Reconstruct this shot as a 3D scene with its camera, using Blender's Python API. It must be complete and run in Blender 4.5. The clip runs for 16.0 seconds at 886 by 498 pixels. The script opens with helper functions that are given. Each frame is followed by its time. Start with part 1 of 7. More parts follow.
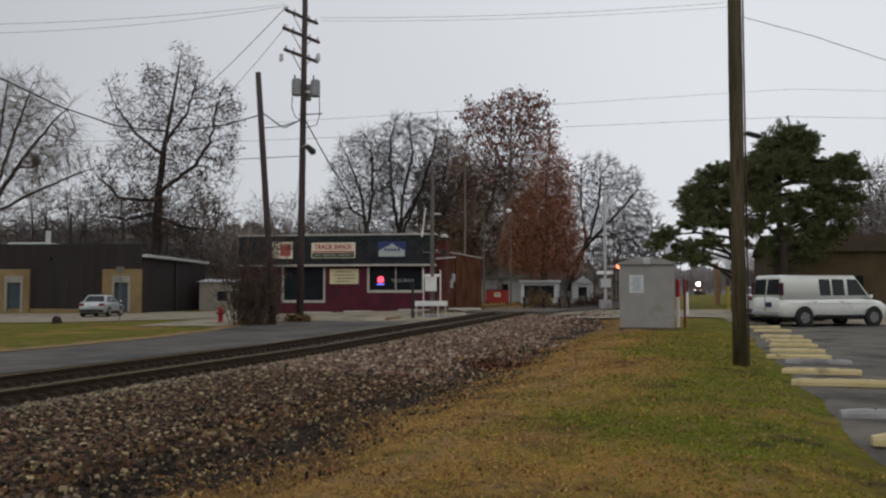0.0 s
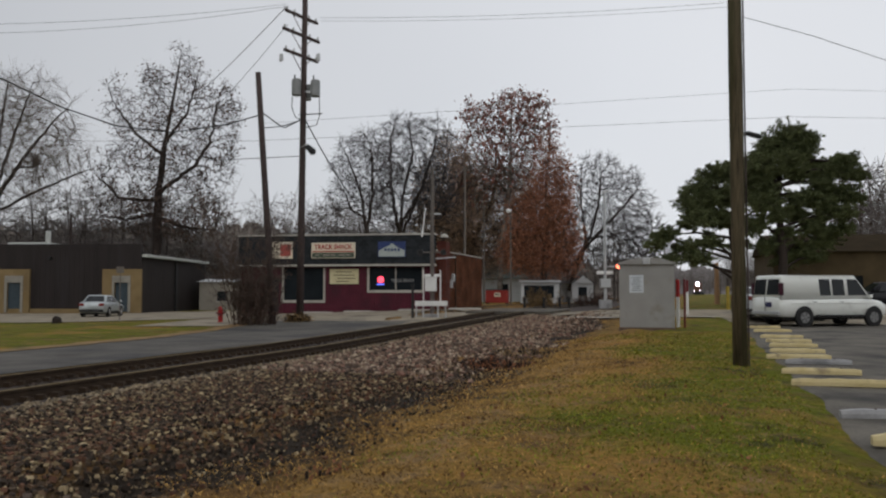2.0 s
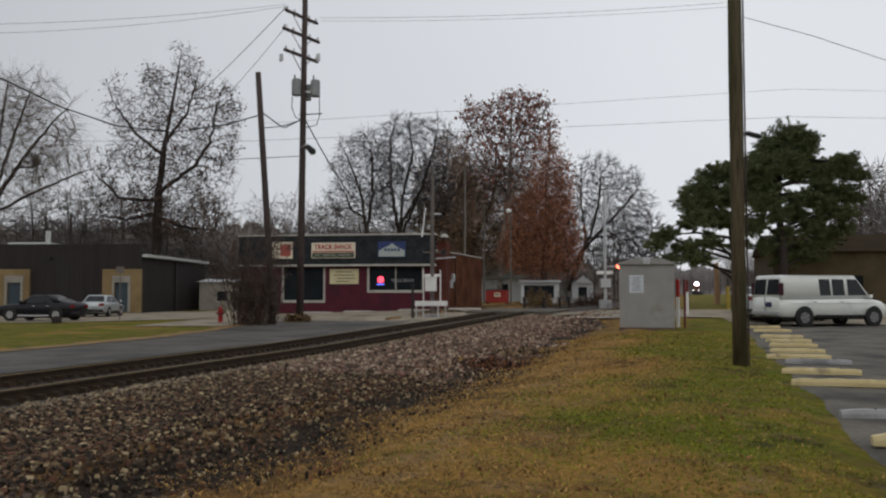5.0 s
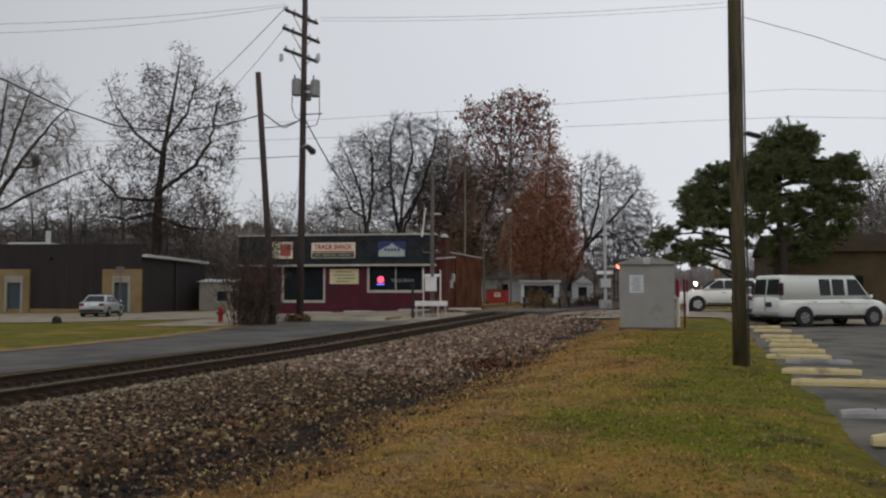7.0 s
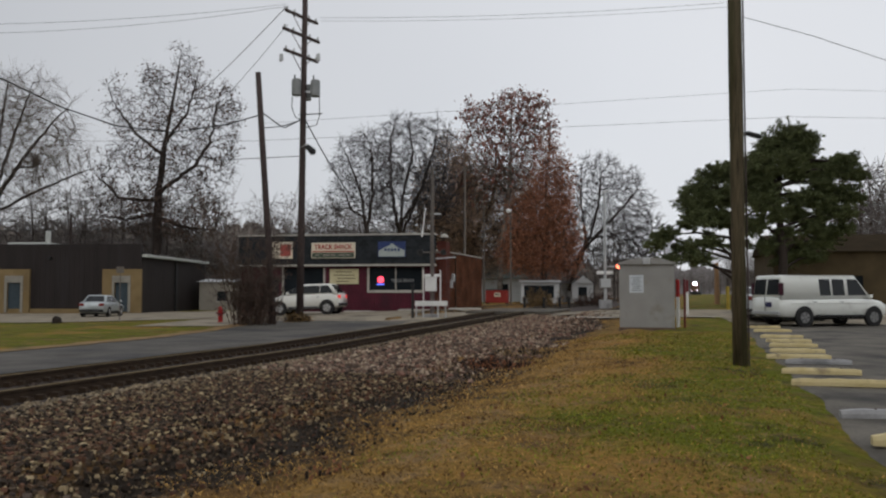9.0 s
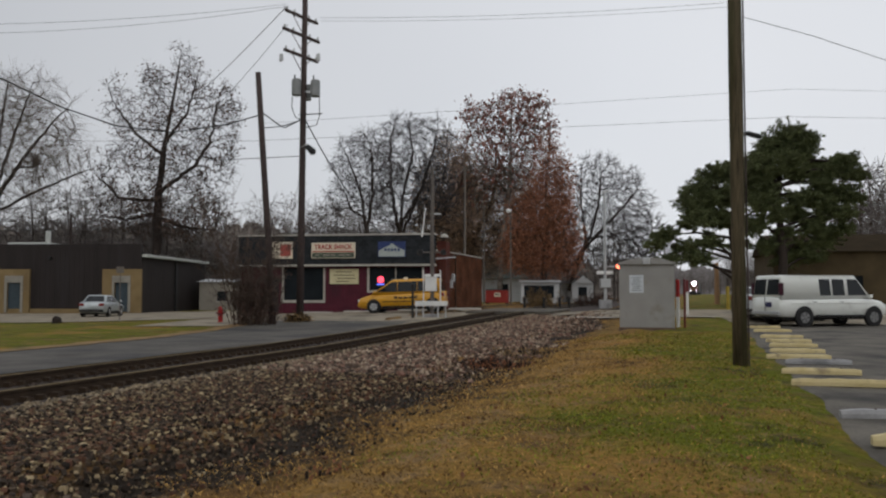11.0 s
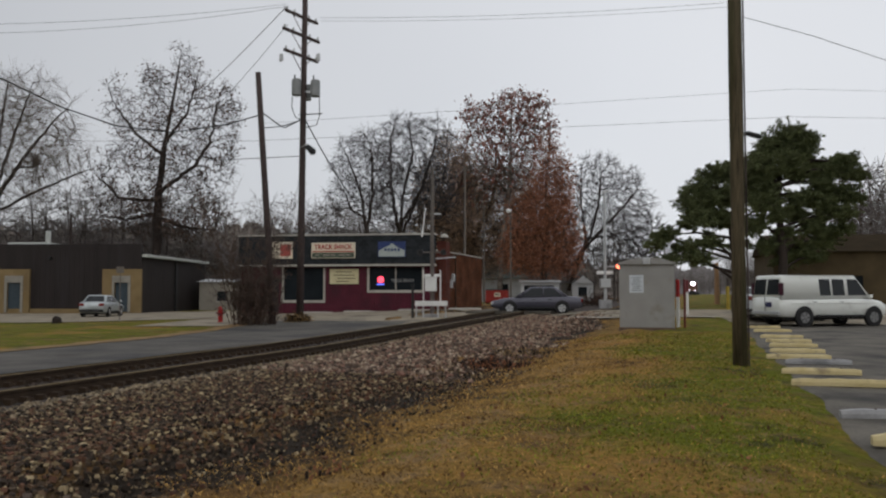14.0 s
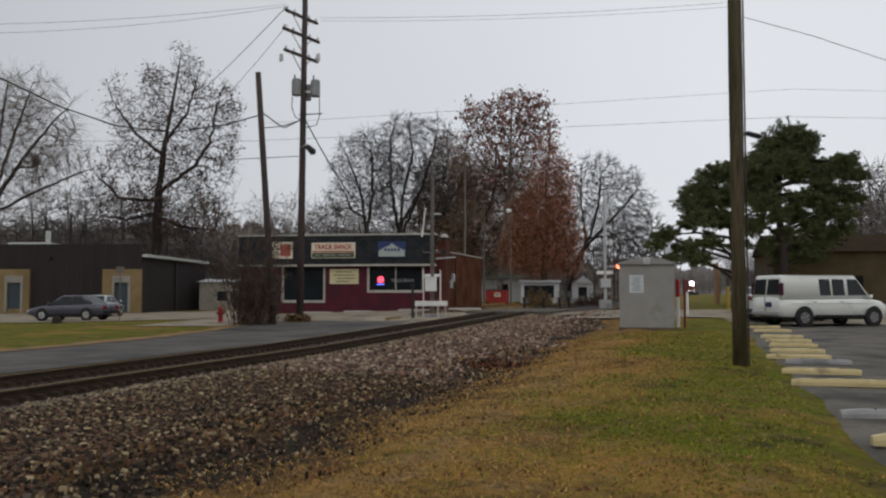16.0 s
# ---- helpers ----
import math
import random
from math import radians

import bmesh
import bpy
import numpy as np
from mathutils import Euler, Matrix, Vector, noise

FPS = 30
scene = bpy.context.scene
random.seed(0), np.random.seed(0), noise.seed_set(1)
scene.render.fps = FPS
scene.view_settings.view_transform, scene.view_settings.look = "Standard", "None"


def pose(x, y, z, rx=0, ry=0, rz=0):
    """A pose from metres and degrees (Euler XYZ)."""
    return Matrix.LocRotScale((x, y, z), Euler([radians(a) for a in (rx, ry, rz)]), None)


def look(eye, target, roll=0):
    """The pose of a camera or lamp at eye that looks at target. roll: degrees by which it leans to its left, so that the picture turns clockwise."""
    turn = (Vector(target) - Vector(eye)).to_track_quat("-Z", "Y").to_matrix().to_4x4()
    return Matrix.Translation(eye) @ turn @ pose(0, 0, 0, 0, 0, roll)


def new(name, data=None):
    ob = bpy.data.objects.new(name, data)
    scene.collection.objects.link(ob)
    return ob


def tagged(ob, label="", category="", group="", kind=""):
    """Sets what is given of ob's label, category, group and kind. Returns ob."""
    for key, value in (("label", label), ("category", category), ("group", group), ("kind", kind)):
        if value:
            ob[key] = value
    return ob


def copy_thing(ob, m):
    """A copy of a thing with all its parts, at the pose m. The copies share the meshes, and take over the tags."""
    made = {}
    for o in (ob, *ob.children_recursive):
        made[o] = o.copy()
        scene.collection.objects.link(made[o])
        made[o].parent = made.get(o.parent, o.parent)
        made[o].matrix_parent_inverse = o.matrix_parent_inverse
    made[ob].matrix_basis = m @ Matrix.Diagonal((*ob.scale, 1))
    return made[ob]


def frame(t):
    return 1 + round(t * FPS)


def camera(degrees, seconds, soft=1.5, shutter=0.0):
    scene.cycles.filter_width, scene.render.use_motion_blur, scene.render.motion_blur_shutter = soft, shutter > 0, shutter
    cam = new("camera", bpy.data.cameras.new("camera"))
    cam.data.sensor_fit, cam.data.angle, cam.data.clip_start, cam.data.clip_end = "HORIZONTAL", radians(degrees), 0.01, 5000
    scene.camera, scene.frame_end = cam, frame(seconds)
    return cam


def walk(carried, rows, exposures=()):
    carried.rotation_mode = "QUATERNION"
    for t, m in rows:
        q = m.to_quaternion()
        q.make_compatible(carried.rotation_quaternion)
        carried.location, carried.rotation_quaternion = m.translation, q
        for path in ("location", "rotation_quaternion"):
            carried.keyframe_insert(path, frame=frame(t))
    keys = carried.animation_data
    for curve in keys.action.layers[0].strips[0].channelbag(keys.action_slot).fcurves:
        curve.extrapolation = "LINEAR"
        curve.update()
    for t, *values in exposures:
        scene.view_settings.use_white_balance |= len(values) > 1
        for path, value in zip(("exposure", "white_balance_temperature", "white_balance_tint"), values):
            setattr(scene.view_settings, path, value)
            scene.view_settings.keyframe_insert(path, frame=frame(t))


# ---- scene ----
from mathutils import kdtree

cam = camera(55.18, 16.0, soft=2.25)
EYE = (0, 0, 1.2)
walk(cam, [(0, pose(*EYE, 93.015, 0, 0)), (16, pose(*EYE, 93.015, 0, 0))])

# ---- overcast daylight ----
world = bpy.data.worlds.new("overcast")
scene.world = world
world.use_nodes = True
wn, wl = world.node_tree.nodes, world.node_tree.links
sky = wn.new("ShaderNodeTexSky")
sky.sky_type, sky.sun_disc = "NISHITA", False
sky.sun_elevation, sky.sun_rotation = radians(32), radians(150)
sky.air_density, sky.dust_density = 1.0, 3.0
grey = wn.new("ShaderNodeMix")
grey.data_type = "RGBA"
grey.inputs[0].default_value = 0.93
scaled = wn.new("ShaderNodeMix")
scaled.data_type, scaled.blend_type = "RGBA", "MULTIPLY"
scaled.inputs[0].default_value = 1.0
scaled.inputs[7].default_value = (0.10, 0.10, 0.10, 1)
wl.new(sky.outputs[0], scaled.inputs[6])
wl.new(scaled.outputs[2], grey.inputs[6])
# cloud layer: soft unevenness in a pale grey
wco = wn.new("ShaderNodeTexCoord")
wno = wn.new("ShaderNodeTexNoise")
wno.inputs["Scale"].default_value, wno.inputs["Detail"].default_value = 2.2, 2.0
wra = wn.new("ShaderNodeValToRGB")
wra.color_ramp.elements[0].position, wra.color_ramp.elements[0].color = 0.3, (0.74, 0.76, 0.80, 1)
wra.color_ramp.elements[1].position, wra.color_ramp.elements[1].color = 0.75, (0.80, 0.815, 0.85, 1)
wl.new(wco.outputs["Generated"], wno.inputs["Vector"])
wl.new(wno.outputs[0], wra.inputs[0])
sep = wn.new("ShaderNodeSeparateXYZ")
wl.new(wco.outputs["Generated"], sep.inputs[0])
# sky made dimmer towards the left, standing in for lens vignetting
vignette_dim = wn.new("ShaderNodeMapRange")
vignette_dim.inputs[1].default_value, vignette_dim.inputs[2].default_value = -0.7, 0.2
vignette_dim.inputs[3].default_value, vignette_dim.inputs[4].default_value = 0.62, 1.0
wl.new(sep.outputs[0], vignette_dim.inputs[0])
dim = wn.new("ShaderNodeMix")
dim.data_type, dim.blend_type = "RGBA", "MULTIPLY"
dim.inputs[0].default_value = 1.0
wl.new(wra.outputs[0], dim.inputs[6])
wl.new(vignette_dim.outputs[0], dim.inputs[7])
wl.new(dim.outputs[2], grey.inputs[7])
wl.new(grey.outputs[2], wn["Background"].inputs[0])
wn["Background"].inputs[1].default_value = 1.0
sun = new("sun", bpy.data.lights.new("sun", "SUN"))
sun.data.energy, sun.data.angle, sun.data.color = 0.5, radians(85), (1.0, 0.96, 0.9)
sun.matrix_world = look((-20, -35, 40), (0, 30, 0))
scene.view_settings.exposure = 0.0

# ---- materials ----
MATS = {}


def mat(name, c1, c2=None, rough=0.8, scale=4.0, metal=0.0, bump=0.0, fine=40.0, spot=None, spot_scale=1.0, spot_at=0.6, emit=None, power=0.0, isl=0.0, rnd=0.0, stretch=None, spec=0.3, coat=0.0):
    """Two-scale procedural surface: broad patches c1-c2, fine grain, optional stains."""
    if name in MATS:
        return MATS[name]
    m = bpy.data.materials.new(name)
    m.use_nodes = True
    n, l = m.node_tree.nodes, m.node_tree.links
    b = n["Principled BSDF"]
    c2 = c2 or tuple(v * 0.8 for v in c1)
    co = n.new("ShaderNodeTexCoord")
    src = co.outputs["Object"]
    if stretch:
        mp = n.new("ShaderNodeMapping")
        mp.inputs["Scale"].default_value = stretch
        l.new(src, mp.inputs["Vector"])
        src = mp.outputs[0]
    big = n.new("ShaderNodeTexNoise")
    big.inputs["Scale"].default_value, big.inputs["Detail"].default_value = scale, 5
    sm = n.new("ShaderNodeTexNoise")
    sm.inputs["Scale"].default_value, sm.inputs["Detail"].default_value = fine, 4
    l.new(src, big.inputs["Vector"])
    l.new(src, sm.inputs["Vector"])
    add = n.new("ShaderNodeMath")
    add.operation = "MULTIPLY_ADD"
    add.inputs[1].default_value = 0.6
    l.new(sm.outputs[0], add.inputs[0])
    hf = n.new("ShaderNodeMath")
    hf.operation = "MULTIPLY"
    hf.inputs[1].default_value = 0.9
    l.new(big.outputs[0], hf.inputs[0])
    l.new(hf.outputs[0], add.inputs[2])
    rp = n.new("ShaderNodeValToRGB")
    rp.color_ramp.elements[0].position, rp.color_ramp.elements[0].color = 0.5, (*c1, 1)
    rp.color_ramp.elements[1].position, rp.color_ramp.elements[1].color = 0.98, (*c2, 1)
    l.new(add.outputs[0], rp.inputs[0])
    col = rp.outputs[0]
    if spot:
        sp = n.new("ShaderNodeTexNoise")
        sp.inputs["Scale"].default_value, sp.inputs["Detail"].default_value = spot_scale, 6
        l.new(src, sp.inputs["Vector"])
        sr = n.new("ShaderNodeValToRGB")
        sr.color_ramp.elements[0].position, sr.color_ramp.elements[1].position = spot_at - 0.07, spot_at + 0.07
        l.new(sp.outputs[0], sr.inputs[0])
        mx = n.new("ShaderNodeMix")
        mx.data_type = "RGBA"
        l.new(sr.outputs[0], mx.inputs[0])
        l.new(col, mx.inputs[6])
        mx.inputs[7].default_value = (*spot, 1)
        col = mx.outputs[2]
    if isl or rnd:
        g = n.new("ShaderNodeNewGeometry") if isl else n.new("ShaderNodeObjectInfo")
        hs = n.new("ShaderNodeHueSaturation")
        mr = n.new("ShaderNodeMapRange")
        amt = isl or rnd
        mr.inputs[3].default_value, mr.inputs[4].default_value = 1 - amt, 1 + amt
        l.new(g.outputs["Random Per Island" if isl else "Random"], mr.inputs[0])
        l.new(mr.outputs[0], hs.inputs["Value"])
        l.new(col, hs.inputs["Color"])
        col = hs.outputs[0]
    l.new(col, b.inputs["Base Color"])
    b.inputs["Roughness"].default_value = rough
    b.inputs["Metallic"].default_value = metal
    b.inputs["Specular IOR Level"].default_value = spec
    if coat:
        b.inputs["Coat Weight"].default_value = coat
    if bump:
        bp = n.new("ShaderNodeBump")
        bp.inputs["Strength"].default_value, bp.inputs["Distance"].default_value = bump, 0.02
        l.new(add.outputs[0], bp.inputs["Height"])
        l.new(bp.outputs[0], b.inputs["Normal"])
    if emit:
        b.inputs["Emission Color"].default_value = (*emit, 1)
        b.inputs["Emission Strength"].default_value = power
    MATS[name] = m
    return m


ASPHALT = mat("asphalt", (0.046, 0.041, 0.036), (0.118, 0.108, 0.095), 0.9, 0.9, bump=0.4, fine=60, spot=(0.042, 0.04, 0.04), spot_scale=0.35, spot_at=0.58)
CONCRETE = mat("street_concrete", (0.185, 0.157, 0.115), (0.31, 0.265, 0.195), 0.9, 0.7, bump=0.3, fine=30, spot=(0.125, 0.106, 0.078), spot_scale=0.6, spot_at=0.57)
LOT = mat("lot_asphalt", (0.045, 0.04, 0.033), (0.16, 0.143, 0.117), 0.9, 0.9, bump=0.5, fine=50, spot=(0.03, 0.028, 0.025), spot_scale=0.7, spot_at=0.58)
BALLAST = mat("ballast", (0.03, 0.023, 0.02), (0.085, 0.065, 0.058), 0.95, 6, bump=0.8, fine=30, spot=(0.03, 0.024, 0.02), spot_scale=1.2, spot_at=0.55)
# stone darkened in its colour for the shade between the rails
STONE_D = mat("shaded_bed_stone", (0.018, 0.013, 0.011), (0.05, 0.037, 0.03), 0.95, 9, isl=0.7)
# paler than the other stone: light on the flat crest put into the colour
STONE_L = mat("sky_lit_crest_stone", (0.13, 0.102, 0.066), (0.25, 0.197, 0.13), 0.95, 9, isl=0.7)
STONE_P = mat("loose_stone", (0.045, 0.033, 0.027), (0.15, 0.11, 0.088), 0.9, 9, bump=0.4, fine=60, rnd=0.75)
RAIL = mat("rusty_rail", (0.028, 0.018, 0.011), (0.06, 0.038, 0.022), 0.75, 6, 0.3, bump=0.3)
RAILTOP = mat("rail_head", (0.11, 0.078, 0.036), (0.17, 0.125, 0.062), 0.75, 8, 0.0, spec=0.15)
TIE = mat("creosoted_tie", (0.016, 0.012, 0.01), (0.045, 0.034, 0.027), 0.95, 5, bump=0.6, rnd=0.3)
TIE_END = mat("weathered_tie_end", (0.13, 0.105, 0.073), (0.23, 0.188, 0.135), 0.95, 4, bump=0.6, rnd=0.35, stretch=(1, 8, 8), spot=(0.07, 0.055, 0.04), spot_scale=6, spot_at=0.6)
POLE = mat("weathered_pole", (0.022, 0.017, 0.009), (0.15, 0.118, 0.068), 0.9, 3, bump=0.7, stretch=(14, 14, 0.7), spot=(0.055, 0.05, 0.02), spot_scale=0.5, spot_at=0.55)
POLE2 = mat("dark_pole", (0.034, 0.025, 0.024), (0.085, 0.063, 0.058), 0.9, 3, bump=0.5, stretch=(12, 12, 0.8))
BARK = mat("bark", (0.02, 0.015, 0.013), (0.05, 0.038, 0.032), 0.95, 4, bump=0.6, stretch=(6, 6, 1))
# twig tone raised so that its colour includes some haze
TWIG_D = mat("dark_twig", (0.042, 0.037, 0.038), (0.08, 0.071, 0.072), 0.95, 2, isl=0.4)
TWIG = mat("twig", (0.045, 0.036, 0.032), (0.09, 0.073, 0.066), 0.95, 2, isl=0.4)
GREYBARK = mat("grey_bark", (0.04, 0.033, 0.029), (0.085, 0.072, 0.064), 0.95, 4, bump=0.5, stretch=(6, 6, 1))
BLACK = mat("black_plastic", (0.012, 0.012, 0.013), (0.02, 0.02, 0.02), 0.6, 4)
RUBBER = mat("tyre_rubber", (0.014, 0.014, 0.014), (0.025, 0.025, 0.025), 0.85, 20)
ALLOY = mat("alloy", (0.45, 0.45, 0.46), (0.6, 0.6, 0.6), 0.35, 6, 0.7)
GLASS = mat("car_glass", (0.010, 0.012, 0.014), (0.017, 0.02, 0.022), 0.06, 2, spec=0.22)
WIRE = mat("wire", (0.02, 0.02, 0.022), (0.035, 0.035, 0.035), 0.8, 2)
STEEL = mat("galvanised", (0.38, 0.39, 0.40), (0.52, 0.53, 0.53), 0.5, 5, 0.5)
WHITE = mat("white_paint", (0.62, 0.62, 0.60), (0.78, 0.78, 0.76), 0.6, 1.5, spot=(0.45, 0.44, 0.41), spot_scale=1.1, spot_at=0.65)
PLASTER = mat("tan_stucco", (0.17, 0.12, 0.055), (0.245, 0.175, 0.085), 0.9, 1.2, bump=0.3, spot=(0.17, 0.12, 0.06), spot_scale=0.6, spot_at=0.62)


def grass_material():
    m = bpy.data.materials.new("grass_ground")
    m.use_nodes = True
    n, l = m.node_tree.nodes, m.node_tree.links
    co = n.new("ShaderNodeTexCoord")
    out = None
    # distance from the rails: trodden dirt and straw in the ditch, green further off
    dot = n.new("ShaderNodeVectorMath")
    dot.operation = "DOT_PRODUCT"
    dot.inputs[1].default_value = (0.9613, -0.2756, 0)
    l.new(co.outputs["Object"], dot.inputs[0])
    off = n.new("ShaderNodeMath")
    off.operation = "ADD"
    off.inputs[1].default_value = 8.78
    l.new(dot.outputs["Value"], off.inputs[0])
    ab = n.new("ShaderNodeMath")
    ab.operation = "ABSOLUTE"
    l.new(off.outputs[0], ab.inputs[0])
    layers = (("green", (0.098, 0.104, 0.005), 0, 0, None), ("lush", (0.085, 0.11, 0.004), 0.55, 0.58, None), ("straw", (0.255, 0.146, 0.036), 0.30, 0.575, (6.8, 9.0, 0.23)), ("bare", (0.145, 0.08, 0.028), 0.8, 0.63, (5.0, 6.6, 0.22)), ("rut", (0.225, 0.14, 0.06), 2.4, 0.60, (6.75, 0.6, 0.16, True)), ("dead_mat", (0.10, 0.064, 0.022), 1.5, 0.60, (5.8, 1.1, 0.10, True)), ("soil", (0.028, 0.021, 0.015), 0.7, 0.62, (4.85, 0.85, 0.33, True)))
    for name, colour, sc, at, near in layers:
        fine = n.new("ShaderNodeTexNoise")
        fine.inputs["Scale"].default_value, fine.inputs["Detail"].default_value, fine.inputs["Roughness"].default_value = 14, 10, 0.8
        l.new(co.outputs["Object"], fine.inputs["Vector"])
        rp = n.new("ShaderNodeValToRGB")
        rp.color_ramp.elements[0].position, rp.color_ramp.elements[0].color = 0.3, (*[v * 0.35 for v in colour], 1)
        rp.color_ramp.elements[1].position, rp.color_ramp.elements[1].color = 0.7, (*[v * 1.65 for v in colour], 1)
        l.new(fine.outputs[0], rp.inputs[0])
        if out is None:
            out = rp.outputs[0]
            continue
        mask = n.new("ShaderNodeTexNoise")
        mask.inputs["Scale"].default_value, mask.inputs["Detail"].default_value, mask.inputs["Roughness"].default_value = sc, 8, 0.62
        mp = n.new("ShaderNodeMapping")
        mp.inputs["Location"].default_value = (sc * 31, at * 17, 0)
        l.new(co.outputs["Object"], mp.inputs["Vector"])
        l.new(mp.outputs[0], mask.inputs["Vector"])
        mr = n.new("ShaderNodeValToRGB")
        mr.color_ramp.elements[0].position, mr.color_ramp.elements[1].position = at - 0.07, at + 0.08
        level = mask.outputs[0]
        if near:
            rg = n.new("ShaderNodeMapRange")
            if len(near) > 3:  # a band along the rails: middle, half width
                mid = n.new("ShaderNodeMath")
                mid.operation = "SUBTRACT"
                mid.inputs[1].default_value = near[0]
                l.new(ab.outputs[0], mid.inputs[0])
                away = n.new("ShaderNodeMath")
                away.operation = "ABSOLUTE"
                l.new(mid.outputs[0], away.inputs[0])
                from_rails, span = away.outputs[0], (0.0, near[1])
            else:
                from_rails, span = ab.outputs[0], near[:2]
            rg.inputs[1].default_value, rg.inputs[2].default_value = span
            rg.inputs[3].default_value, rg.inputs[4].default_value = near[2], 0.0
            l.new(from_rails, rg.inputs[0])
            ad = n.new("ShaderNodeMath")
            l.new(level, ad.inputs[0])
            l.new(rg.outputs[0], ad.inputs[1])
            level = ad.outputs[0]
        l.new(level, mr.inputs[0])
        mx = n.new("ShaderNodeMix")
        mx.data_type = "RGBA"
        l.new(mr.outputs[0], mx.inputs[0])
        l.new(out, mx.inputs[6])
        l.new(rp.outputs[0], mx.inputs[7])
        out = mx.outputs[2]
    b = n["Principled BSDF"]
    l.new(out, b.inputs["Base Color"])
    b.inputs["Roughness"].default_value = 0.95
    b.inputs["Specular IOR Level"].default_value = 0.1
    bp = n.new("ShaderNodeBump")
    bp.inputs["Strength"].default_value, bp.inputs["Distance"].default_value = 0.8, 0.03
    l.new(fine.outputs[0], bp.inputs["Height"])
    l.new(bp.outputs[0], b.inputs["Normal"])
    return m


GRASS = grass_material()


def island_colours(name, stops, rough=0.92):
    """Each loose piece takes one colour of the ramp."""
    m = bpy.data.materials.new(name)
    m.use_nodes = True
    n, l = m.node_tree.nodes, m.node_tree.links
    g, rp, no, mx, co = n.new("ShaderNodeNewGeometry"), n.new("ShaderNodeValToRGB"), n.new("ShaderNodeTexNoise"), n.new("ShaderNodeMix"), n.new("ShaderNodeTexCoord")
    while len(rp.color_ramp.elements) < len(stops):
        rp.color_ramp.elements.new(0.5)
    for e, (at, c) in zip(rp.color_ramp.elements, stops):
        e.position, e.color = at, (*c, 1)
    l.new(g.outputs["Random Per Island"], rp.inputs[0])
    no.inputs["Scale"].default_value, no.inputs["Detail"].default_value = 45, 4
    l.new(co.outputs["Object"], no.inputs["Vector"])
    mx.data_type, mx.blend_type = "RGBA", "OVERLAY"
    mx.inputs[0].default_value = 0.5
    l.new(rp.outputs[0], mx.inputs[6])
    l.new(no.outputs[0], mx.inputs[7])
    b = n["Principled BSDF"]
    l.new(mx.outputs[2], b.inputs["Base Color"])
    b.inputs["Roughness"].default_value, b.inputs["Specular IOR Level"].default_value = rough, 0.2
    return m


STONE_F = island_colours("pale_ballast_stone", ((0.0, (0.042, 0.029, 0.023)), (0.3, (0.11, 0.078, 0.059)), (0.5, (0.185, 0.129, 0.095)), (0.7, (0.21, 0.114, 0.084)), (0.85, (0.285, 0.213, 0.151)), (1.0, (0.47, 0.375, 0.275))))
STONE = island_colours("ballast_stone", ((0.0, (0.012, 0.009, 0.007)), (0.3, (0.042, 0.03, 0.021)), (0.5, (0.083, 0.059, 0.039)), (0.68, (0.12, 0.056, 0.034)), (0.82, (0.145, 0.106, 0.064)), (0.94, (0.27, 0.205, 0.115)), (1.0, (0.43, 0.34, 0.20))))


def brick_material(name, c1, c2, mortar):
    m = bpy.data.materials.new(name)
    m.use_nodes = True
    n, l = m.node_tree.nodes, m.node_tree.links
    co, mp, br = n.new("ShaderNodeTexCoord"), n.new("ShaderNodeMapping"), n.new("ShaderNodeTexBrick")
    sp, cb = n.new("ShaderNodeSeparateXYZ"), n.new("ShaderNodeCombineXYZ")
    l.new(co.outputs["Object"], sp.inputs[0])
    l.new(sp.outputs[1], cb.inputs[0])
    l.new(sp.outputs[2], cb.inputs[1])
    l.new(cb.outputs[0], mp.inputs["Vector"])
    l.new(mp.outputs[0], br.inputs["Vector"])
    br.inputs["Scale"].default_value = 1.0
    br.inputs["Brick Width"].default_value, br.inputs["Row Height"].default_value, br.inputs["Mortar Size"].default_value = 0.21, 0.075, 0.008
    br.inputs["Color1"].default_value, br.inputs["Color2"].default_value, br.inputs["Mortar"].default_value = (*c1, 1), (*c2, 1), (*mortar, 1)
    no = n.new("ShaderNodeTexNoise")
    no.inputs["Scale"].default_value, no.inputs["Detail"].default_value = 0.9, 6
    l.new(co.outputs["Object"], no.inputs["Vector"])
    mx = n.new("ShaderNodeMix")
    mx.data_type, mx.blend_type = "RGBA", "MULTIPLY"
    mx.inputs[0].default_value = 0.8
    rp = n.new("ShaderNodeValToRGB")
    rp.color_ramp.elements[0].position, rp.color_ramp.elements[0].color = 0.35, (0.45, 0.42, 0.4, 1)
    rp.color_ramp.elements[1].position, rp.color_ramp.elements[1].color = 0.65, (1, 1, 1, 1)
    l.new(no.outputs[0], rp.inputs[0])
    l.new(br.outputs["Color"], mx.inputs[6])
    l.new(rp.outputs[0], mx.inputs[7])
    b = n["Principled BSDF"]
    l.new(mx.outputs[2], b.inputs["Base Color"])
    b.inputs["Roughness"].default_value, b.inputs["Specular IOR Level"].default_value = 0.95, 0.05
    bp = n.new("ShaderNodeBump")
    bp.inputs["Strength"].default_value = 0.4
    l.new(br.outputs["Fac"], bp.inputs["Height"])
    bp.invert = True
    l.new(bp.outputs[0], b.inputs["Normal"])
    return m


# ---- mesh helpers ----


def mesh_of(bm, material, smooth=False):
    me = bpy.data.meshes.new("mesh")
    bmesh.ops.recalc_face_normals(bm, faces=bm.faces)
    bm.to_mesh(me)
    bm.free()
    for m in material if isinstance(material, (list, tuple)) else [material]:
        me.materials.append(m)
    if smooth:
        for p in me.polygons:
            p.use_smooth = True
    return me


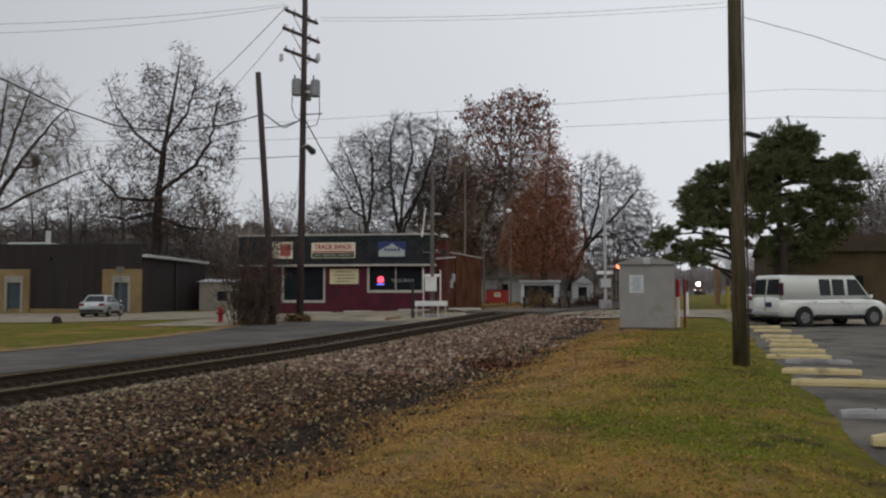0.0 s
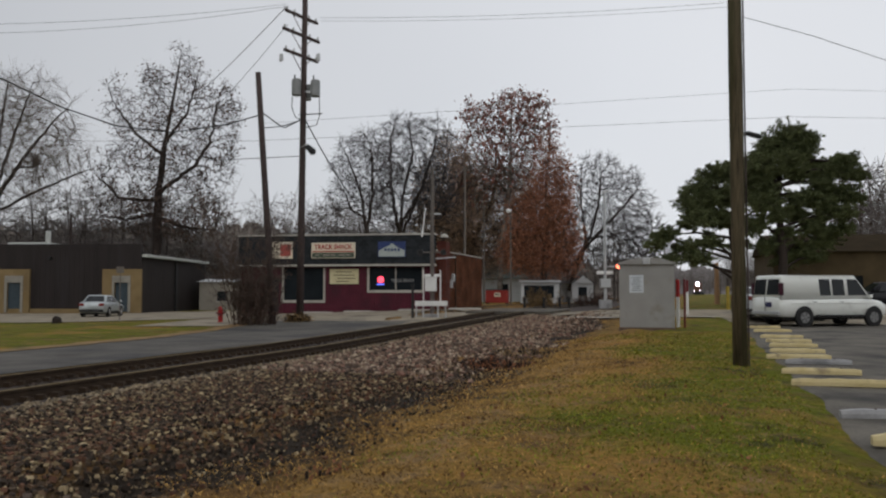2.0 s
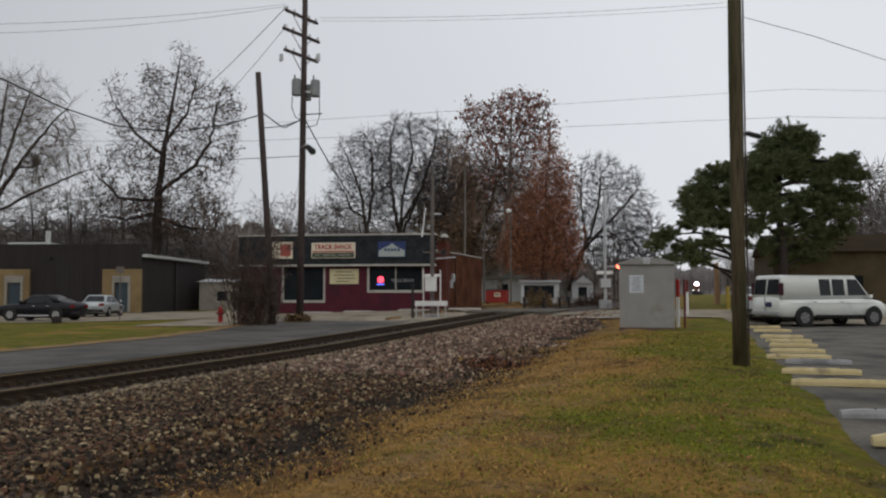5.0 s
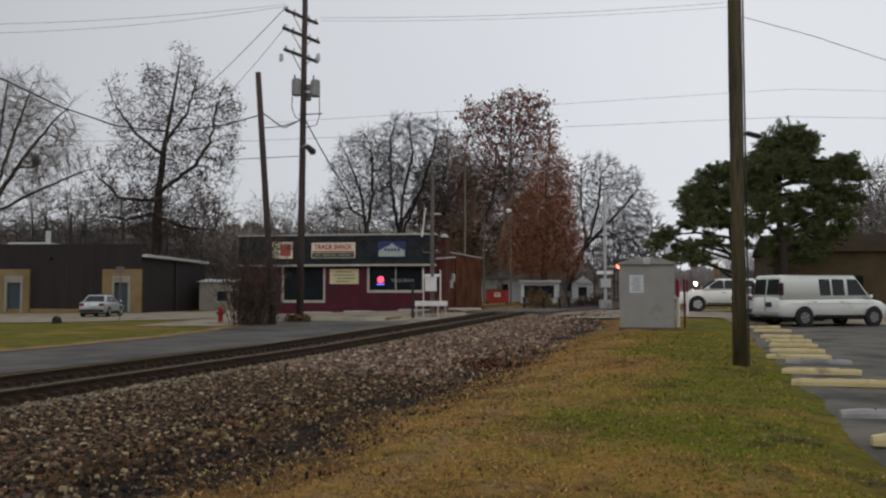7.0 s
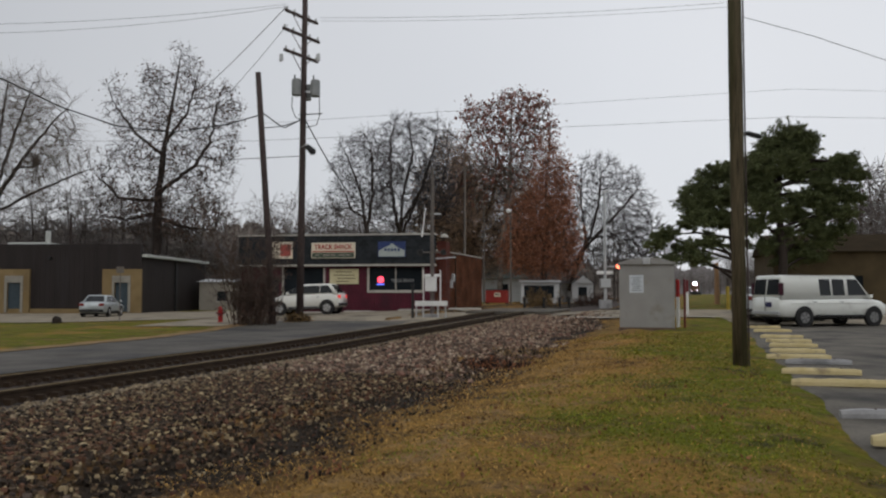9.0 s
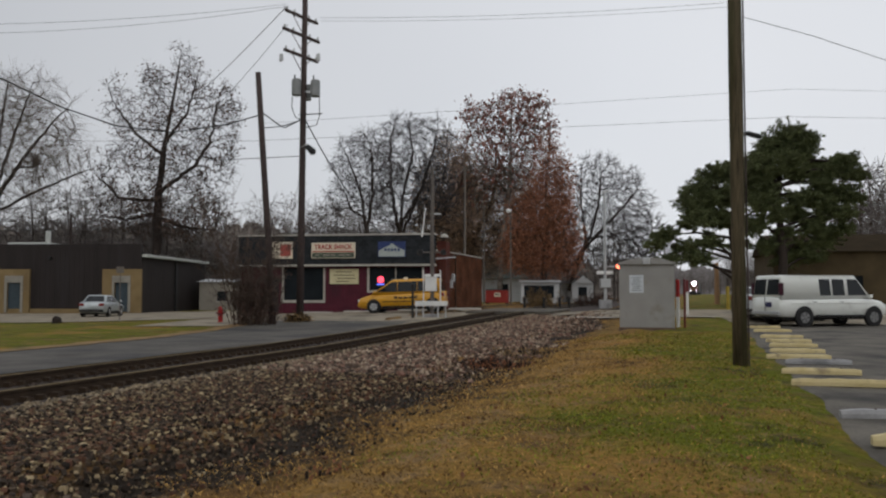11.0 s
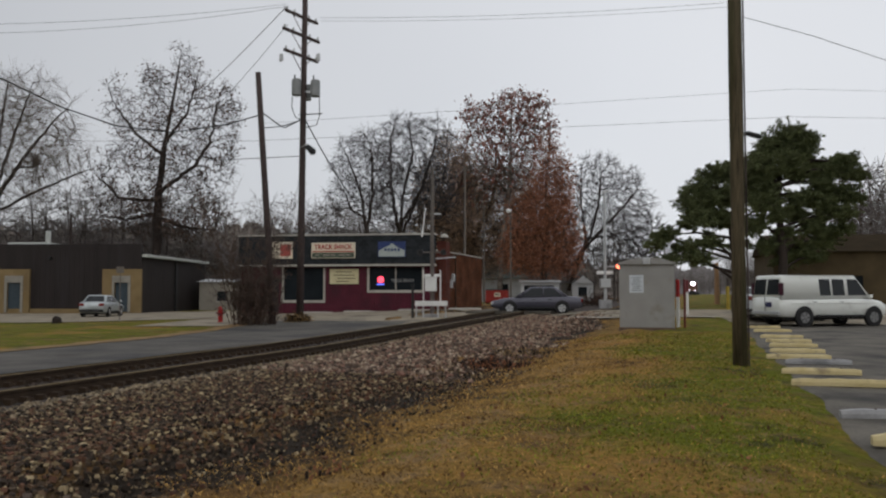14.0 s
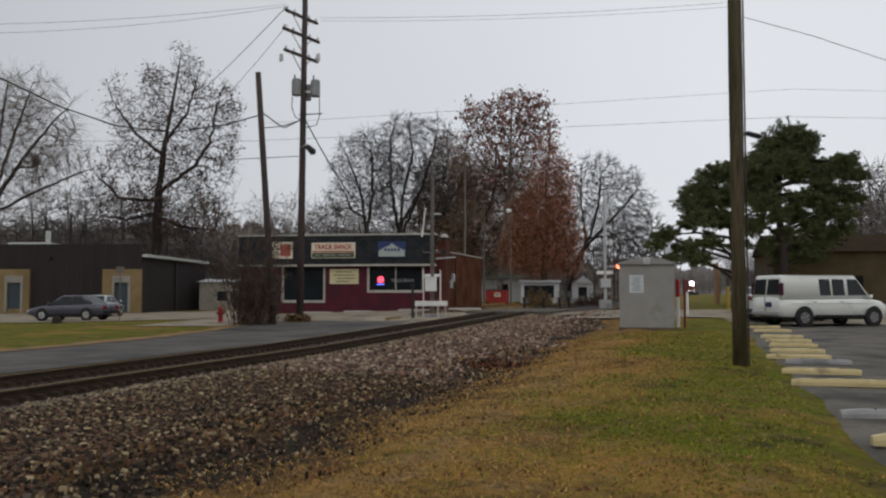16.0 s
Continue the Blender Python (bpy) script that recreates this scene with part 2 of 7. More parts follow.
def part(name, bm, material, parent=None, label="", smooth=False):
    ob = new(name, mesh_of(bm, material, smooth))
    ob.parent = parent
    if label:
        ob["label"] = label
    return ob


def thing(name, m, label, category, group="", kind=""):
    ob = new(name)
    ob.matrix_basis = m
    ob.empty_display_size = 0.2
    return tagged(ob, label, category, group, kind)


def data_mesh(verts, faces, material, smooth=False):
    me = bpy.data.meshes.new("mesh")
    me.from_pydata([tuple(v) for v in verts], [], faces)
    me.materials.append(material)
    if smooth:
        for p in me.polygons:
            p.use_smooth = True
    return me


def box(x0, x1, y0, y1, z0, z1, bevel=0.0, bm=None, m=None):
    own = bmesh.new()
    vs = [own.verts.new((x, y, z)) for z in (z0, z1) for y in (y0, y1) for x in (x0, x1)]
    for f in ((0, 2, 3, 1), (4, 5, 7, 6), (0, 1, 5, 4), (2, 6, 7, 3), (0, 4, 6, 2), (1, 3, 7, 5)):
        own.faces.new([vs[i] for i in f])
    if bevel:
        bmesh.ops.bevel(own, geom=list(own.edges), offset=bevel, segments=2, affect="EDGES", profile=0.5)
    if m is not None:
        own.transform(m)
    if bm is None:
        return own
    me = bpy.data.meshes.new("t")
    own.to_mesh(me)
    own.free()
    bm.from_mesh(me)
    bpy.data.meshes.remove(me)
    return bm


def tube(points, radii, sides=8, bm=None, cap=True):
    """A tapering tube through the points."""
    bm = bm or bmesh.new()
    pts = [Vector(p) for p in points]
    if not isinstance(radii, (list, tuple)):
        radii = [radii] * len(pts)
    rings = []
    for i, p in enumerate(pts):
        d = (pts[min(i + 1, len(pts) - 1)] - pts[max(i - 1, 0)]).normalized()
        side = d.cross(Vector((0, 0, 1)) if abs(d.z) < 0.9 else Vector((0, 1, 0))).normalized()
        up = side.cross(d)
        rings.append([bm.verts.new(p + (side * math.cos(k * math.tau / sides) + up * math.sin(k * math.tau / sides)) * radii[i]) for k in range(sides)])
    for a, b in zip(rings, rings[1:]):
        for k in range(sides):
            bm.faces.new((a[k], a[(k + 1) % sides], b[(k + 1) % sides], b[k]))
    if cap:
        bm.faces.new(rings[0])
        bm.faces.new(list(reversed(rings[-1])))
    return bm


def disc_wheel(r, w, sides=24, bm=None):
    """A cylinder along y, centred."""
    return tube([(0, -w / 2, 0), (0, -w / 2 + 0.02, 0), (0, w / 2 - 0.02, 0), (0, w / 2, 0)], [r * 0.93, r, r, r * 0.93], sides, bm)


def smooth01(e0, e1, v):
    t = min(1.0, max(0.0, (v - e0) / (e1 - e0)))
    return t * t * (3 - 2 * t)


def interp(v, table):
    xs, ys = zip(*table)
    return float(np.interp(v, xs, ys))


# ---- lie of the land ----
TRACK = Matrix.Translation((-9.073, 0.207, 0)) @ pose(0, 0, 0, 0, 0, -16)  # local x right of the rails, local y along them
STREET = 8.7  # the cross street runs this many degrees off the x axis


def rail_z(a):
    return interp(a, ((-40, 0.02), (20, 0.02), (28, 0.11), (36, 0.20), (46, 0.32), (62, 0.36), (400, 0.8)))


def land(x, y):
    """Height of the ground."""
    c, s_ = math.cos(radians(16)), math.sin(radians(16))
    dx, dy = x + 9.073, y - 0.207
    s, a = dx * c - dy * s_, dx * s_ + dy * c
    right = interp(y, ((-50, 0.0), (5, -0.02), (15, -0.05), (29, 0.0), (37, 0.17), (40.5, 0.27), (48, 0.3), (80, 0.35), (400, 0.9)))
    lot = smooth01(-0.5, 0.4, x - (4.75 + 0.31 * (y - 12))) * (1 - smooth01(36.0, 39.5, y))
    right += (-0.14 - right) * lot
    far = interp(x, ((-80, -0.6), (-21, -0.36), (-7, 0.04), (0, 0.24), (3, 0.31), (60, 0.4)))
    k = smooth01(31, 42, y)
    left = -0.22 * (1 - k) + far * k
    side = smooth01(-3.0, 3.0, s)
    z = left * (1 - side) + right * side
    z -= 0.27 * math.exp(-((s - 5.0) / 1.3) ** 2) * (1 - smooth01(33, 39, y))
    if 4.6 < s < 14 and -2 < y < 34:  # ruts and hummocks along the line
        k = smooth01(4.6, 5.4, s) * (1 - smooth01(10, 13, s)) * (1 - smooth01(28, 34, y))
        z += k * (0.055 * noise.noise(Vector((s * 1.5, a * 0.28, 0.5))) + 0.03 * noise.noise(Vector((s * 3.4, a * 0.8, 4.5))))
    if abs(s) < 4:  # the roadbed lies under the ballast
        z = min(z, rail_z(a) - 0.22)
    return z


def sheet(name, corners_u, corners_v, place, material, lift, label, category, kind="structure", tuck=False):
    """A draped sheet over a grid of (u, v), lifted above the land."""
    verts, faces = [], []
    nu, nv = len(corners_u), len(corners_v)
    for v in corners_v:
        for u in corners_u:
            x, y = place(u, v)
            verts.append((x, y, land(x, y) + (lift if not tuck or u > corners_u[0] else -0.06)))
    for j in range(nv - 1):
        for i in range(nu - 1):
            k = j * nu + i
            faces.append((k, k + 1, k + nu + 1, k + nu))
    return tagged(new(name, data_mesh(verts, faces, material, True)), label, category, kind=kind)

# ---- ground, roads, track ----
steps = lambda a, b, n: [a + (b - a) * i / n for i in range(n + 1)]
gx = [-900, -400, -200, -120, -90] + steps(-70, -16, 27) + steps(-15, -8, 14)[:-1] + steps(-8, 8, 80)[:-1] + steps(8, 16, 16) + steps(17, 60, 22) + [80, 120, 200, 400, 900]
gy = [-300, -100, -40, -20] + steps(-10, 2, 24)[:-1] + steps(2, 22, 100)[:-1] + steps(22, 50, 56) + steps(51, 90, 20) + [110, 150, 220, 400, 800, 1800]
sheet("ground", gx, gy, lambda u, v: (u, v), GRASS, 0.0, "patchy green and straw-brown winter grass", "grass")


def on_track(s, a):
    p = TRACK @ Vector((s + 8.1 * (max(0.0, a - 110) / 190) ** 2, a, 0))  # the line bends right in the distance
    return p.x, p.y


def on_street(u, v):
    """u along the street from the crossing to the right, v across it."""
    c, s = math.cos(radians(STREET)), math.sin(radians(STREET))
    return 2.81 + u * c + v * s, 43.9 - u * s + v * c


sheet("side_road", steps(0, 1, 8), steps(-30, 37, 67), lambda u, v: on_track(-2.6 - u * interp(v, ((-30, 3.6), (10, 3.9), (25, 4.6), (37, 7.0))), v), ASPHALT, 0.03, "dark asphalt lane along the rails", "road")
STRAW = mat("straw_verge", (0.15, 0.09, 0.035), (0.27, 0.17, 0.075), 0.95, 1.5, bump=0.6, fine=25, spot=(0.09, 0.08, 0.02), spot_scale=0.8, spot_at=0.6)
sheet("verge", steps(0, 1, 3), steps(-12, 37.5, 160), lambda u, v: on_track(-2.6 - interp(v, ((-30, 3.6), (10, 3.9), (25, 4.6), (37, 7.0))) + 0.12 - u * (0.75 + 0.5 * noise.noise(Vector((v * 0.5, 1.1, 0)))) + 0.25 * noise.noise(Vector((v * 0.9, 8.1, 0))), v), STRAW, 0.045, "straw-coloured dry grass along the lane's edge", "grass")
sheet("street", steps(-230, 230, 184), steps(-2.6, 4.6, 8), on_street, CONCRETE, 0.035, "pale worn street over the level crossing", "road")
sheet("store_apron", steps(-14.5, -1.5, 20), steps(-10.5, -2.5, 8), on_street, CONCRETE, 0.025, "cracked pale forecourt between street and pole", "pavement")
sheet("store_forecourt", steps(-16, 1.5, 20), steps(4.5, 7.5, 4), on_street, CONCRETE, 0.03, "pale concrete strip before the shop", "pavement")
sheet("left_yard", steps(-80, -14, 30), steps(4.5, 25, 12), on_street, CONCRETE, 0.03, "pale worn yard before the brown building", "pavement")

sheet("crossing_apron", steps(3.6, 60, 56), steps(-6.2, -2.5, 6), on_street, CONCRETE, 0.045, "pale worn street shoulder beside the crossing", "road")
sheet("road_edge", steps(3.4, 30, 36), (-6.45, -6.18), on_street, mat("pale_kerb", (0.38, 0.34, 0.28), (0.5, 0.46, 0.4), 0.9, 2), 0.075, "pale worn concrete edge strip of the street", "road edge")


def build_track():
    # ballast bed, broken by the street
    prof = ((-3.4, None), (-1.75, -0.20), (-1.4, -0.17), (1.4, -0.17), (1.75, -0.20), (2.6, -0.31), (3.4, -0.40), (4.5, None))
    for a0, a1 in ((-40, 44.6), (53, 260)):
        verts, faces = [], []
        rows = steps(a0, a1, int((a1 - a0) / 0.8))
        for a in rows:
            for s, dz in prof:
                x, y = on_track(s, a)
                base = land(x, y)
                z = base - 0.03 if dz is None else max(rail_z(a) + dz, base + 0.015)
                verts.append((x, y, z))
        n = len(prof)
        for j in range(len(rows) - 1):
            for i in range(n - 1):
                k = j * n + i
                faces.append((k, k + 1, k + n + 1, k + n))
        tagged(new("ballast_bed", data_mesh(verts, faces, BALLAST, False)), "bed of grey-brown crushed stone under the rails", "ballast", kind="structure")
    # rails
    sec = ((-0.07, -0.17), (0.07, -0.17), (0.07, -0.155), (0.012, -0.13), (0.012, -0.045), (0.036, -0.035), (0.036, -0.004), (0.03, 0), (-0.03, 0), (-0.036, -0.004), (-0.036, -0.035), (-0.012, -0.045), (-0.012, -0.13), (-0.07, -0.155))
    track = thing("railway_track", Matrix(), "single railway track with rusty rails and dark ties", "railway track", kind="structure")
    for s0 in (-0.7525, 0.7525):
        rows = steps(-40, 60, 100) + steps(65, 420, 71)
        verts, faces, n = [], [], len(sec)
        for a in rows:
            for ds, dz in sec:
                x, y = on_track(s0 + ds, a)
                verts.append((x, y, rail_z(a) + dz))
        for j in range(len(rows) - 1):
            for i in range(n):
                k, k2 = j * n + i, j * n + (i + 1) % n
                faces.append((k, k2, k2 + n, k + n))
        me = data_mesh(verts, faces, RAIL)
        me.materials.append(RAILTOP)
        for p in me.polygons:
            if p.index % n in (6, 7, 8):
                p.material_index = 1
        ob = new("rail", me)
        ob.parent = track
    tie = mesh_of(box(-1.3, 1.02, -0.115, 0.115, -0.17, 0.0, 0.012), TIE)
    tie_end = mesh_of(box(1.02, 1.45, -0.118, 0.118, -0.17, 0.006, 0.012), TIE_END)
    a = -14.0
    while a < 120:
        if not 45 < a < 52.5:
            ob = new("tie", tie)
            ob.parent = track
            x, y = on_track(random.uniform(-0.03, 0.03), a)
            ob.matrix_basis = Matrix.Translation((x, y, rail_z(a) - 0.165)) @ pose(0, 0, 0, 0, 0, -16 + random.uniform(-1, 1))
            if a < 60:
                end = new("tie_end", tie_end)
                end.parent, end.matrix_basis = track, ob.matrix_basis
        a += 0.53
    # fastenings along the foot of each rail
    verts, faces = [], []
    for s0 in (-0.7525, 0.7525):
        for k in range(200):
            a = -8 + k * 0.265
            if 44.6 < a < 52.8:
                continue
            for side in (-1, 1):
                x, y = on_track(s0 + side * 0.1, a)
                b = len(verts)
                for dz in (-0.17, -0.10):
                    for dx, dy in ((-0.05, -0.045), (0.05, -0.045), (0.05, 0.045), (-0.05, 0.045)):
                        verts.append((x + dx, y + dy, rail_z(a) + dz))
                faces += [(b, b + 1, b + 5, b + 4), (b + 1, b + 2, b + 6, b + 5), (b + 2, b + 3, b + 7, b + 6), (b + 3, b, b + 4, b + 7), (b + 4, b + 5, b + 6, b + 7)]
    fs = new("rail_fastening", data_mesh(verts, faces, RAIL))
    fs.parent = track
    fs["kind"] = "stuff"
    # crossing planks between and beside the rails
    for s0, s1 in ((-2.2, -0.85), (-0.66, 0.66), (0.85, 2.2)):
        rows = steps(44.8, 52.6, 6)
        bm = bmesh.new()
        ring = []
        for a in rows:
            z = rail_z(a)
            line = []
            for s, dz in ((s0, -0.12), (s0, -0.005), (s1, -0.005), (s1, -0.12)):
                x, y = on_track(s, a)
                line.append(bm.verts.new((x, y, z + dz)))
            ring.append(line)
        for p, q in zip(ring, ring[1:]):
            for i in range(4):
                bm.faces.new((p[i], p[(i + 1) % 4], q[(i + 1) % 4], q[i]))
        bm.faces.new(ring[0])
        bm.faces.new(list(reversed(ring[-1])))
        part("crossing_panel", bm, LOT, track, "dark crossing panel")


build_track()


# ---- shop with the dark false front ----
def shear_box(x0, x1, y0, y1, z0, z1, bevel=0.0):
    """A box in the shop's space; its side walls follow the rails."""
    bm = box(x0, x1, y0, y1, z0, z1, bevel)
    for v in bm.verts:
        v.co.x += v.co.y * math.tan(radians(7.3))
    return bm


def wall_with_holes(x0, x1, z0, z1, y0, y1, holes):
    """A wall along x with rectangular holes (x0, x1, z0, z1) that go through it."""
    xs = sorted({x0, x1, *[h[0] for h in holes], *[h[1] for h in holes]})
    zs = sorted({z0, z1, *[h[2] for h in holes], *[h[3] for h in holes]})
    bm = bmesh.new()
    def solid(i, k):
        if not (0 <= i < len(xs) - 1 and 0 <= k < len(zs) - 1):
            return False
        cx, cz = (xs[i] + xs[i + 1]) / 2, (zs[k] + zs[k + 1]) / 2
        return not any(h[0] < cx < h[1] and h[2] < cz < h[3] for h in holes)
    def quad(*p):
        bm.faces.new([bm.verts.new(q) for q in p])
    for i in range(len(xs) - 1):
        for k in range(len(zs) - 1):
            if not solid(i, k):
                continue
            a, b, c, d = xs[i], xs[i + 1], zs[k], zs[k + 1]
            quad((a, y0, c), (b, y0, c), (b, y0, d), (a, y0, d))
            quad((a, y1, c), (a, y1, d), (b, y1, d), (b, y1, c))
            if not solid(i - 1, k):
                quad((a, y0, c), (a, y0, d), (a, y1, d), (a, y1, c))
            if not solid(i + 1, k):
                quad((b, y0, c), (b, y1, c), (b, y1, d), (b, y0, d))
            if not solid(i, k - 1):
                quad((a, y0, c), (a, y1, c), (b, y1, c), (b, y0, c))
            if not solid(i, k + 1):
                quad((a, y0, d), (b, y0, d), (b, y1, d), (a, y1, d))
    bmesh.ops.remove_doubles(bm, verts=bm.verts, dist=1e-4)
    return bm


MAROON = mat("maroon_siding", (0.055, 0.007, 0.016), (0.09, 0.012, 0.025), 0.75, 1.5, bump=0.2, spot=(0.05, 0.01, 0.018), spot_scale=0.9, spot_at=0.6)
FADED = mat("faded_trim", (0.20, 0.19, 0.16), (0.29, 0.27, 0.23), 0.75, 2)
SHAKE = mat("dark_shake", (0.012, 0.014, 0.017), (0.028, 0.032, 0.036), 0.9, 2, bump=0.3, rnd=0.3)
BRICK = brick_material("brick_red", (0.10, 0.026, 0.02), (0.15, 0.045, 0.032), (0.12, 0.09, 0.08))
MORTAR = brick_material("brick_brown", (0.105, 0.034, 0.016), (0.16, 0.062, 0.03), (0.085, 0.055, 0.038))
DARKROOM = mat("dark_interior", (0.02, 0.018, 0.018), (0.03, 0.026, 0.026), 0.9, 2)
WINDOW = mat("window_glass", (0.012, 0.015, 0.018), (0.02, 0.024, 0.028), 0.05, 1, spec=0.22)
TRIM = mat("white_trim", (0.34, 0.32, 0.28), (0.47, 0.45, 0.40), 0.7, 2, spot=(0.36, 0.34, 0.3), spot_scale=1.5, spot_at=0.62)
SIGNWHITE = mat("sign_white", (0.62, 0.55, 0.42), (0.74, 0.67, 0.53), 0.5, 1.0)
RED = mat("red_paint", (0.30, 0.012, 0.014), (0.38, 0.022, 0.02), 0.6, 3)
BLUE = mat("sign_blue", (0.02, 0.035, 0.11), (0.03, 0.05, 0.15), 0.5, 2)
CREAM = mat("cream_sign", (0.5, 0.44, 0.26), (0.6, 0.54, 0.34), 0.6, 2)
YELLOWPAINT = mat("worn_yellow_paint", (0.46, 0.37, 0.17), (0.62, 0.52, 0.29), 0.8, 3, bump=0.3, spot=(0.3, 0.24, 0.14), spot_scale=5, spot_at=0.66)
BAREBLOCK = mat("bare_concrete_block", (0.26, 0.26, 0.26), (0.36, 0.36, 0.36), 0.9, 3, bump=0.3, spot=(0.18, 0.18, 0.18), spot_scale=2, spot_at=0.6)


def lettering(text, size, m, material, parent, depth=0.012, squeeze=1.0):
    cu = bpy.data.curves.new("letters", "FONT")
    cu.body, cu.size, cu.extrude = text, size, depth
    cu.align_x, cu.align_y = "CENTER", "CENTER"
    cu.offset = size * 0.02
    tmp = bpy.data.objects.new("letters", cu)
    scene.collection.objects.link(tmp)
    dg = bpy.context.evaluated_depsgraph_get()
    me = bpy.data.meshes.new_from_object(tmp.evaluated_get(dg))
    bpy.data.objects.remove(tmp)
    me.materials.clear()
    me.materials.append(material)
    me.transform(Matrix.Diagonal((squeeze, 1, 1, 1)))
    ob = new("lettering", me)
    ob.parent = parent
    ob.matrix_basis = m
    return ob


STORE = Matrix.Translation((-0.5, 50.3, 0.06)) @ pose(0, 0, 0, 0, 0, -STREET)


def build_store():
    st = thing("shop", STORE, "single-storey maroon shop with dark shingled false front", "shop building")
    holes = [(-4.0, -0.72, 1.33, 2.72), (-9.35, -6.78, 0.72, 2.72)]
    bm = wall_with_holes(-12, 0, -0.1, 2.80, 0, 0.25, holes)
    part("front_wall", bm, MAROON, st, "maroon painted siding")
    part("side_wall", shear_box(-0.25, 0, 0.25, 12, -0.1, 3.7), MORTAR, st, "brick side wall")
    part("side_wall", shear_box(-12, -11.75, 0.25, 12, -0.1, 3.7), MORTAR, st)
    part("rear_wall", shear_box(-11.75, -0.25, 11.75, 12, -0.1, 3.7), MORTAR, st)
    part("roof", shear_box(-11.75, -0.25, 0.25, 11.75, 3.5, 3.62), ASPHALT, st, "flat dark roof")
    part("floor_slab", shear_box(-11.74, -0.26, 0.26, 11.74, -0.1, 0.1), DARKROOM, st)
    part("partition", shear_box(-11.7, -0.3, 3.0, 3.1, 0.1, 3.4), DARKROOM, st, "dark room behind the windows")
    part("coping", shear_box(-0.3, 0.06, 0.3, 12.05, 3.7, 3.78), TRIM, st, "pale wall coping")
    part("parapet", box(-12.1, 0.05, -0.30, 0.10, 2.90, 4.62, 0.01), SHAKE, st, "dark shingled false front")
    part("cornice", box(-12.15, 0.1, -0.36, 0.14, 4.62, 4.72, 0.01), TRIM, st, "pale cap strip")
    part("fascia", box(-12.15, 0.1, -0.40, 0.12, 2.78, 2.90, 0.01), TRIM, st, "white fascia strip")
    # shingle courses
    sh = mesh_of(box(-0.14, 0.14, -0.03, 0.0, 0, 0.21), SHAKE)
    for r in range(8):
        for i in range(41):
            if r < 8 and random.random() < 0.97:
                ob = new("shingle", sh)
                ob.parent = st
                x = -11.9 + i * 0.295 + (0.14 if r % 2 else 0)
                if x > -0.1:
                    continue
                ob.matrix_basis = Matrix.Translation((x, -0.302 - 0.004 * (i % 3), 2.91 + r * 0.212)) @ pose(0, 0, 0, random.uniform(-4, -1), 0, random.uniform(-1.5, 1.5))
    # maroon siding boards
    for i in range(46):
        x = -11.95 + i * 0.26
        for z0, z1 in ((-0.05, 2.76),):
            blocked = [h for h in holes if h[0] - 0.15 < x + 0.125 < h[1] + 0.15]
            spans = [(z0, z1)] if not blocked else [(z0, blocked[0][2] - 0.1)]
            for q0, q1 in spans:
                part("board", box(x, x + 0.25, -0.022, -0.002, q0, q1), MAROON, st)
    # windows
    for h in holes:
        w = part("window", box(h[0] + 0.02, h[1] - 0.02, 0.10, 0.115, h[2] + 0.02, h[3] - 0.02), WINDOW, st, "dark shop window")
        x0, x1, z0, z1 = h
        for a in ((x0 - 0.09, x0 + 0.03, -0.05, 0.13, z0 - 0.09, z1), (x1 - 0.03, x1 + 0.09, -0.05, 0.13, z0 - 0.09, z1), (x0 - 0.09, x1 + 0.09, -0.065, 0.14, z0 - 0.13, z0 + 0.02)):
            part("frame", box(*a, 0.008), TRIM, w, "white window frame")
        xm = (x0 + x1) / 2 - (0 if x1 > -2 else 0.1)
        part("mullion", box(xm - 0.03, xm + 0.03, 0.05, 0.13, z0, z1), TRIM if x1 > -2 else MAROON, w)
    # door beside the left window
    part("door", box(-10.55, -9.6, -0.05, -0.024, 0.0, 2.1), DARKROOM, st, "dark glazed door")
    # signs
    s1 = part("name_sign", box(-7.45, -4.75, -0.42, -0.345, 3.26, 4.2, 0.01), SIGNWHITE, st, "white shop sign with red lettering")
    part("stripe", box(-7.40, -4.80, -0.432, -0.421, 3.63, 3.70), RED, s1)
    part("stripe", box(-7.40, -4.80, -0.432, -0.421, 3.30, 3.60), mat("sign_green", (0.05, 0.07, 0.05), (0.08, 0.1, 0.07), 0.6), s1)
    lettering("TRACK SHACK", 0.40, Matrix.Translation((-6.1, -0.43, 3.93)) @ pose(0, 0, 0, 90, 0, 0), RED, s1, squeeze=0.86)
    for i, w in enumerate((0.3, 0.55, 0.34, 0.5, 0.3)):
        x = -7.2 + i * 0.48
        part("bar", box(x, x + w * 0.8, -0.438, -0.433, 3.41, 3.50), FADED, s1)
    s2 = part("mountain_sign", box(-3.35, -1.68, -0.42, -0.345, 3.3, 4.24, 0.01), BLUE, st, "blue sign with a white mountain")
    bm = bmesh.new()
    pts = [(-3.3, 3.34), (-1.73, 3.34), (-1.73, 3.72), (-2.1, 3.86), (-2.5, 4.14), (-2.68, 4.0), (-3.0, 3.85), (-3.3, 3.7)]
    f = bm.faces.new([bm.verts.new((x, -0.424, z)) for x, z in pts])
    r = bmesh.ops.extrude_face_region(bm, geom=[f])
    bmesh.ops.translate(bm, verts=[v for v in r["geom"] if isinstance(v, bmesh.types.BMVert)], vec=(0, -0.012, 0))
    part("mountain", bm, mat("pale_blue", (0.30, 0.34, 0.33), (0.40, 0.44, 0.42), 0.6), s2)
    for i in range(5):
        part("bar", box(-2.95 + i * 0.2, -2.82 + i * 0.2, -0.445, -0.437, 3.66, 3.82), BLUE, s2)
    s3 = part("shop_sign", box(-9.9, -8.65, -0.42, -0.345, 3.25, 4.28, 0.01), SIGNWHITE, st, "pale sign with a red panel")
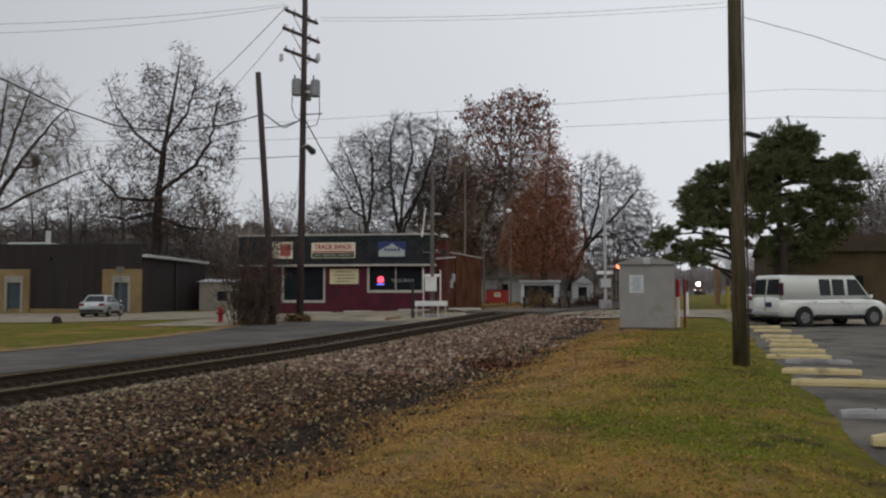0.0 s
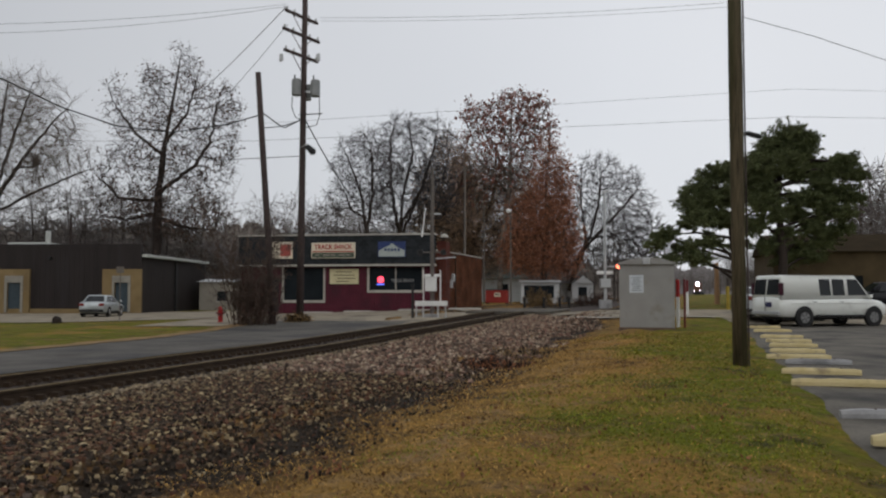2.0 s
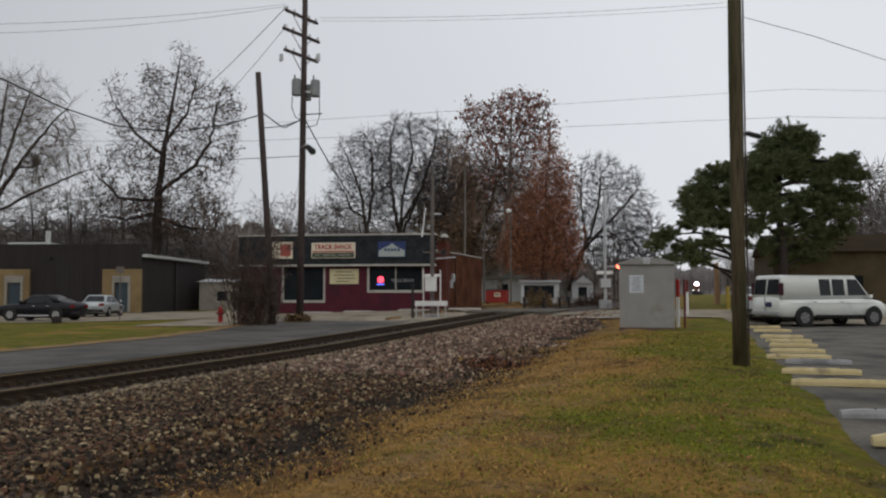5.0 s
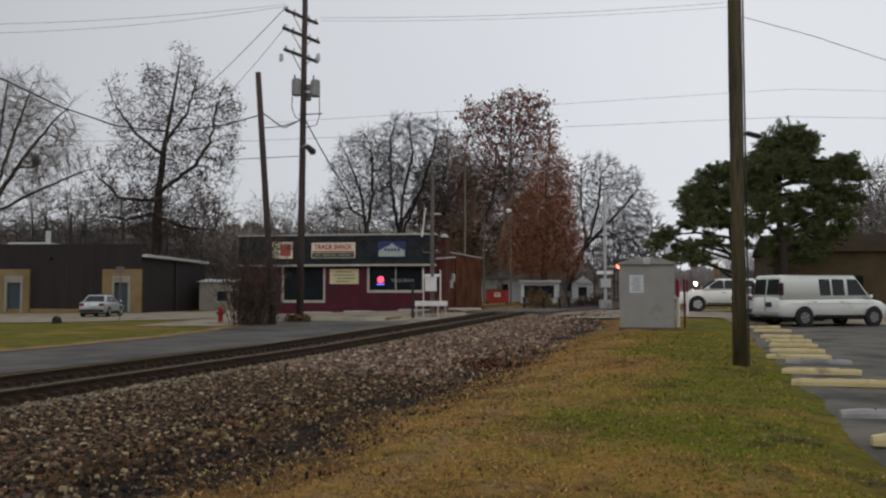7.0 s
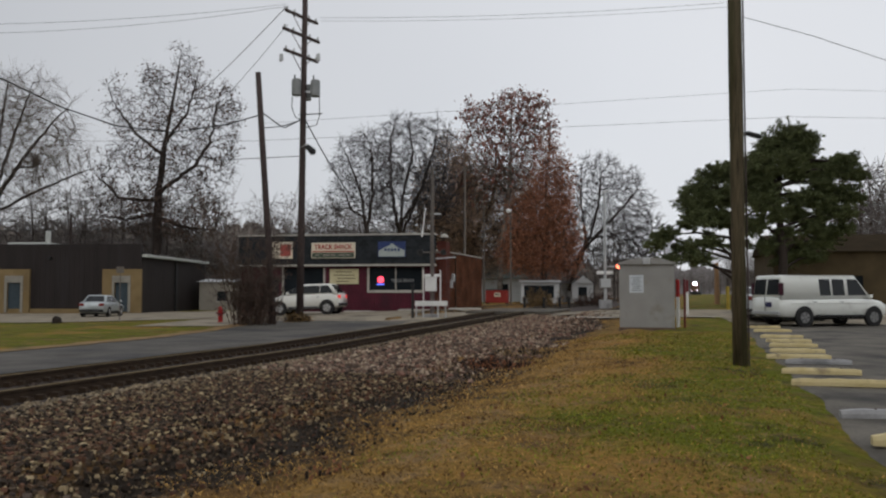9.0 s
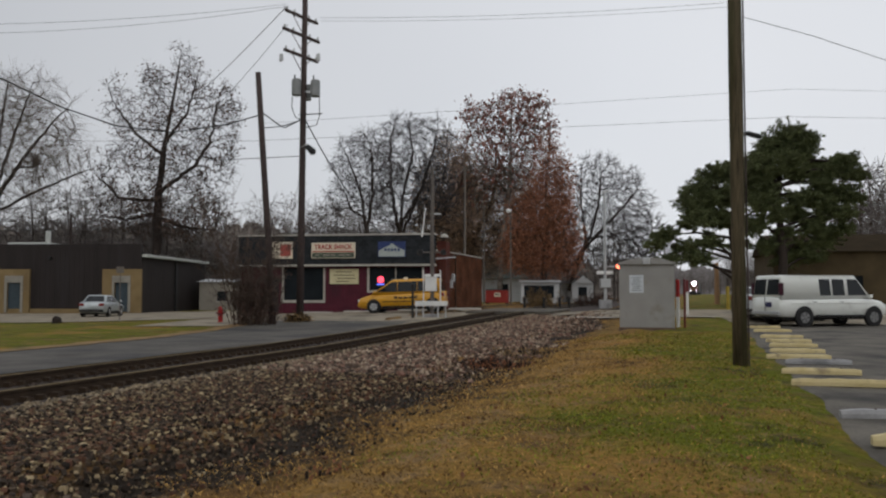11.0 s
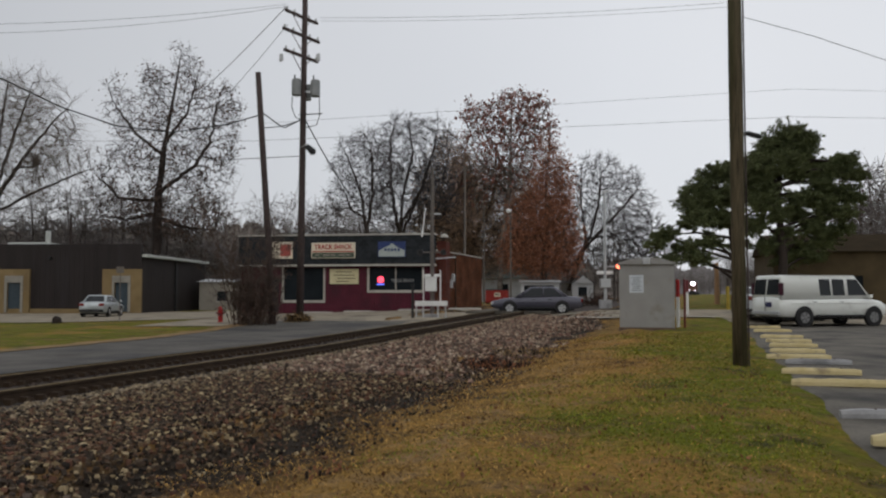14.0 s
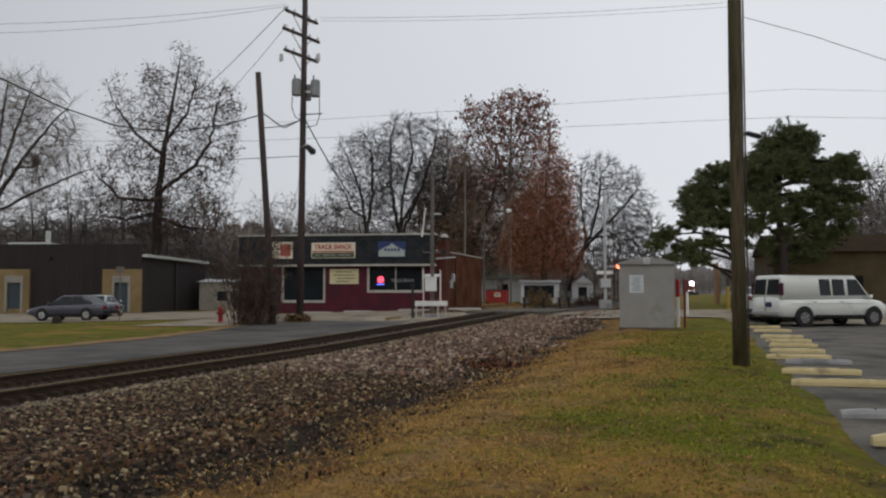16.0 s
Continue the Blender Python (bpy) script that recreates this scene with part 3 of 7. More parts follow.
    part("panel", box(-9.4, -8.75, -0.432, -0.421, 3.4, 4.1), mat("faded_red", (0.3, 0.06, 0.05), (0.4, 0.1, 0.08), 0.6), s3)
    s4 = part("menu_board", box(-6.40, -4.62, -0.10, -0.026, 1.72, 2.62, 0.01), CREAM, st, "cream notice board with dark writing")
    for r, (xa, xb) in enumerate(((-6.0, -5.0), (-6.15, -4.85), (-5.9, -4.8), (-6.0, -5.2))):
        part("bar", box(xa, xb, -0.106, -0.101, 2.42 - r * 0.19, 2.47 - r * 0.19), mat("sign_ink", (0.1, 0.08, 0.05)), s4)
    neon = part("neon_sign", disc_wheel(0.2, 0.04, 20), mat("neon_pink", (0.8, 0.1, 0.15), emit=(1.0, 0.06, 0.10), power=2.4), st, "glowing pink neon sign")
    neon.matrix_basis = Matrix.Translation((-3.28, 0.07, 1.98))
    part("neon_tube", box(-3.5, -3.06, 0.06, 0.09, 1.66, 1.74), mat("neon_blue", (0.1, 0.1, 0.8), emit=(0.12, 0.2, 1.0), power=1.4), st, "glowing blue neon tube")
    lettering("TRACK SHACK", 0.24, Matrix.Translation((-1.95, 0.08, 1.92)) @ pose(0, 0, 0, 90, 0, 0), mat("dim_white", (0.3, 0.3, 0.3)), st, squeeze=0.86)
    # chimney block and downpipe on the side
    part("chimney", shear_box(0.0, 0.55, 0.5, 1.4, -0.1, 4.3, 0.02), BRICK, st, "red brick stack")
    part("dome_lamp", tube([(0.55, 0.3, 4.72), (0.55, 0.3, 4.68), (0.55, 0.3, 4.55), (0.55, 0.3, 4.5)], [0.05, 0.12, 0.24, 0.26], 14), TRIM, st, "white dome lamp")
    part("lamp_stem", tube([(0.45, 0.6, 4.3), (0.5, 0.4, 4.78), (0.55, 0.3, 4.7)], 0.025, 6), BLACK, st)
    for yy, zz in ((3.2, 1.5), (3.7, 1.9)):
        part("meter_box", shear_box(0.0, 0.16, yy, yy + 0.35, zz, zz + 0.5, 0.02), STEEL, st, "grey meter box")
    part("lamp_arm", tube([(0.1, -0.2, 3.2), (1.3, -0.25, 3.28)], 0.04), STEEL, st)
    part("pipe", tube([(0.64, 4.5, -0.1), (0.64, 4.5, 3.7)], 0.04), RAIL, st, "rusty downpipe")
    return st


build_store()


# ---- brown building ----
BROWN = mat("brown_metal_siding", (0.013, 0.0095, 0.009), (0.024, 0.018, 0.017), 0.7, 0.6, stretch=(3, 3, 0.3), spot=(0.022, 0.018, 0.018), spot_scale=0.5)
ROOFTIN = mat("tin_roof", (0.4, 0.42, 0.4), (0.55, 0.56, 0.53), 0.5, 1.0, 0.3)


def build_brown():
    b = thing("brown_building", Matrix.Translation((-24.2, 68, -0.36)) @ pose(0, 0, 0, 0, 0, -2), "long dark brown metal building with tan entrances", "building")
    part("front_wall", wall_with_holes(-26, 0, -0.3, 5.55, 0, 0.3, [(-2.0, -0.95, 0.1, 2.45), (-10.8, -9.7, 0.1, 2.45)]), BROWN, b, "dark brown ribbed siding")
    for i in range(64):
        x = -25.9 + i * 0.4
        if any(a - 0.3 < x < c + 0.2 for a, c in ((-3.1, 0), (-13, -9.1))):
            continue
        part("rib", box(x, x + 0.06, -0.018, 0.0, 0, 5.5), BROWN, b)
    part("side_wall", box(-0.3, 0, 0.3, 16, -0.3, 4.55), BROWN, b)
    for i in range(30):
        part("rib", box(0, 0.015, 0.5 + i * 0.52, 0.57 + i * 0.52, 0, 4.4), BROWN, b)
    part("corner_post", box(-0.05, 0.16, 7.6, 8.0, -0.2, 4.5), BLACK, b, "dark downpipe")
    part("eave", box(-0.4, 0.45, 0.1, 16.2, 4.5, 4.72, 0.02), ROOFTIN, b, "pale metal eave")
    part("roof", box(-26, -0.3, 0.3, 16, 4.4, 4.5), BROWN, b)
    part("rear_wall", box(-26, 0, 16, 16.3, -0.3, 4.5), BROWN, b)
    part("side_wall", box(-26.3, -26, 0, 16.3, -0.3, 5.5), BROWN, b)
    part("plinth", box(-26, -3.2, -0.12, 0.0, -0.3, 0.35, 0.02), PLASTER, b, "tan concrete base")
    for x0, x1, dx in ((-3.05, 0.1, -1.5), (-13.5, -9.0, -10.25)):
        e = part("entrance", wall_with_holes(x0, x1, -0.3, 3.52, -0.25, 0.0, [(dx - 0.55, dx + 0.55, 0.1, 2.45)]), PLASTER, b, "tan stucco entrance surround")
        part("transom", box(dx - 0.75, dx + 0.75, -0.30, -0.252, 2.45, 3.0, 0.01), FADED, e, "faded grey panel over the door")
        part("jamb", box(dx - 0.75, dx - 0.55, -0.30, -0.252, 0.05, 2.45), FADED, e)
        part("jamb", box(dx + 0.55, dx + 0.75, -0.30, -0.252, 0.05, 2.45), FADED, e)
        part("door", box(dx - 0.54, dx + 0.54, -0.1, -0.04, 0.05, 2.44), mat("blue_grey_door", (0.03, 0.045, 0.055), (0.05, 0.07, 0.085), 0.3), e, "glazed blue-grey door")
    part("roof_vent", tube([(-9.7, 4, 4.4), (-9.7, 4, 6.9)], 0.22, 10), ROOFTIN, b, "pale roof vent pipe")
    part("roof_unit", box(-13.8, -10.2, 5, 8, 4.4, 6.0, 0.05), ROOFTIN, b, "pale roof unit")
    part("wall_lamp", box(-7.6, -7.3, -0.2, 0, 4.3, 4.55, 0.03), BLACK, b)


build_brown()


# ---- poles, hut, signals (rough) ----
def utility_pole(base, top, r0, r1, label, material):
    d = Vector(top) - Vector(base)
    t = thing("utility_pole", Matrix.Translation(base), label, "utility pole")
    part("pole", tube([(0, 0, -0.4), d * 0.3, d * 0.7, d], [r0, r0 * 0.9, r1 * 1.1, r1], 12), material, t, smooth=True)
    return t


near_pole = utility_pole((5.3, 15.2, -0.06), (5.33, 15.25, 7.6), 0.135, 0.115, "weathered brown wooden pole standing in the grass", POLE)
power_pole = utility_pole((-6.32, 37.5, -0.05), (-6.2, 37.5, 14.8), 0.17, 0.12, "tall dark wooden pole with crossarms and transformers", POLE2)
lean_pole = utility_pole((-7.18, 36.0, -0.1), (-7.95, 36.0, 10.7), 0.15, 0.12, "bare dark leaning wooden pole", POLE2)
sheet("parking_lot", [0, 0.012, 0.03] + steps(0.06, 1, 28), steps(-6, 38.5, 240), lambda u, v: (4.85 + 0.31 * (v - 12) + 26 * u + (0.16 * noise.noise(Vector((v * 0.7, 2.2, 0))) if u < 0.02 else 0), v), LOT, 0.02, "worn grey asphalt parking lot", "parking lot", tuck=True)
HUTGREY = mat("hut_grey", (0.24, 0.235, 0.225), (0.31, 0.305, 0.29), 0.6, 1.5, spot=(0.2, 0.18, 0.15), spot_scale=1.3, spot_at=0.66)


# ---- signal hut ----
def build_hut():
    h = thing("signal_hut", Matrix.Translation((7.08, 29.5, -0.03)) @ pose(0, 0, 0, 0, 0, -13.5), "grey metal railway signal hut beside the track", "signal hut")
    part("skid", box(-0.93, 0.93, -0.93, 0.93, -0.06, 0.09, 0.01), mat("rusty_skid", (0.1, 0.07, 0.05), (0.16, 0.11, 0.08)), h, "rusty base frame")
    part("body", box(-0.9, 0.9, -0.9, 0.9, 0.09, 2.22, 0.012), HUTGREY, h)
    bm = bmesh.new()
    lo, ring = 2.22, []
    for y in (-0.97, 0.97):
        ring.append([bm.verts.new((x, y, z)) for x, z in ((-0.96, lo), (-0.96, lo + 0.05), (-0.5, lo + 0.18), (0, lo + 0.25), (0.5, lo + 0.18), (0.96, lo + 0.05), (0.96, lo))])
    n = len(ring[0])
    for i in range(n):
        bm.faces.new((ring[0][i], ring[0][(i + 1) % n], ring[1][(i + 1) % n], ring[1][i]))
    bm.faces.new(ring[0])
    bm.faces.new(list(reversed(ring[1])))
    part("roof", bm, HUTGREY, h, "low arched roof")
    nt = part("notice", box(-0.57, -0.1, -0.912, -0.901, 1.26, 1.86), mat("notice_paper", (0.5, 0.54, 0.58), (0.6, 0.64, 0.67), 0.6, 2), h, "white printed notice")
    for i in range(7):
        part("bar", box(-0.5 + 0.03 * (i % 3), -0.17 - 0.05 * (i % 2), -0.916, -0.9125, 1.33 + i * 0.07, 1.355 + i * 0.07), mat("ink_grey", (0.22, 0.24, 0.27)), nt)
    part("vent", box(-0.12, 0.12, -1.06, -0.90, 2.2, 2.44, 0.03), STEEL, h, "pale vent hood")
    part("seam", box(0.888, 0.906, -0.905, -0.893, 0.1, 2.2), HUTGREY, h)
    part("door", box(0.12, 0.8, -0.905, -0.9, 0.18, 2.1, 0.002), HUTGREY, h, "plain grey door")


build_hut()


def marker_post(x, y, h, r, low, high, split, label):
    z = land(x, y)
    t = thing("marker_post", Matrix.Translation((x, y, z)), label, "marker post")
    part("shaft", tube([(0, 0, -0.2), (0, 0, h * split)], r, 10), low, t)
    part("tip", tube([(0, 0, h * split), (0, 0, h - 0.02), (0, 0, h)], [r * 1.12, r * 1.12, r * 0.5], 10), high, t)


DULLRED = mat("dull_red", (0.10, 0.012, 0.016), (0.15, 0.022, 0.024), 0.6)
marker_post(8.27, 29.9, 1.68, 0.06, WHITE, RED, 0.64, "white plastic marker post with a red top")
marker_post(8.42, 29.6, 1.7, 0.036, DULLRED, DULLRED, 0.7, "dark red marker post")
marker_post(11.08, 38.5, 1.6, 0.05, WHITE, DULLRED, 0.66, "white marker post with a dark red top")
YELLOW = mat("yellow_paint", (0.24, 0.17, 0.02), (0.32, 0.24, 0.035), 0.6)
marker_post(15.6, 46.5, 1.3, 0.09, YELLOW, YELLOW, 0.7, "yellow painted steel bollard by the street")
for px, py in ((5.05, 52.6), (6.2, 52.2), (7.7, 56.0), (8.9, 60.0)):
    marker_post(px, py, 0.85, 0.09, BLACK, BLACK, 0.8, "short black post beside the rails")


# ---- wheel stops along the lot ----
def wheel_stop(x, y, length, material, label, turn):
    z = land(x + 0.3, y) + 0.02
    t = thing("wheel_stop", Matrix.Translation((x, y, z)) @ pose(0, 0, 0, 0, 0, turn), label, "wheel stop", "wheel stops")
    bm = bmesh.new()
    rings = []
    rnd = random.Random(int(y * 100))
    for i in range(13):
        u = i / 12
        k = 0.8 if i in (0, 12) else 1.0 + rnd.uniform(-0.08, 0.06)
        rings.append([bm.verts.new((u * length, yy * k, zz * k)) for yy, zz in ((-0.07, 0), (-0.066, 0.055), (-0.042, 0.10), (0.042, 0.10), (0.066, 0.055), (0.07, 0))])
    for p, q in zip(rings, rings[1:]):
        for i in range(6):
            bm.faces.new((p[i], p[(i + 1) % 6], q[(i + 1) % 6], q[i]))
    bm.faces.new(rings[0])
    bm.faces.new(list(reversed(rings[-1])))
    shift = Matrix.Translation((rnd.uniform(-9, 9), rnd.uniform(-9, 9), 0))  # each block has stains of its own
    bm.transform(shift.inverted())
    part("block", bm, material, t).matrix_basis = shift
    for u in (0.25, 0.75):
        part("pin", tube([(u * length, 0, 0.08), (u * length, 0, 0.11)], 0.014, 6), RAIL, t)


YL, GL = "chipped pale yellow concrete wheel stop on the lot's edge", "bare grey concrete wheel stop on the lot's edge"
for x, y, n, m_, l_, a in ((11.7, 32.7, 1.2, 0, YL, -12), (10.7, 29.3, 1.22, 0, YL, -15), (9.55, 25.6, 1.2, 0, YL, -14), (8.8, 23.2, 1.15, 0, YL, -16), (8.05, 21.0, 1.1, 0, YL, -15), (7.37, 19.2, 1.15, 0, YL, -14), (6.6, 17.4, 1.22, 0, YL, -15), (6.42, 16.0, 1.15, 1, GL, -13), (5.6, 14.1, 1.2, 0, YL, -16), (4.98, 12.2, 1.32, 0, YL, -15), (4.25, 9.15, 1.4, 1, GL, -12), (3.78, 7.55, 1.4, 0, YL, -15)):
    wheel_stop(x, y, n, (YELLOWPAINT, BAREBLOCK)[m_], l_, a)
for u in (-9.6, -6.3, -3.3, -12.2):
    x, y = on_street(u, 5.2)
    wheel_stop(x, y, 1.9, TRIM, "pale concrete wheel stop before the shop", -8.7)


# ---- vehicles ----
def paint(name, c, rough=0.3, metal=0.0, dirt=None, coat=0.4, spec=0.4):
    return mat(name, c, tuple(v * 0.92 for v in c), rough, 1.2, metal, spot=dirt or tuple(v * 0.75 for v in c), spot_scale=1.1, spot_at=0.66, spec=spec, coat=coat)


TAIL = mat("tail_lamp", (0.14, 0.012, 0.012), (0.2, 0.02, 0.015), 0.25)
TAILON = mat("lit_tail_lamp", (0.4, 0.02, 0.02), emit=(1.0, 0.12, 0.1), power=0.55)
LENS = mat("lamp_lens", (0.5, 0.5, 0.5), (0.62, 0.62, 0.6), 0.12, spec=0.6)
CHROME = mat("chrome", (0.55, 0.55, 0.56), (0.6, 0.6, 0.6), 0.2, 3, 0.9)


def panel(corners, thick, material, parent, name, label=""):
    """A slab over four corners, its outer face where they lie."""
    p = [Vector(c) for c in corners]
    nrm = (p[1] - p[0]).cross(p[3] - p[0]).normalized() * thick
    bm = bmesh.new()
    a, b = [bm.verts.new(q) for q in p], [bm.verts.new(q - nrm) for q in p]
    bm.faces.new(a)
    bm.faces.new(list(reversed(b)))
    for i in range(4):
        bm.faces.new((a[i], b[i], b[(i + 1) % 4], a[(i + 1) % 4]))
    return part(name, bm, material, parent, label)


def vehicle(name, m, label, category, body, wb, half, top, ends, gh, side, rw, sill=0.24, rim=ALLOY, cladding=None, tail=TAIL, bumper=None, rear_door_glass=True, upright=False, high_lamps=False):
    """A road vehicle, x forward, its origin on the ground midway between the axles.
    top: (x, z) along the bonnet and belt; ends: rear and front x; gh: greenhouse (base x rear, front; roof x rear, front; belt z, roof z, roof half width); side: window spans along the greenhouse."""
    t = thing(name, m, label, category)
    x0, x1 = ends
    bm = bmesh.new()
    rings = []
    xs = sorted({x0, x0 + 0.06, x0 + 0.25, x1 - 0.3, x1 - 0.08, x1, *[p[0] for p in top if x0 < p[0] < x1]})
    for x in xs:
        zt = interp(x, top)
        e = min(x - x0, x1 - x)
        k = interp(e, ((0, 0.84), (0.06, 0.90), (0.25, 0.965), (0.8, 1.0)))
        hw = half * k
        zb = sill + interp(e, ((0, 0.12), (0.1, 0.04), (0.5, 0.0)))
        zm = zb + (zt - zb) * 0.55
        rings.append([(y, z) for y, z in ((0, zb), (hw * 0.86, zb), (hw * 0.965, zb + 0.07), (hw, zm), (hw * 0.975, zt - 0.10), (hw * 0.90, zt - 0.015), (hw * 0.5, zt + 0.02), (0, zt + 0.028))])
    loops = []
    for x, r in zip(xs, rings):
        full = r + [(-y, z) for y, z in reversed(r[1:-1])]
        loops.append([bm.verts.new((x, y, z)) for y, z in full])
    n = len(loops[0])
    for p, q in zip(loops, loops[1:]):
        for i in range(n):
            bm.faces.new((p[i], p[(i + 1) % n], q[(i + 1) % n], q[i]))
    bm.faces.new(loops[0])
    bm.faces.new(list(reversed(loops[-1])))
    bd = part("body", bm, body, t, smooth=True)
    # greenhouse shell and roof
    b0, b1, r0, r1, zb, zr, wr = gh
    wbs = half * 0.93
    bm = bmesh.new()
    base = [bm.verts.new(v) for v in ((b0, -wbs, zb - 0.05), (b1, -wbs, zb - 0.05), (b1, wbs, zb - 0.05), (b0, wbs, zb - 0.05))]
    roof = [bm.verts.new(v) for v in ((r0, -wr, zr), (r1, -wr, zr), (r1, wr, zr), (r0, wr, zr))]
    for i in range(4):
        bm.faces.new((base[i], base[(i + 1) % 4], roof[(i + 1) % 4], roof[i]))
    bm.faces.new(list(reversed(base)))
    bm.faces.new(roof)
    bmesh.ops.bevel(bm, geom=[e for e in bm.edges if min(v.co.z for v in e.verts) > zb - 0.01 or abs(e.verts[0].co.z - e.verts[1].co.z) > 0.1], offset=0.09, segments=4, affect="EDGES", profile=0.5)
    part("cabin", bm, body, t, smooth=True)
    def on_side(u, v, sgn):
        xa, xb = b0 + (b1 - b0) * u, r0 + (r1 - r0) * u
        return (xa + (xb - xa) * v, sgn * (wbs + (wr - wbs) * v + 0.008), zb - 0.05 + (zr - zb + 0.05) * v)
    for sgn in (-1, 1):
        for u0, u1 in side:
            if upright:  # spans are metres along the side; a third value is the top front corner
                def up(x, v):
                    return (x, sgn * (wbs + (wr - wbs) * v + 0.008), zb - 0.05 + (zr - zb + 0.05) * v)
                u1, u2 = u1 if isinstance(u1, tuple) else (u1, u1)
                u0, u3 = u0 if isinstance(u0, tuple) else (u0, u0)
                c = [up(u0, 0.17), up(u1, 0.17), up(u2, 0.84), up(u3, 0.84)]
                panel(c if sgn < 0 else [c[1], c[0], c[3], c[2]], 0.02, GLASS, t, "side_window")
                continue
            c = [on_side(u0, 0.12, sgn), on_side(u1, 0.12, sgn), on_side(u1 - 0.004, 0.88, sgn), on_side(u0 + 0.004, 0.88, sgn)]
            panel(c if sgn < 0 else [c[1], c[0], c[3], c[2]], 0.02, GLASS, t, "side_window")
    def on_end(y, v, front):
        xa, xb = (b1, r1) if front else (b0, r0)
        return (xa + (xb - xa) * v + (0.01 if front else -0.01), y * (wbs + (wr - wbs) * v), zb - 0.05 + (zr - zb + 0.05) * v)
    panel([on_end(-0.86, 0.1, True), on_end(0.86, 0.1, True), on_end(0.86, 0.9, True), on_end(-0.86, 0.9, True)], 0.02, GLASS, t, "windscreen")
    if rear_door_glass:
        panel([on_end(0.82, 0.15, False), on_end(-0.82, 0.15, False), on_end(-0.82, 0.88, False), on_end(0.82, 0.88, False)], 0.02, GLASS, t, "rear_window")
    # lamps, bumpers, sills
    zt0, zt1 = interp(x0 + 0.1, top), interp(x1 - 0.1, top)
    for sgn in (-1, 1):
        ya = sgn * half * 0.7
        if high_lamps:
            part("tail_lamp", box(x0 + 0.02, x0 + 0.2, sgn * half * 0.86 - 0.05, sgn * half * 0.86 + 0.05, zb + 0.12, zb + 0.62, 0.02), tail, t, "tall dark red tail lamp")
        else:
            part("tail_lamp", box(x0 - 0.015, x0 + 0.20, ya - half * 0.19, ya + half * 0.19, zt0 - 0.26, zt0 - 0.08, 0.02), tail, t, "red tail lamp")
        part("headlamp", box(x1 - 0.24, x1 + 0.012, ya - half * 0.18, ya + half * 0.18, zt1 - 0.2, zt1 - 0.05, 0.03), LENS, t, "clear headlamp")
        part("mirror", box(b1 - 0.38, b1 - 0.22, sgn * (half + 0.09) - 0.07, sgn * (half + 0.09) + 0.07, zb + 0.02, zb + 0.15, 0.025), body, t)
        for xd in [b0 + (b1 - b0) * u for u in (0.33, 0.62)]:
            part("door_handle", box(xd, xd + 0.16, sgn * half * 0.995 - 0.012, sgn * half * 0.995 + 0.012, zb - 0.16, zb - 0.13), cladding or BLACK, t)
        part("sill_trim", box(-wb / 2 + rw * 1.3, wb / 2 - rw * 1.3, sgn * half - 0.03, sgn * half + 0.006, sill + 0.02, sill + 0.11, 0.01), cladding or BLACK, t)
    part("front_bumper", box(x1 - 0.16, x1 + 0.03, -half * 0.84, half * 0.84, sill + 0.1, sill + 0.28, 0.03), bumper or BLACK, t)
    part("rear_bumper", box(x0 - 0.04, x0 + 0.16, -half * 0.86, half * 0.86, sill + 0.1, sill + 0.26, 0.03), bumper or BLACK, t)
    part("underbody", box(x0 + 0.4, x1 - 0.4, -half * 0.8, half * 0.8, sill - 0.08, sill + 0.06), BLACK, t)
    wheels = []
    for xw in (wb / 2, -wb / 2):
        for sgn in (-1, 1):
            # black disc proud of the body paints the dark of an uncut arch
            arch = part("wheel_arch", disc_wheel(rw * 1.17, 0.1, 28), BLACK, t)
            arch.matrix_basis = Matrix.Translation((xw, sgn * (half - 0.046), rw + 0.03))
            w = part("wheel", disc_wheel(rw, 0.21, 32), RUBBER, t)
            w.matrix_basis = Matrix.Translation((xw, sgn * (half - 0.09), rw))
            bm = disc_wheel(rw * 0.62, 0.222, 24)
            part("rim", bm, rim, w, "metal wheel rim")
            bm = bmesh.new()
            for k in range(5):
                box(-0.018, 0.018, -0.114, 0.114, rw * 0.16, rw * 0.56, 0, bm, Matrix.Rotation(k * math.tau / 5 + 0.3, 4, "Y"))
            part("spoke_gap", bm, BLACK, w)
            wheels.append(w)
    return t, wheels


FAR = Matrix.Translation((0, 0, 0))
coupe, coupe_w = vehicle("coupe", FAR, "black two-door coupe driving along the street", "car", paint("coupe_black", (0.008, 0.008, 0.011), 0.35, coat=0.04, spec=0.22), 2.82, 0.93, ((-2.3, 0.96), (-1.75, 1.05), (-0.9, 1.0), (0.85, 0.98), (1.7, 0.93), (2.2, 0.85), (2.32, 0.78)), (-2.3, 2.34), (-1.95, 1.0, -0.75, 0.3, 0.98, 1.46, 0.64), ((0.2, 0.36), (0.39, 0.86)), 0.355, cladding=mat("coupe_stripe", (0.5, 0.5, 0.5)))
suv, suv_w = vehicle("suv", FAR, "white compact SUV driving along the street", "car", paint("suv_white", (0.76, 0.76, 0.71), 0.3), 2.63, 0.9, ((-1.98, 1.0), (-1.9, 1.1), (-1.5, 1.14), (0.7, 1.08), (1.6, 1.02), (2.05, 0.95), (2.22, 0.84), (2.3, 0.72)), (-1.98, 2.3), (-1.93, 1.12, -1.45, 0.22, 1.08, 1.64, 0.66), (((-1.66, -1.36), -0.93), (-0.9, 0.0), (0.04, (0.92, 0.33))), 0.355, upright=True, sill=0.33, cladding=mat("suv_cladding", (0.09, 0.09, 0.095)), tail=TAILON)
YCAB = paint("taxi_yellow", (0.60, 0.295, 0.012), 0.35)
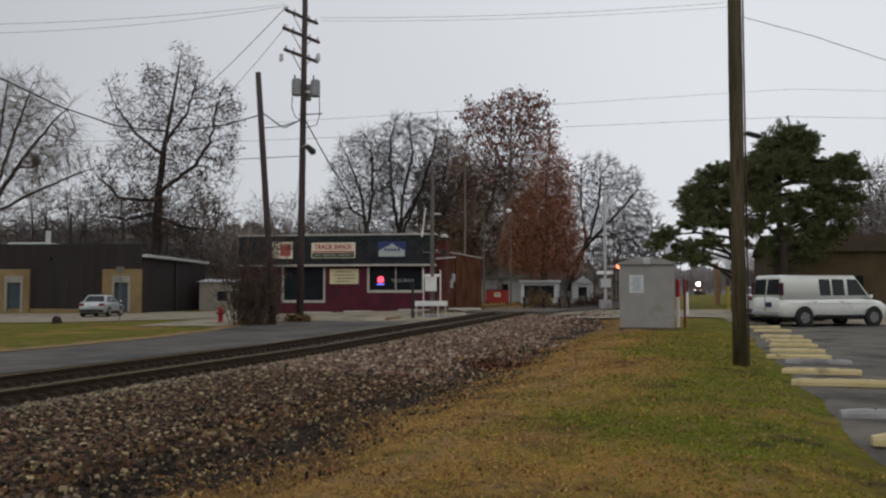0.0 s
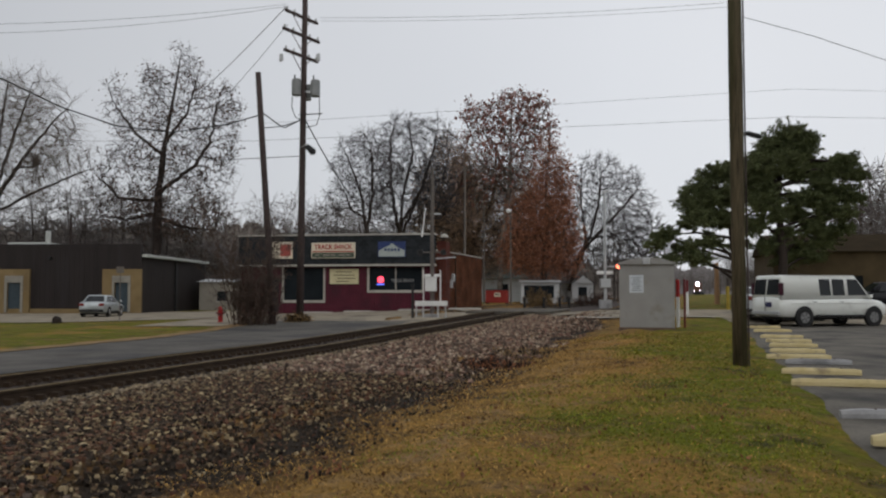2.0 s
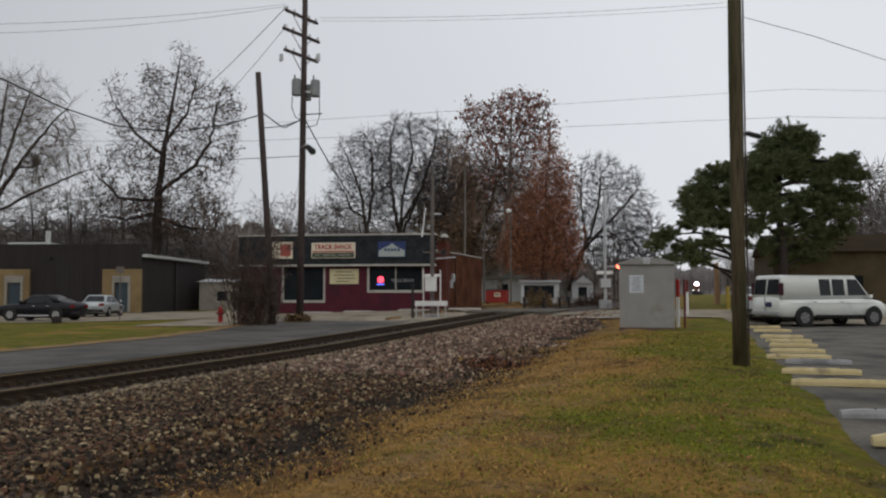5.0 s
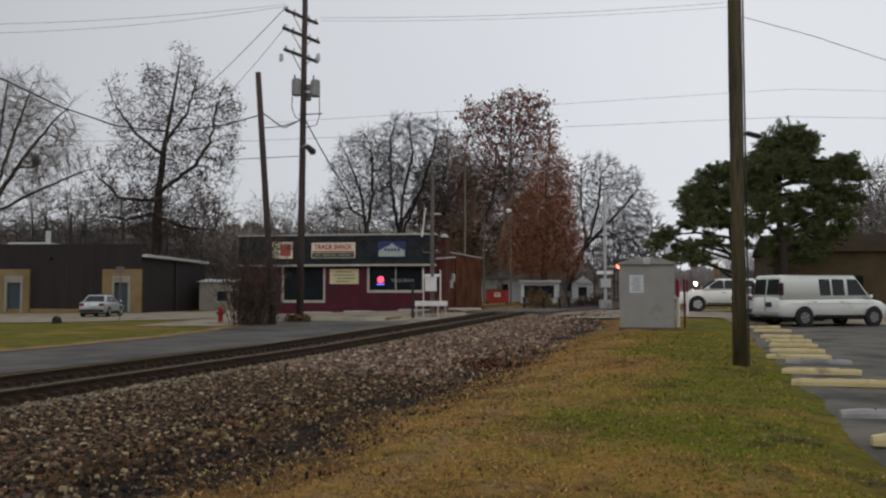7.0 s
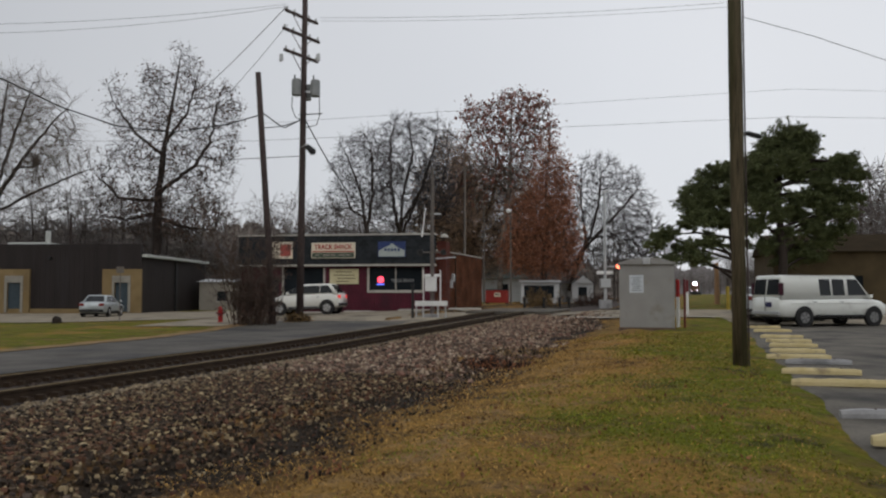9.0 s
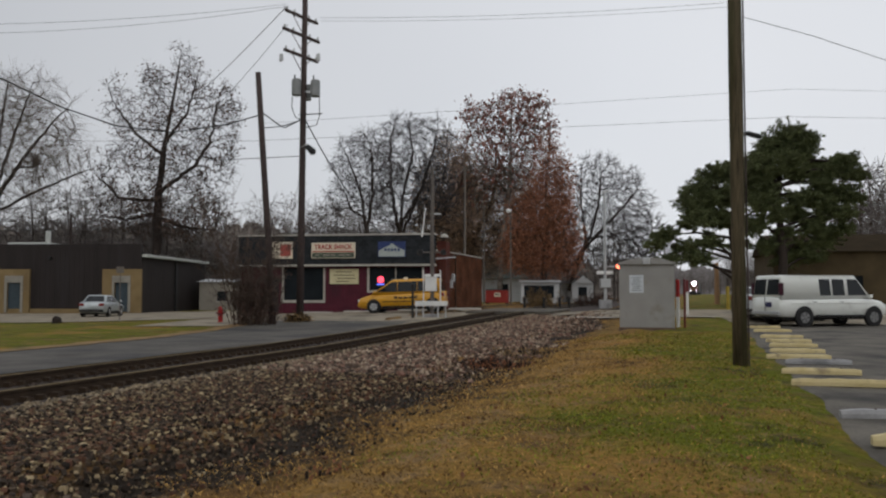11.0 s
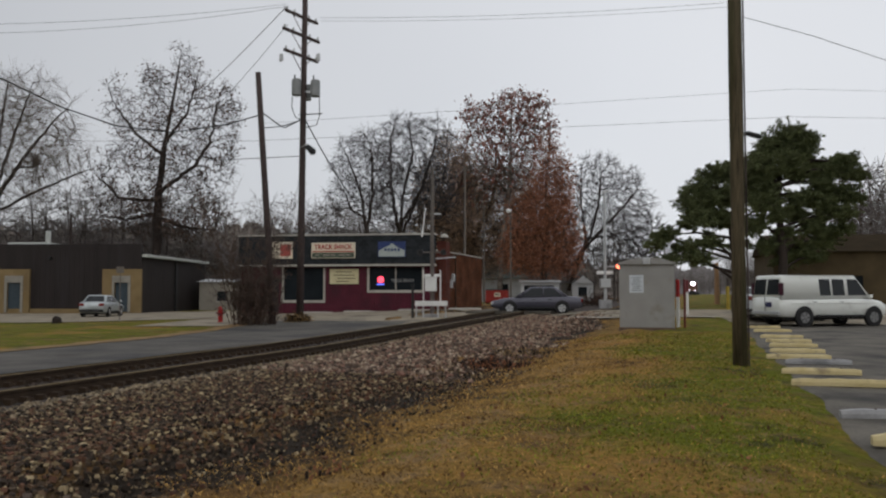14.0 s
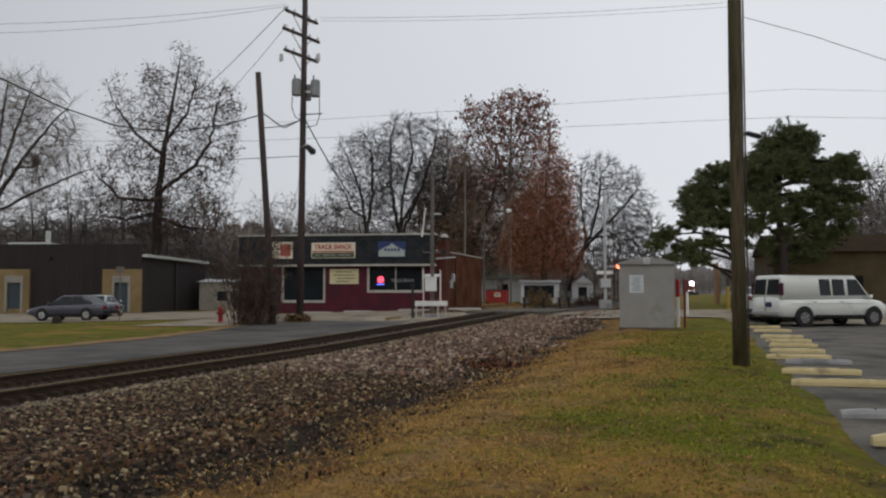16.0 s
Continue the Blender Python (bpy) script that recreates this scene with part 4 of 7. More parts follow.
taxi, taxi_w = vehicle("minivan_taxi", FAR, "yellow minivan taxi with a roof sign", "car", YCAB, 3.14, 0.97, ((-2.0, 1.05), (-1.2, 1.03), (1.3, 0.97), (1.9, 0.92), (2.3, 0.8), (2.42, 0.72)), (-2.12, 2.44), (-2.08, 1.78, -1.86, 0.55, 1.0, 1.74, 0.74), (((-1.86, -1.76), -0.77), (-0.74, 0.29), (0.32, (1.42, 0.6))), 0.33, upright=True, bumper=YCAB, rim=STEEL)
sgn_ = part("roof_sign", box(-0.09, 0.09, -0.2, 0.2, 1.72, 1.85, 0.03), SIGNWHITE, taxi, "white taxi roof sign")
for sy in (-1, 1):
    for i in range(5):
        part("bar", box(-0.75 + i * 0.26, -0.56 + i * 0.26, sy * 0.968 - 0.004, sy * 0.968 + 0.004, 0.72, 0.82), BLACK, taxi)
    part("stripe", box(-1.1, 1.1, sy * 0.972 - 0.004, sy * 0.972 + 0.004, 0.56, 0.60), BLACK, taxi)
sedan, sedan_w = vehicle("sedan", FAR, "dark grey four-door sedan driving along the street", "car", paint("sedan_grey", (0.075, 0.074, 0.098), 0.3, 0.2, coat=0.3), 2.68, 0.89, ((-2.35, 0.86), (-1.6, 0.93), (0.8, 0.90), (1.7, 0.80), (2.25, 0.66)), (-2.36, 2.3), (-1.75, 1.12, -1.0, 0.28, 0.90, 1.41, 0.62), ((0.11, 0.47), (0.49, 0.9)), 0.325, sill=0.27, rim=STEEL)
silver, silver_w = vehicle("parked_car", Matrix.Translation((-23.35, 58.2, land(-23.4, 58) + 0.03)) @ pose(0, 0, 0, 0, 0, 95), "silver sedan parked by the brown building", "car", paint("silver_paint", (0.42, 0.46, 0.47), 0.3, 0.4), 2.7, 0.9, ((-2.3, 0.98), (-1.6, 1.0), (0.8, 0.95), (1.7, 0.84), (2.25, 0.7)), (-2.3, 2.3), (-1.85, 1.15, -1.1, 0.25, 0.95, 1.45, 0.60), ((0.1, 0.42), (0.46, 0.88)), 0.32)
VANWHITE = paint("van_white", (0.76, 0.78, 0.74), 0.35, dirt=(0.5, 0.5, 0.47))
van, van_w = vehicle("cargo_van", Matrix.Translation((15.72, 35.2, -0.12)) @ pose(0, 0, 0, 0, 0, 16), "white cargo van parked on the lot", "van", VANWHITE, 3.34, 1.0, ((-2.75, 1.15), (1.1, 1.15), (1.6, 1.12), (2.05, 1.04), (2.3, 0.95), (2.4, 0.84)), (-2.77, 2.42), (-2.74, 1.72, -2.60, 0.92, 1.13, 2.06, 0.80), ((-0.86, -0.34), (-0.24, 0.34), (0.5, (1.42, 0.98))), 0.37, sill=0.36, rim=mat("dull_steel", (0.16, 0.16, 0.16), (0.22, 0.22, 0.22), 0.5), bumper=STEEL, rear_door_glass=False, upright=True, high_lamps=True, tail=mat("dark_tail_lamp", (0.05, 0.008, 0.02)))
for y0, y1 in ((-0.76, -0.06), (0.06, 0.76)):
    panel([(-2.735, y1, 1.28), (-2.735, y0, 1.28), (-2.645, y0 * 0.95, 1.90), (-2.645, y1 * 0.95, 1.90)], 0.02, GLASS, van, "rear_window")
part("door_seam", box(-2.79, -2.75, -0.008, 0.008, 0.5, 1.2), BLACK, van)
part("license_plate", box(-2.80, -2.765, -0.42, -0.06, 0.78, 0.98, 0.005), mat("plate_dark", (0.05, 0.05, 0.12)), van, "dark number plate panel")
part("side_rib", box(-2.3, 1.7, -1.012, -0.99, 0.92, 0.96, 0.008), VANWHITE, van)
part("roof_rail", box(-2.4, 0.8, -0.83, -0.79, 2.03, 2.06, 0.005), VANWHITE, van)

vehicle("parked_car", Matrix.Translation((15.1, 37.75, land(15.1, 37.7) + 0.03)) @ pose(0, 0, 0, 0, 0, 15), "white car parked on the far side of the van", "car", paint("parked_white", (0.68, 0.70, 0.72), 0.25), 2.6, 0.88, ((-2.05, 1.12), (-1.5, 1.14), (0.7, 1.0), (1.6, 0.9), (2.15, 0.74)), (-2.08, 2.2), (-1.95, 1.0, -1.4, 0.2, 1.08, 1.46, 0.62), ((0.1, 0.42), (0.46, 0.88)), 0.32)


# ---- trees ----
def tubes_mesh(items, material):
    verts, faces = [], []
    for pts, rad, sides in items:
        base = len(verts)
        for i, p in enumerate(pts):
            d = (pts[min(i + 1, len(pts) - 1)] - pts[max(i - 1, 0)]).normalized()
            a = d.cross(Vector((0.3, 0.9, 0.1))).normalized()
            b = a.cross(d)
            for k in range(sides):
                w = a * math.cos(k * math.tau / sides) + b * math.sin(k * math.tau / sides)
                verts.append(p + w * rad[i])
        for i in range(len(pts) - 1):
            for k in range(sides):
                j, j2 = base + i * sides + k, base + i * sides + (k + 1) % sides
                faces.append((j, j2, j2 + sides, j + sides))
    return data_mesh(verts, faces, material, True)


def leaves_mesh(points, size, material, seed, droop=0.3, per=1, spread=0.15, shape=0.6):
    rnd = random.Random(seed)
    verts, faces = [], []
    for p in points:
        for _ in range(per):
            c = p + Vector((rnd.gauss(0, spread), rnd.gauss(0, spread), rnd.gauss(0, spread) - droop * spread))
            s = size * rnd.uniform(0.6, 1.3)
            m = Euler((rnd.uniform(0, 6.3), rnd.uniform(0, 6.3), rnd.uniform(0, 6.3))).to_matrix()
            b = len(verts)
            for q in ((-s, 0, 0), (0, -s * shape, s * 0.12), (s, 0, 0), (0, s * shape, s * 0.12)):
                verts.append(c + m @ Vector(q))
            faces.append((b, b + 1, b + 2, b + 3))
    return data_mesh(verts, faces, material)


def leaf_mat(name, c1, c2):
    return mat(name, c1, c2, 0.8, 0.6, isl=0.5)


def tree(place, label, grown, bark=BARK, twig=TWIG, leaves=None, name="tree", group="", turn=0):
    t = thing(name, Matrix.Translation(place) @ pose(0, 0, 0, 0, 0, turn), label, "tree", group)
    stout, fine, tips = grown
    new("trunk", tubes_mesh(stout, bark)).parent = t
    cr = new("crown", tubes_mesh(fine, twig))
    cr.parent = t
    if leaves:
        size, material, seed, keep, per, spread = leaves
        rnd = random.Random(seed)
        pts = [p for p in tips if rnd.random() < keep(p)]
        lf = new("foliage", leaves_mesh(pts, size, material, seed, per=per, spread=spread))
        lf.parent = t
    return t


SPARSE = leaf_mat("withered_leaf", (0.065, 0.042, 0.032), (0.11, 0.07, 0.052))
RUST = leaf_mat("rust_leaf", (0.19, 0.076, 0.043), (0.33, 0.138, 0.075))
RUSSET = leaf_mat("russet_leaf", (0.15, 0.055, 0.042), (0.24, 0.092, 0.066))
NEEDLE = leaf_mat("pine_needle", (0.075, 0.094, 0.043), (0.14, 0.16, 0.07))


class Skeleton:
    """Nodes of a growing tree; each knows the node it sprang from."""

    def __init__(self):
        self.at, self.up = [], []

    def add(self, p, parent):
        self.at.append(Vector(p))
        self.up.append(parent)
        return len(self.at) - 1

    def line(self, pts, step, rnd, wob, parent=None):
        """A limb along a few bends, cut into steps."""
        last = self.add(pts[0], -1) if parent is None else parent
        for p, q in zip(pts, pts[1:]):
            p, q = self.at[last] if p is pts[0] else Vector(p), Vector(q)
            n = max(1, int((q - p).length / step))
            for i in range(1, n + 1):
                last = self.add(p.lerp(q, i / n) + Vector((rnd.gauss(0, wob), rnd.gauss(0, wob), rnd.gauss(0, wob * 0.6))), last)
        return last

    def nearest(self, p):
        return min(range(len(self.at)), key=lambda i: (self.at[i] - p).length_squared)


def fill_crown(seed, limbs, blobs, count=1800, step=0.42, reach=4.5, kill=0.6, rise=0.12, depth=0.8, tip_r=0.021, twigs=3, twig_len=0.9, twig_r=0.009, droop=0.0, rounds=70, jitter=0.25, splay=0.65):
    """Limbs (x, z) that branch towards points scattered in the crown's blobs (x, z, half width, half height). Returns (stout, fine, tips)."""
    rnd = random.Random(seed)
    sk = Skeleton()
    for i, pts in enumerate(limbs):
        turn = 0 if i == 0 else rnd.uniform(-0.5, 0.5)
        pts3 = [Vector((x, (x - pts[0][0]) * turn, z)) for x, z in pts]
        if i == 0:
            sk.line(pts3, step, rnd, 0.02)
        else:
            root = sk.nearest(pts3[0])
            shift = sk.at[root].y
            sk.line([sk.at[root]] + [p + Vector((0, shift, 0)) for p in pts3[1:]], step, rnd, 0.06, root)
    area = [b[2] * b[3] * (b[2] + b[3]) for b in blobs]
    goals = []
    for (x, z, rx, rz), w in zip(blobs, area):
        for _ in range(int(count * w / sum(area)) + 8):
            d = Vector((rnd.gauss(0, 1), rnd.gauss(0, 1), rnd.gauss(0, 1))).normalized() * rnd.random() ** 0.38
            goals.append(Vector((x + d.x * rx, d.y * (rx + rz) * 0.5 * depth, z + d.z * rz)))
    for turn in range(rounds):
        kd = kdtree.KDTree(len(sk.at))
        for i, p in enumerate(sk.at):
            kd.insert(p, i)
        kd.balance()
        pull, left = {}, []
        far = reach if turn < rounds * 0.6 else reach * 2
        for g in goals:
            p, i, dist = kd.find(g)
            if dist < kill:
                continue
            left.append(g)
            if dist < far:
                pull.setdefault(i, Vector())
                pull[i] += (g - p).normalized()
        goals = left
        if not pull:
            break
        for i, d in pull.items():
            if d.length < 0.2:
                continue
            d = d.normalized() + Vector((rnd.gauss(0, jitter), rnd.gauss(0, jitter), rnd.gauss(0, jitter) + rise))
            sk.add(sk.at[i] + d.normalized() * step, i)
    n = len(sk.at)
    kids = [[] for _ in range(n)]
    for i, u in enumerate(sk.up):
        if u >= 0:
            kids[u].append(i)
    rad = [0.0] * n
    for i in range(n - 1, -1, -1):
        rad[i] = sum(rad[k] ** 2.2 for k in kids[i]) ** (1 / 2.2) if kids[i] else tip_r
    stout, fine, tips = [], [], []
    for i in range(n):
        u = sk.up[i]
        main = max(kids[u], key=lambda k: rad[k]) == i if u >= 0 else True
        if u >= 0 and main:
            continue
        chain = [i] if u < 0 else [u, i]
        while kids[chain[-1]]:
            chain.append(max(kids[chain[-1]], key=lambda k: rad[k]))
        pts = [sk.at[k] for k in chain]
        rr = [rad[k] for k in chain]
        if u >= 0:
            rr[0] = rr[1]
        big = rr[0] > 0.07
        (stout if big else fine).append((pts, rr, 8 if rr[0] > 0.16 else (5 if big else 3)))
    for i in range(n):
        if rad[i] > 0.05 or sk.up[i] < 0:
            continue
        p = sk.at[i]
        way = (p - sk.at[sk.up[i]]).normalized()
        for _ in range(twigs + (1 if not kids[i] else 0)):
            d = (way + Vector((rnd.gauss(0, splay), rnd.gauss(0, splay), rnd.gauss(0.15, splay * 0.85)))).normalized()
            ln = twig_len * rnd.uniform(0.4, 1.2)
            m = p + d * ln * 0.5
            e = m + (d + Vector((rnd.gauss(0, 0.4), rnd.gauss(0, 0.4), rnd.gauss(0.1, 0.35) - droop))).normalized() * ln * 0.5
            fine.append(([p, m, e], [twig_r, twig_r * 0.8, twig_r * 0.45], 3))
            tips.extend((m, e))
    return stout, fine, tips


PALETWIG = mat("pale_twig", (0.10, 0.078, 0.062), (0.16, 0.128, 0.104), 0.95, 2, isl=0.3)
PALEBARK = mat("pale_bark", (0.13, 0.11, 0.095), (0.24, 0.21, 0.18), 0.9, 1.2, bump=0.3, spot=(0.09, 0.07, 0.06), spot_scale=1.5, spot_at=0.55)
TANLEAF = leaf_mat("tan_leaf", (0.22, 0.142, 0.096), (0.35, 0.23, 0.155))
# tall tree behind the brown building
tree((-29.86, 88, -0.5), "tall half-bare tree with a few withered leaves", fill_crown(3, (((0.0, 1.2), (0.2, 11.8), (0.7, 17.0), (1.6, 22.3), (2.4, 27.6)), ((0.4, 12.1), (4.4, 14.7), (6.3, 17.0), (7.0, 20.6), (7.9, 22.9)), ((0.6, 16.2), (-2.3, 18.5), (-4.4, 21.7), (-4.9, 23.5)), ((0.3, 11.2), (-3.5, 11.5), (-5.3, 13.5)), ((0.9, 17.6), (2.9, 20.6), (3.7, 24.1)), ((0.2, 9.7), (3.2, 8.5), (6.8, 8.2)), ((0.2, 10.3), (-3.2, 9.4), (-6.4, 10.0)),), ((2.5, 25.2, 1.4, 2.9), (-0.3, 23.5, 1.9, 2.6), (3.8, 23.5, 1.4, 2.9), (0.9, 20.0, 2.8, 2.6), (-3.8, 20.6, 1.9, 2.8), (7.5, 20.0, 1.4, 3.5), (4.7, 18.8, 2.3, 2.3), (-2.6, 15.9, 3.1, 2.3), (2.1, 14.7, 3.8, 2.9), (6.8, 15.3, 1.9, 2.6), (-5.6, 12.6, 2.3, 2.5), (-1.2, 11.2, 4.1, 2.6), (4.4, 10.6, 3.6, 2.6), (0.9, 8.8, 7.0, 1.5),), count=3300, step=0.42, twigs=3, twig_len=1.15, twig_r=0.019, jitter=0.36, rise=0.18, depth=0.65, tip_r=0.028), leaves=(0.14, SPARSE, 5, lambda p: 0.95 * smooth01(-0.3, 0.2, noise.noise(p * 0.5)), 1, 0.35))
# pale fan-shaped tree
tree((-46.38, 86, -0.6), "pale bare tree with long rising limbs", fill_crown(11, (((0.0, 1.2), (0.2, 8.1), (0.4, 10.9), (0.9, 16.7), (1.7, 23.6)), ((0.3, 9.8), (4.9, 12.4), (10.0, 14.7)), ((0.3, 10.7), (3.7, 16.1), (6.3, 19.6), (8.3, 21.6)), ((0.4, 10.9), (2.6, 18.4), (4.3, 23.0)), ((0.3, 9.8), (-4.3, 13.8), (-7.7, 17.8)), ((0.4, 10.9), (-2.0, 17.2), (-3.2, 22.4)),), ((2.0, 20.1, 3.4, 4.6), (5.7, 18.7, 3.4, 3.2), (7.5, 15.2, 3.2, 2.6), (3.7, 14.4, 4.0, 3.4), (-2.6, 17.8, 4.6, 5.2), (4.3, 22.4, 2.6, 2.0),), count=3610, step=0.5, twigs=3, twig_len=2.2, twig_r=0.014, jitter=0.12, rise=0.2, reach=7, splay=0.28), bark=GREYBARK, twig=PALETWIG)
# arching trees behind the shop
tree((-7.15, 80, 0.1), "bare grey tree with arching limbs behind the shop", fill_crown(21, (((-0.0, 1.2), (-0.1, 6.5), (-0.5, 10.3), (-1.9, 14.0), (-2.7, 15.6)), ((-0.1, 6.5), (0.5, 10.8), (0.3, 15.1), (-0.5, 16.7)), ((-0.3, 8.1), (-1.6, 9.2), (-2.9, 11.9)),), ((-2.1, 12.9, 1.5, 2.9), (-0.3, 14.5, 2.1, 2.2), (-0.5, 10.8, 2.8, 2.4), (1.1, 12.4, 2.0, 3.2), (-2.7, 10.3, 1.1, 2.1),), count=2850, step=0.4, twigs=5, twig_len=1.0, twig_r=0.016, droop=0.15, jitter=0.4), group="bare trees behind the shop", twig=TWIG_D)
# its taller neighbour
tree((-4.37, 83, 0.1), "tall bare tree with a rounded crown behind the shop", fill_crown(22, (((0.0, 1.2), (0.1, 6.2), (0.4, 10.6), (1.4, 15.0), (0.9, 18.1)), ((0.1, 6.7), (-0.8, 11.7), (-0.8, 16.1), (-0.3, 18.1)), ((0.2, 7.8), (2.2, 11.2), (3.5, 15.6), (3.9, 17.8)), ((0.1, 6.7), (1.3, 8.9), (2.6, 12.3)),), ((0.7, 16.7, 2.8, 2.4), (3.5, 15.9, 1.9, 2.8), (-0.8, 14.8, 2.1, 3.0), (1.4, 12.8, 3.6, 3.0), (0.0, 10.1, 3.3, 2.8), (3.6, 11.2, 2.2, 3.3),), count=3610, step=0.42, twigs=5, twig_len=1.0, twig_r=0.016, droop=0.15, jitter=0.4), group="bare trees behind the shop", twig=TWIG_D)
# dark tree between them
tree((-0.69, 86, 0.1), "bare dark tree with brownish twigs behind the shop", fill_crown(24, (((-0.0, 1.2), (-0.1, 8.1), (0.7, 12.7), (1.6, 16.7)), ((-0.1, 8.1), (-1.3, 11.5), (-1.0, 15.0)), ((-0.1, 8.4), (2.2, 11.5), (3.0, 13.8)),), ((1.3, 14.4, 1.9, 3.4), (-0.4, 11.5, 2.1, 3.4), (2.5, 12.1, 1.7, 3.2), (0.7, 8.7, 3.4, 2.6),), count=2470, step=0.42, twigs=5, twig_len=0.9, twig_r=0.017, jitter=0.35), group="bare trees behind the shop", leaves=(0.085, TANLEAF, 12, lambda p: 0.7, 3, 0.4))
# tall tree with russet leaves
tree((5.73, 86, 0.3), "tall pale-limbed tree with russet leaves in its upper crown", fill_crown(31, (((-0.0, 1.2), (0.3, 6.4), (1.1, 12.1), (1.2, 16.7), (1.4, 21.3)), ((1.1, 12.7), (-0.8, 16.1), (-2.6, 19.8)), ((1.1, 14.4), (3.5, 17.2), (4.8, 20.1)), ((1.2, 16.1), (0.1, 18.7), (-0.2, 20.7)), ((1.1, 15.2), (2.9, 18.7), (3.2, 20.7)), ((0.9, 11.2), (-2.0, 14.4), (-3.4, 16.7)),), ((1.5, 20.4, 1.8, 1.7), (3.5, 19.6, 2.2, 1.8), (-0.8, 19.3, 2.1, 1.6), (-2.6, 19.3, 1.5, 1.5), (4.6, 17.8, 1.4, 1.8), (1.2, 17.5, 3.6, 1.9), (-2.0, 16.4, 2.3, 1.9), (0.9, 14.4, 4.0, 2.4), (3.2, 15.2, 2.5, 2.2), (-1.4, 12.1, 3.4, 2.1),), count=2850, step=0.42, twigs=4, twig_len=0.8, twig_r=0.019, jitter=0.26), bark=PALEBARK, twig=PALETWIG, leaves=(0.17, RUSSET, 6, lambda p: 0.2 + 0.6 * smooth01(13.5, 19, p.z), 1, 0.3))
# cone of rust-coloured leaves
tree((9.73, 82, 0.3), "rust-brown tree that keeps its dense dry leaves", fill_crown(32, (((-0.0, 1.2), (0.1, 6.1), (0.3, 11.0), (0.7, 16.0)), ((0.1, 5.0), (2.1, 7.2), (2.9, 8.8)), ((0.1, 6.1), (-2.0, 8.3), (-3.4, 9.4)),), ((0.6, 14.6, 0.9, 1.7), (0.5, 12.1, 1.7, 2.5), (0.3, 9.1, 2.6, 2.7), (1.3, 6.7, 2.2, 3.0), (-0.9, 6.7, 2.6, 3.0), (-1.8, 4.8, 2.5, 1.9), (2.1, 4.5, 1.4, 1.9), (0.2, 4.2, 3.3, 1.5), (1.5, 11.9, 1.3, 2.5), (2.1, 8.6, 1.1, 2.6),), count=3600, step=0.36, twigs=5, twig_len=0.7, twig_r=0.014), leaves=(0.085, RUST, 7, lambda p: 0.95, 5, 0.42))
# dull brown trees beside it
tree((3.12, 90, 0.3), "half-bare tree with dull brown dry leaves", fill_crown(33, (((0.0, 1.2), (0.1, 6.6), (-0.4, 11.4), (-0.8, 15.0)), ((0.1, 6.6), (1.9, 10.2), (2.6, 13.2)), ((0.1, 6.0), (-1.9, 9.0), (-2.5, 12.0)),), ((-0.8, 13.2, 1.8, 2.8), (2.0, 12.0, 2.2, 3.0), (-2.2, 10.2, 1.8, 3.1), (0.2, 9.0, 3.6, 3.0), (2.9, 7.8, 2.4, 3.0), (-1.0, 6.0, 3.0, 2.4), (2.0, 4.5, 2.4, 1.8), (4.7, 11.7, 2.5, 2.9), (4.1, 6.6, 2.8, 2.5),), count=4200, step=0.4, twigs=5, twig_len=0.8, twig_r=0.016), bark=GREYBARK, leaves=(0.085, TANLEAF, 8, lambda p: 0.85, 4, 0.45))
# wide trees beyond the hut
tree((14.57, 95, 0.3), "wide bare dark tree leaning beside the rails", fill_crown(41, (((-0.4, 1.2), (0.5, 4.4), (2.0, 7.5), (2.9, 10.7), (3.3, 14.5)), ((1.0, 5.6), (4.5, 9.4), (6.7, 12.0)), ((1.3, 6.6), (1.0, 11.3), (1.1, 14.5)), ((1.6, 7.2), (4.8, 7.5), (7.3, 8.2)),), ((3.4, 13.9, 2.4, 2.8), (1.0, 13.2, 1.5, 2.9), (5.8, 12.6, 2.5, 2.7), (7.3, 10.7, 2.0, 2.7), (2.3, 10.1, 2.8, 2.9), (5.1, 8.8, 3.8, 2.5), (1.6, 6.3, 2.5, 2.3), (6.1, 5.6, 3.5, 1.6),), count=4370, step=0.45, twigs=5, twig_len=1.05, twig_r=0.019, jitter=0.34, droop=0.1), twig=TWIG_D)
# lower tree at the bend
tree((22.43, 94, 0.3), "bare dark tree beside the rails", fill_crown(43, (((-0.0, 1.2), (0.1, 5.0), (0.8, 8.1)), ((0.1, 4.3), (-1.4, 6.8)), ((0.1, 4.7), (2.1, 6.8)),), ((0.5, 8.1, 1.8, 2.1), (-1.1, 6.8, 1.6, 1.8), (2.1, 6.8, 1.5, 1.8), (0.5, 5.6, 2.9, 1.3),), count=1520, step=0.42, twigs=5, twig_len=0.9, twig_r=0.019), twig=TWIG_D)


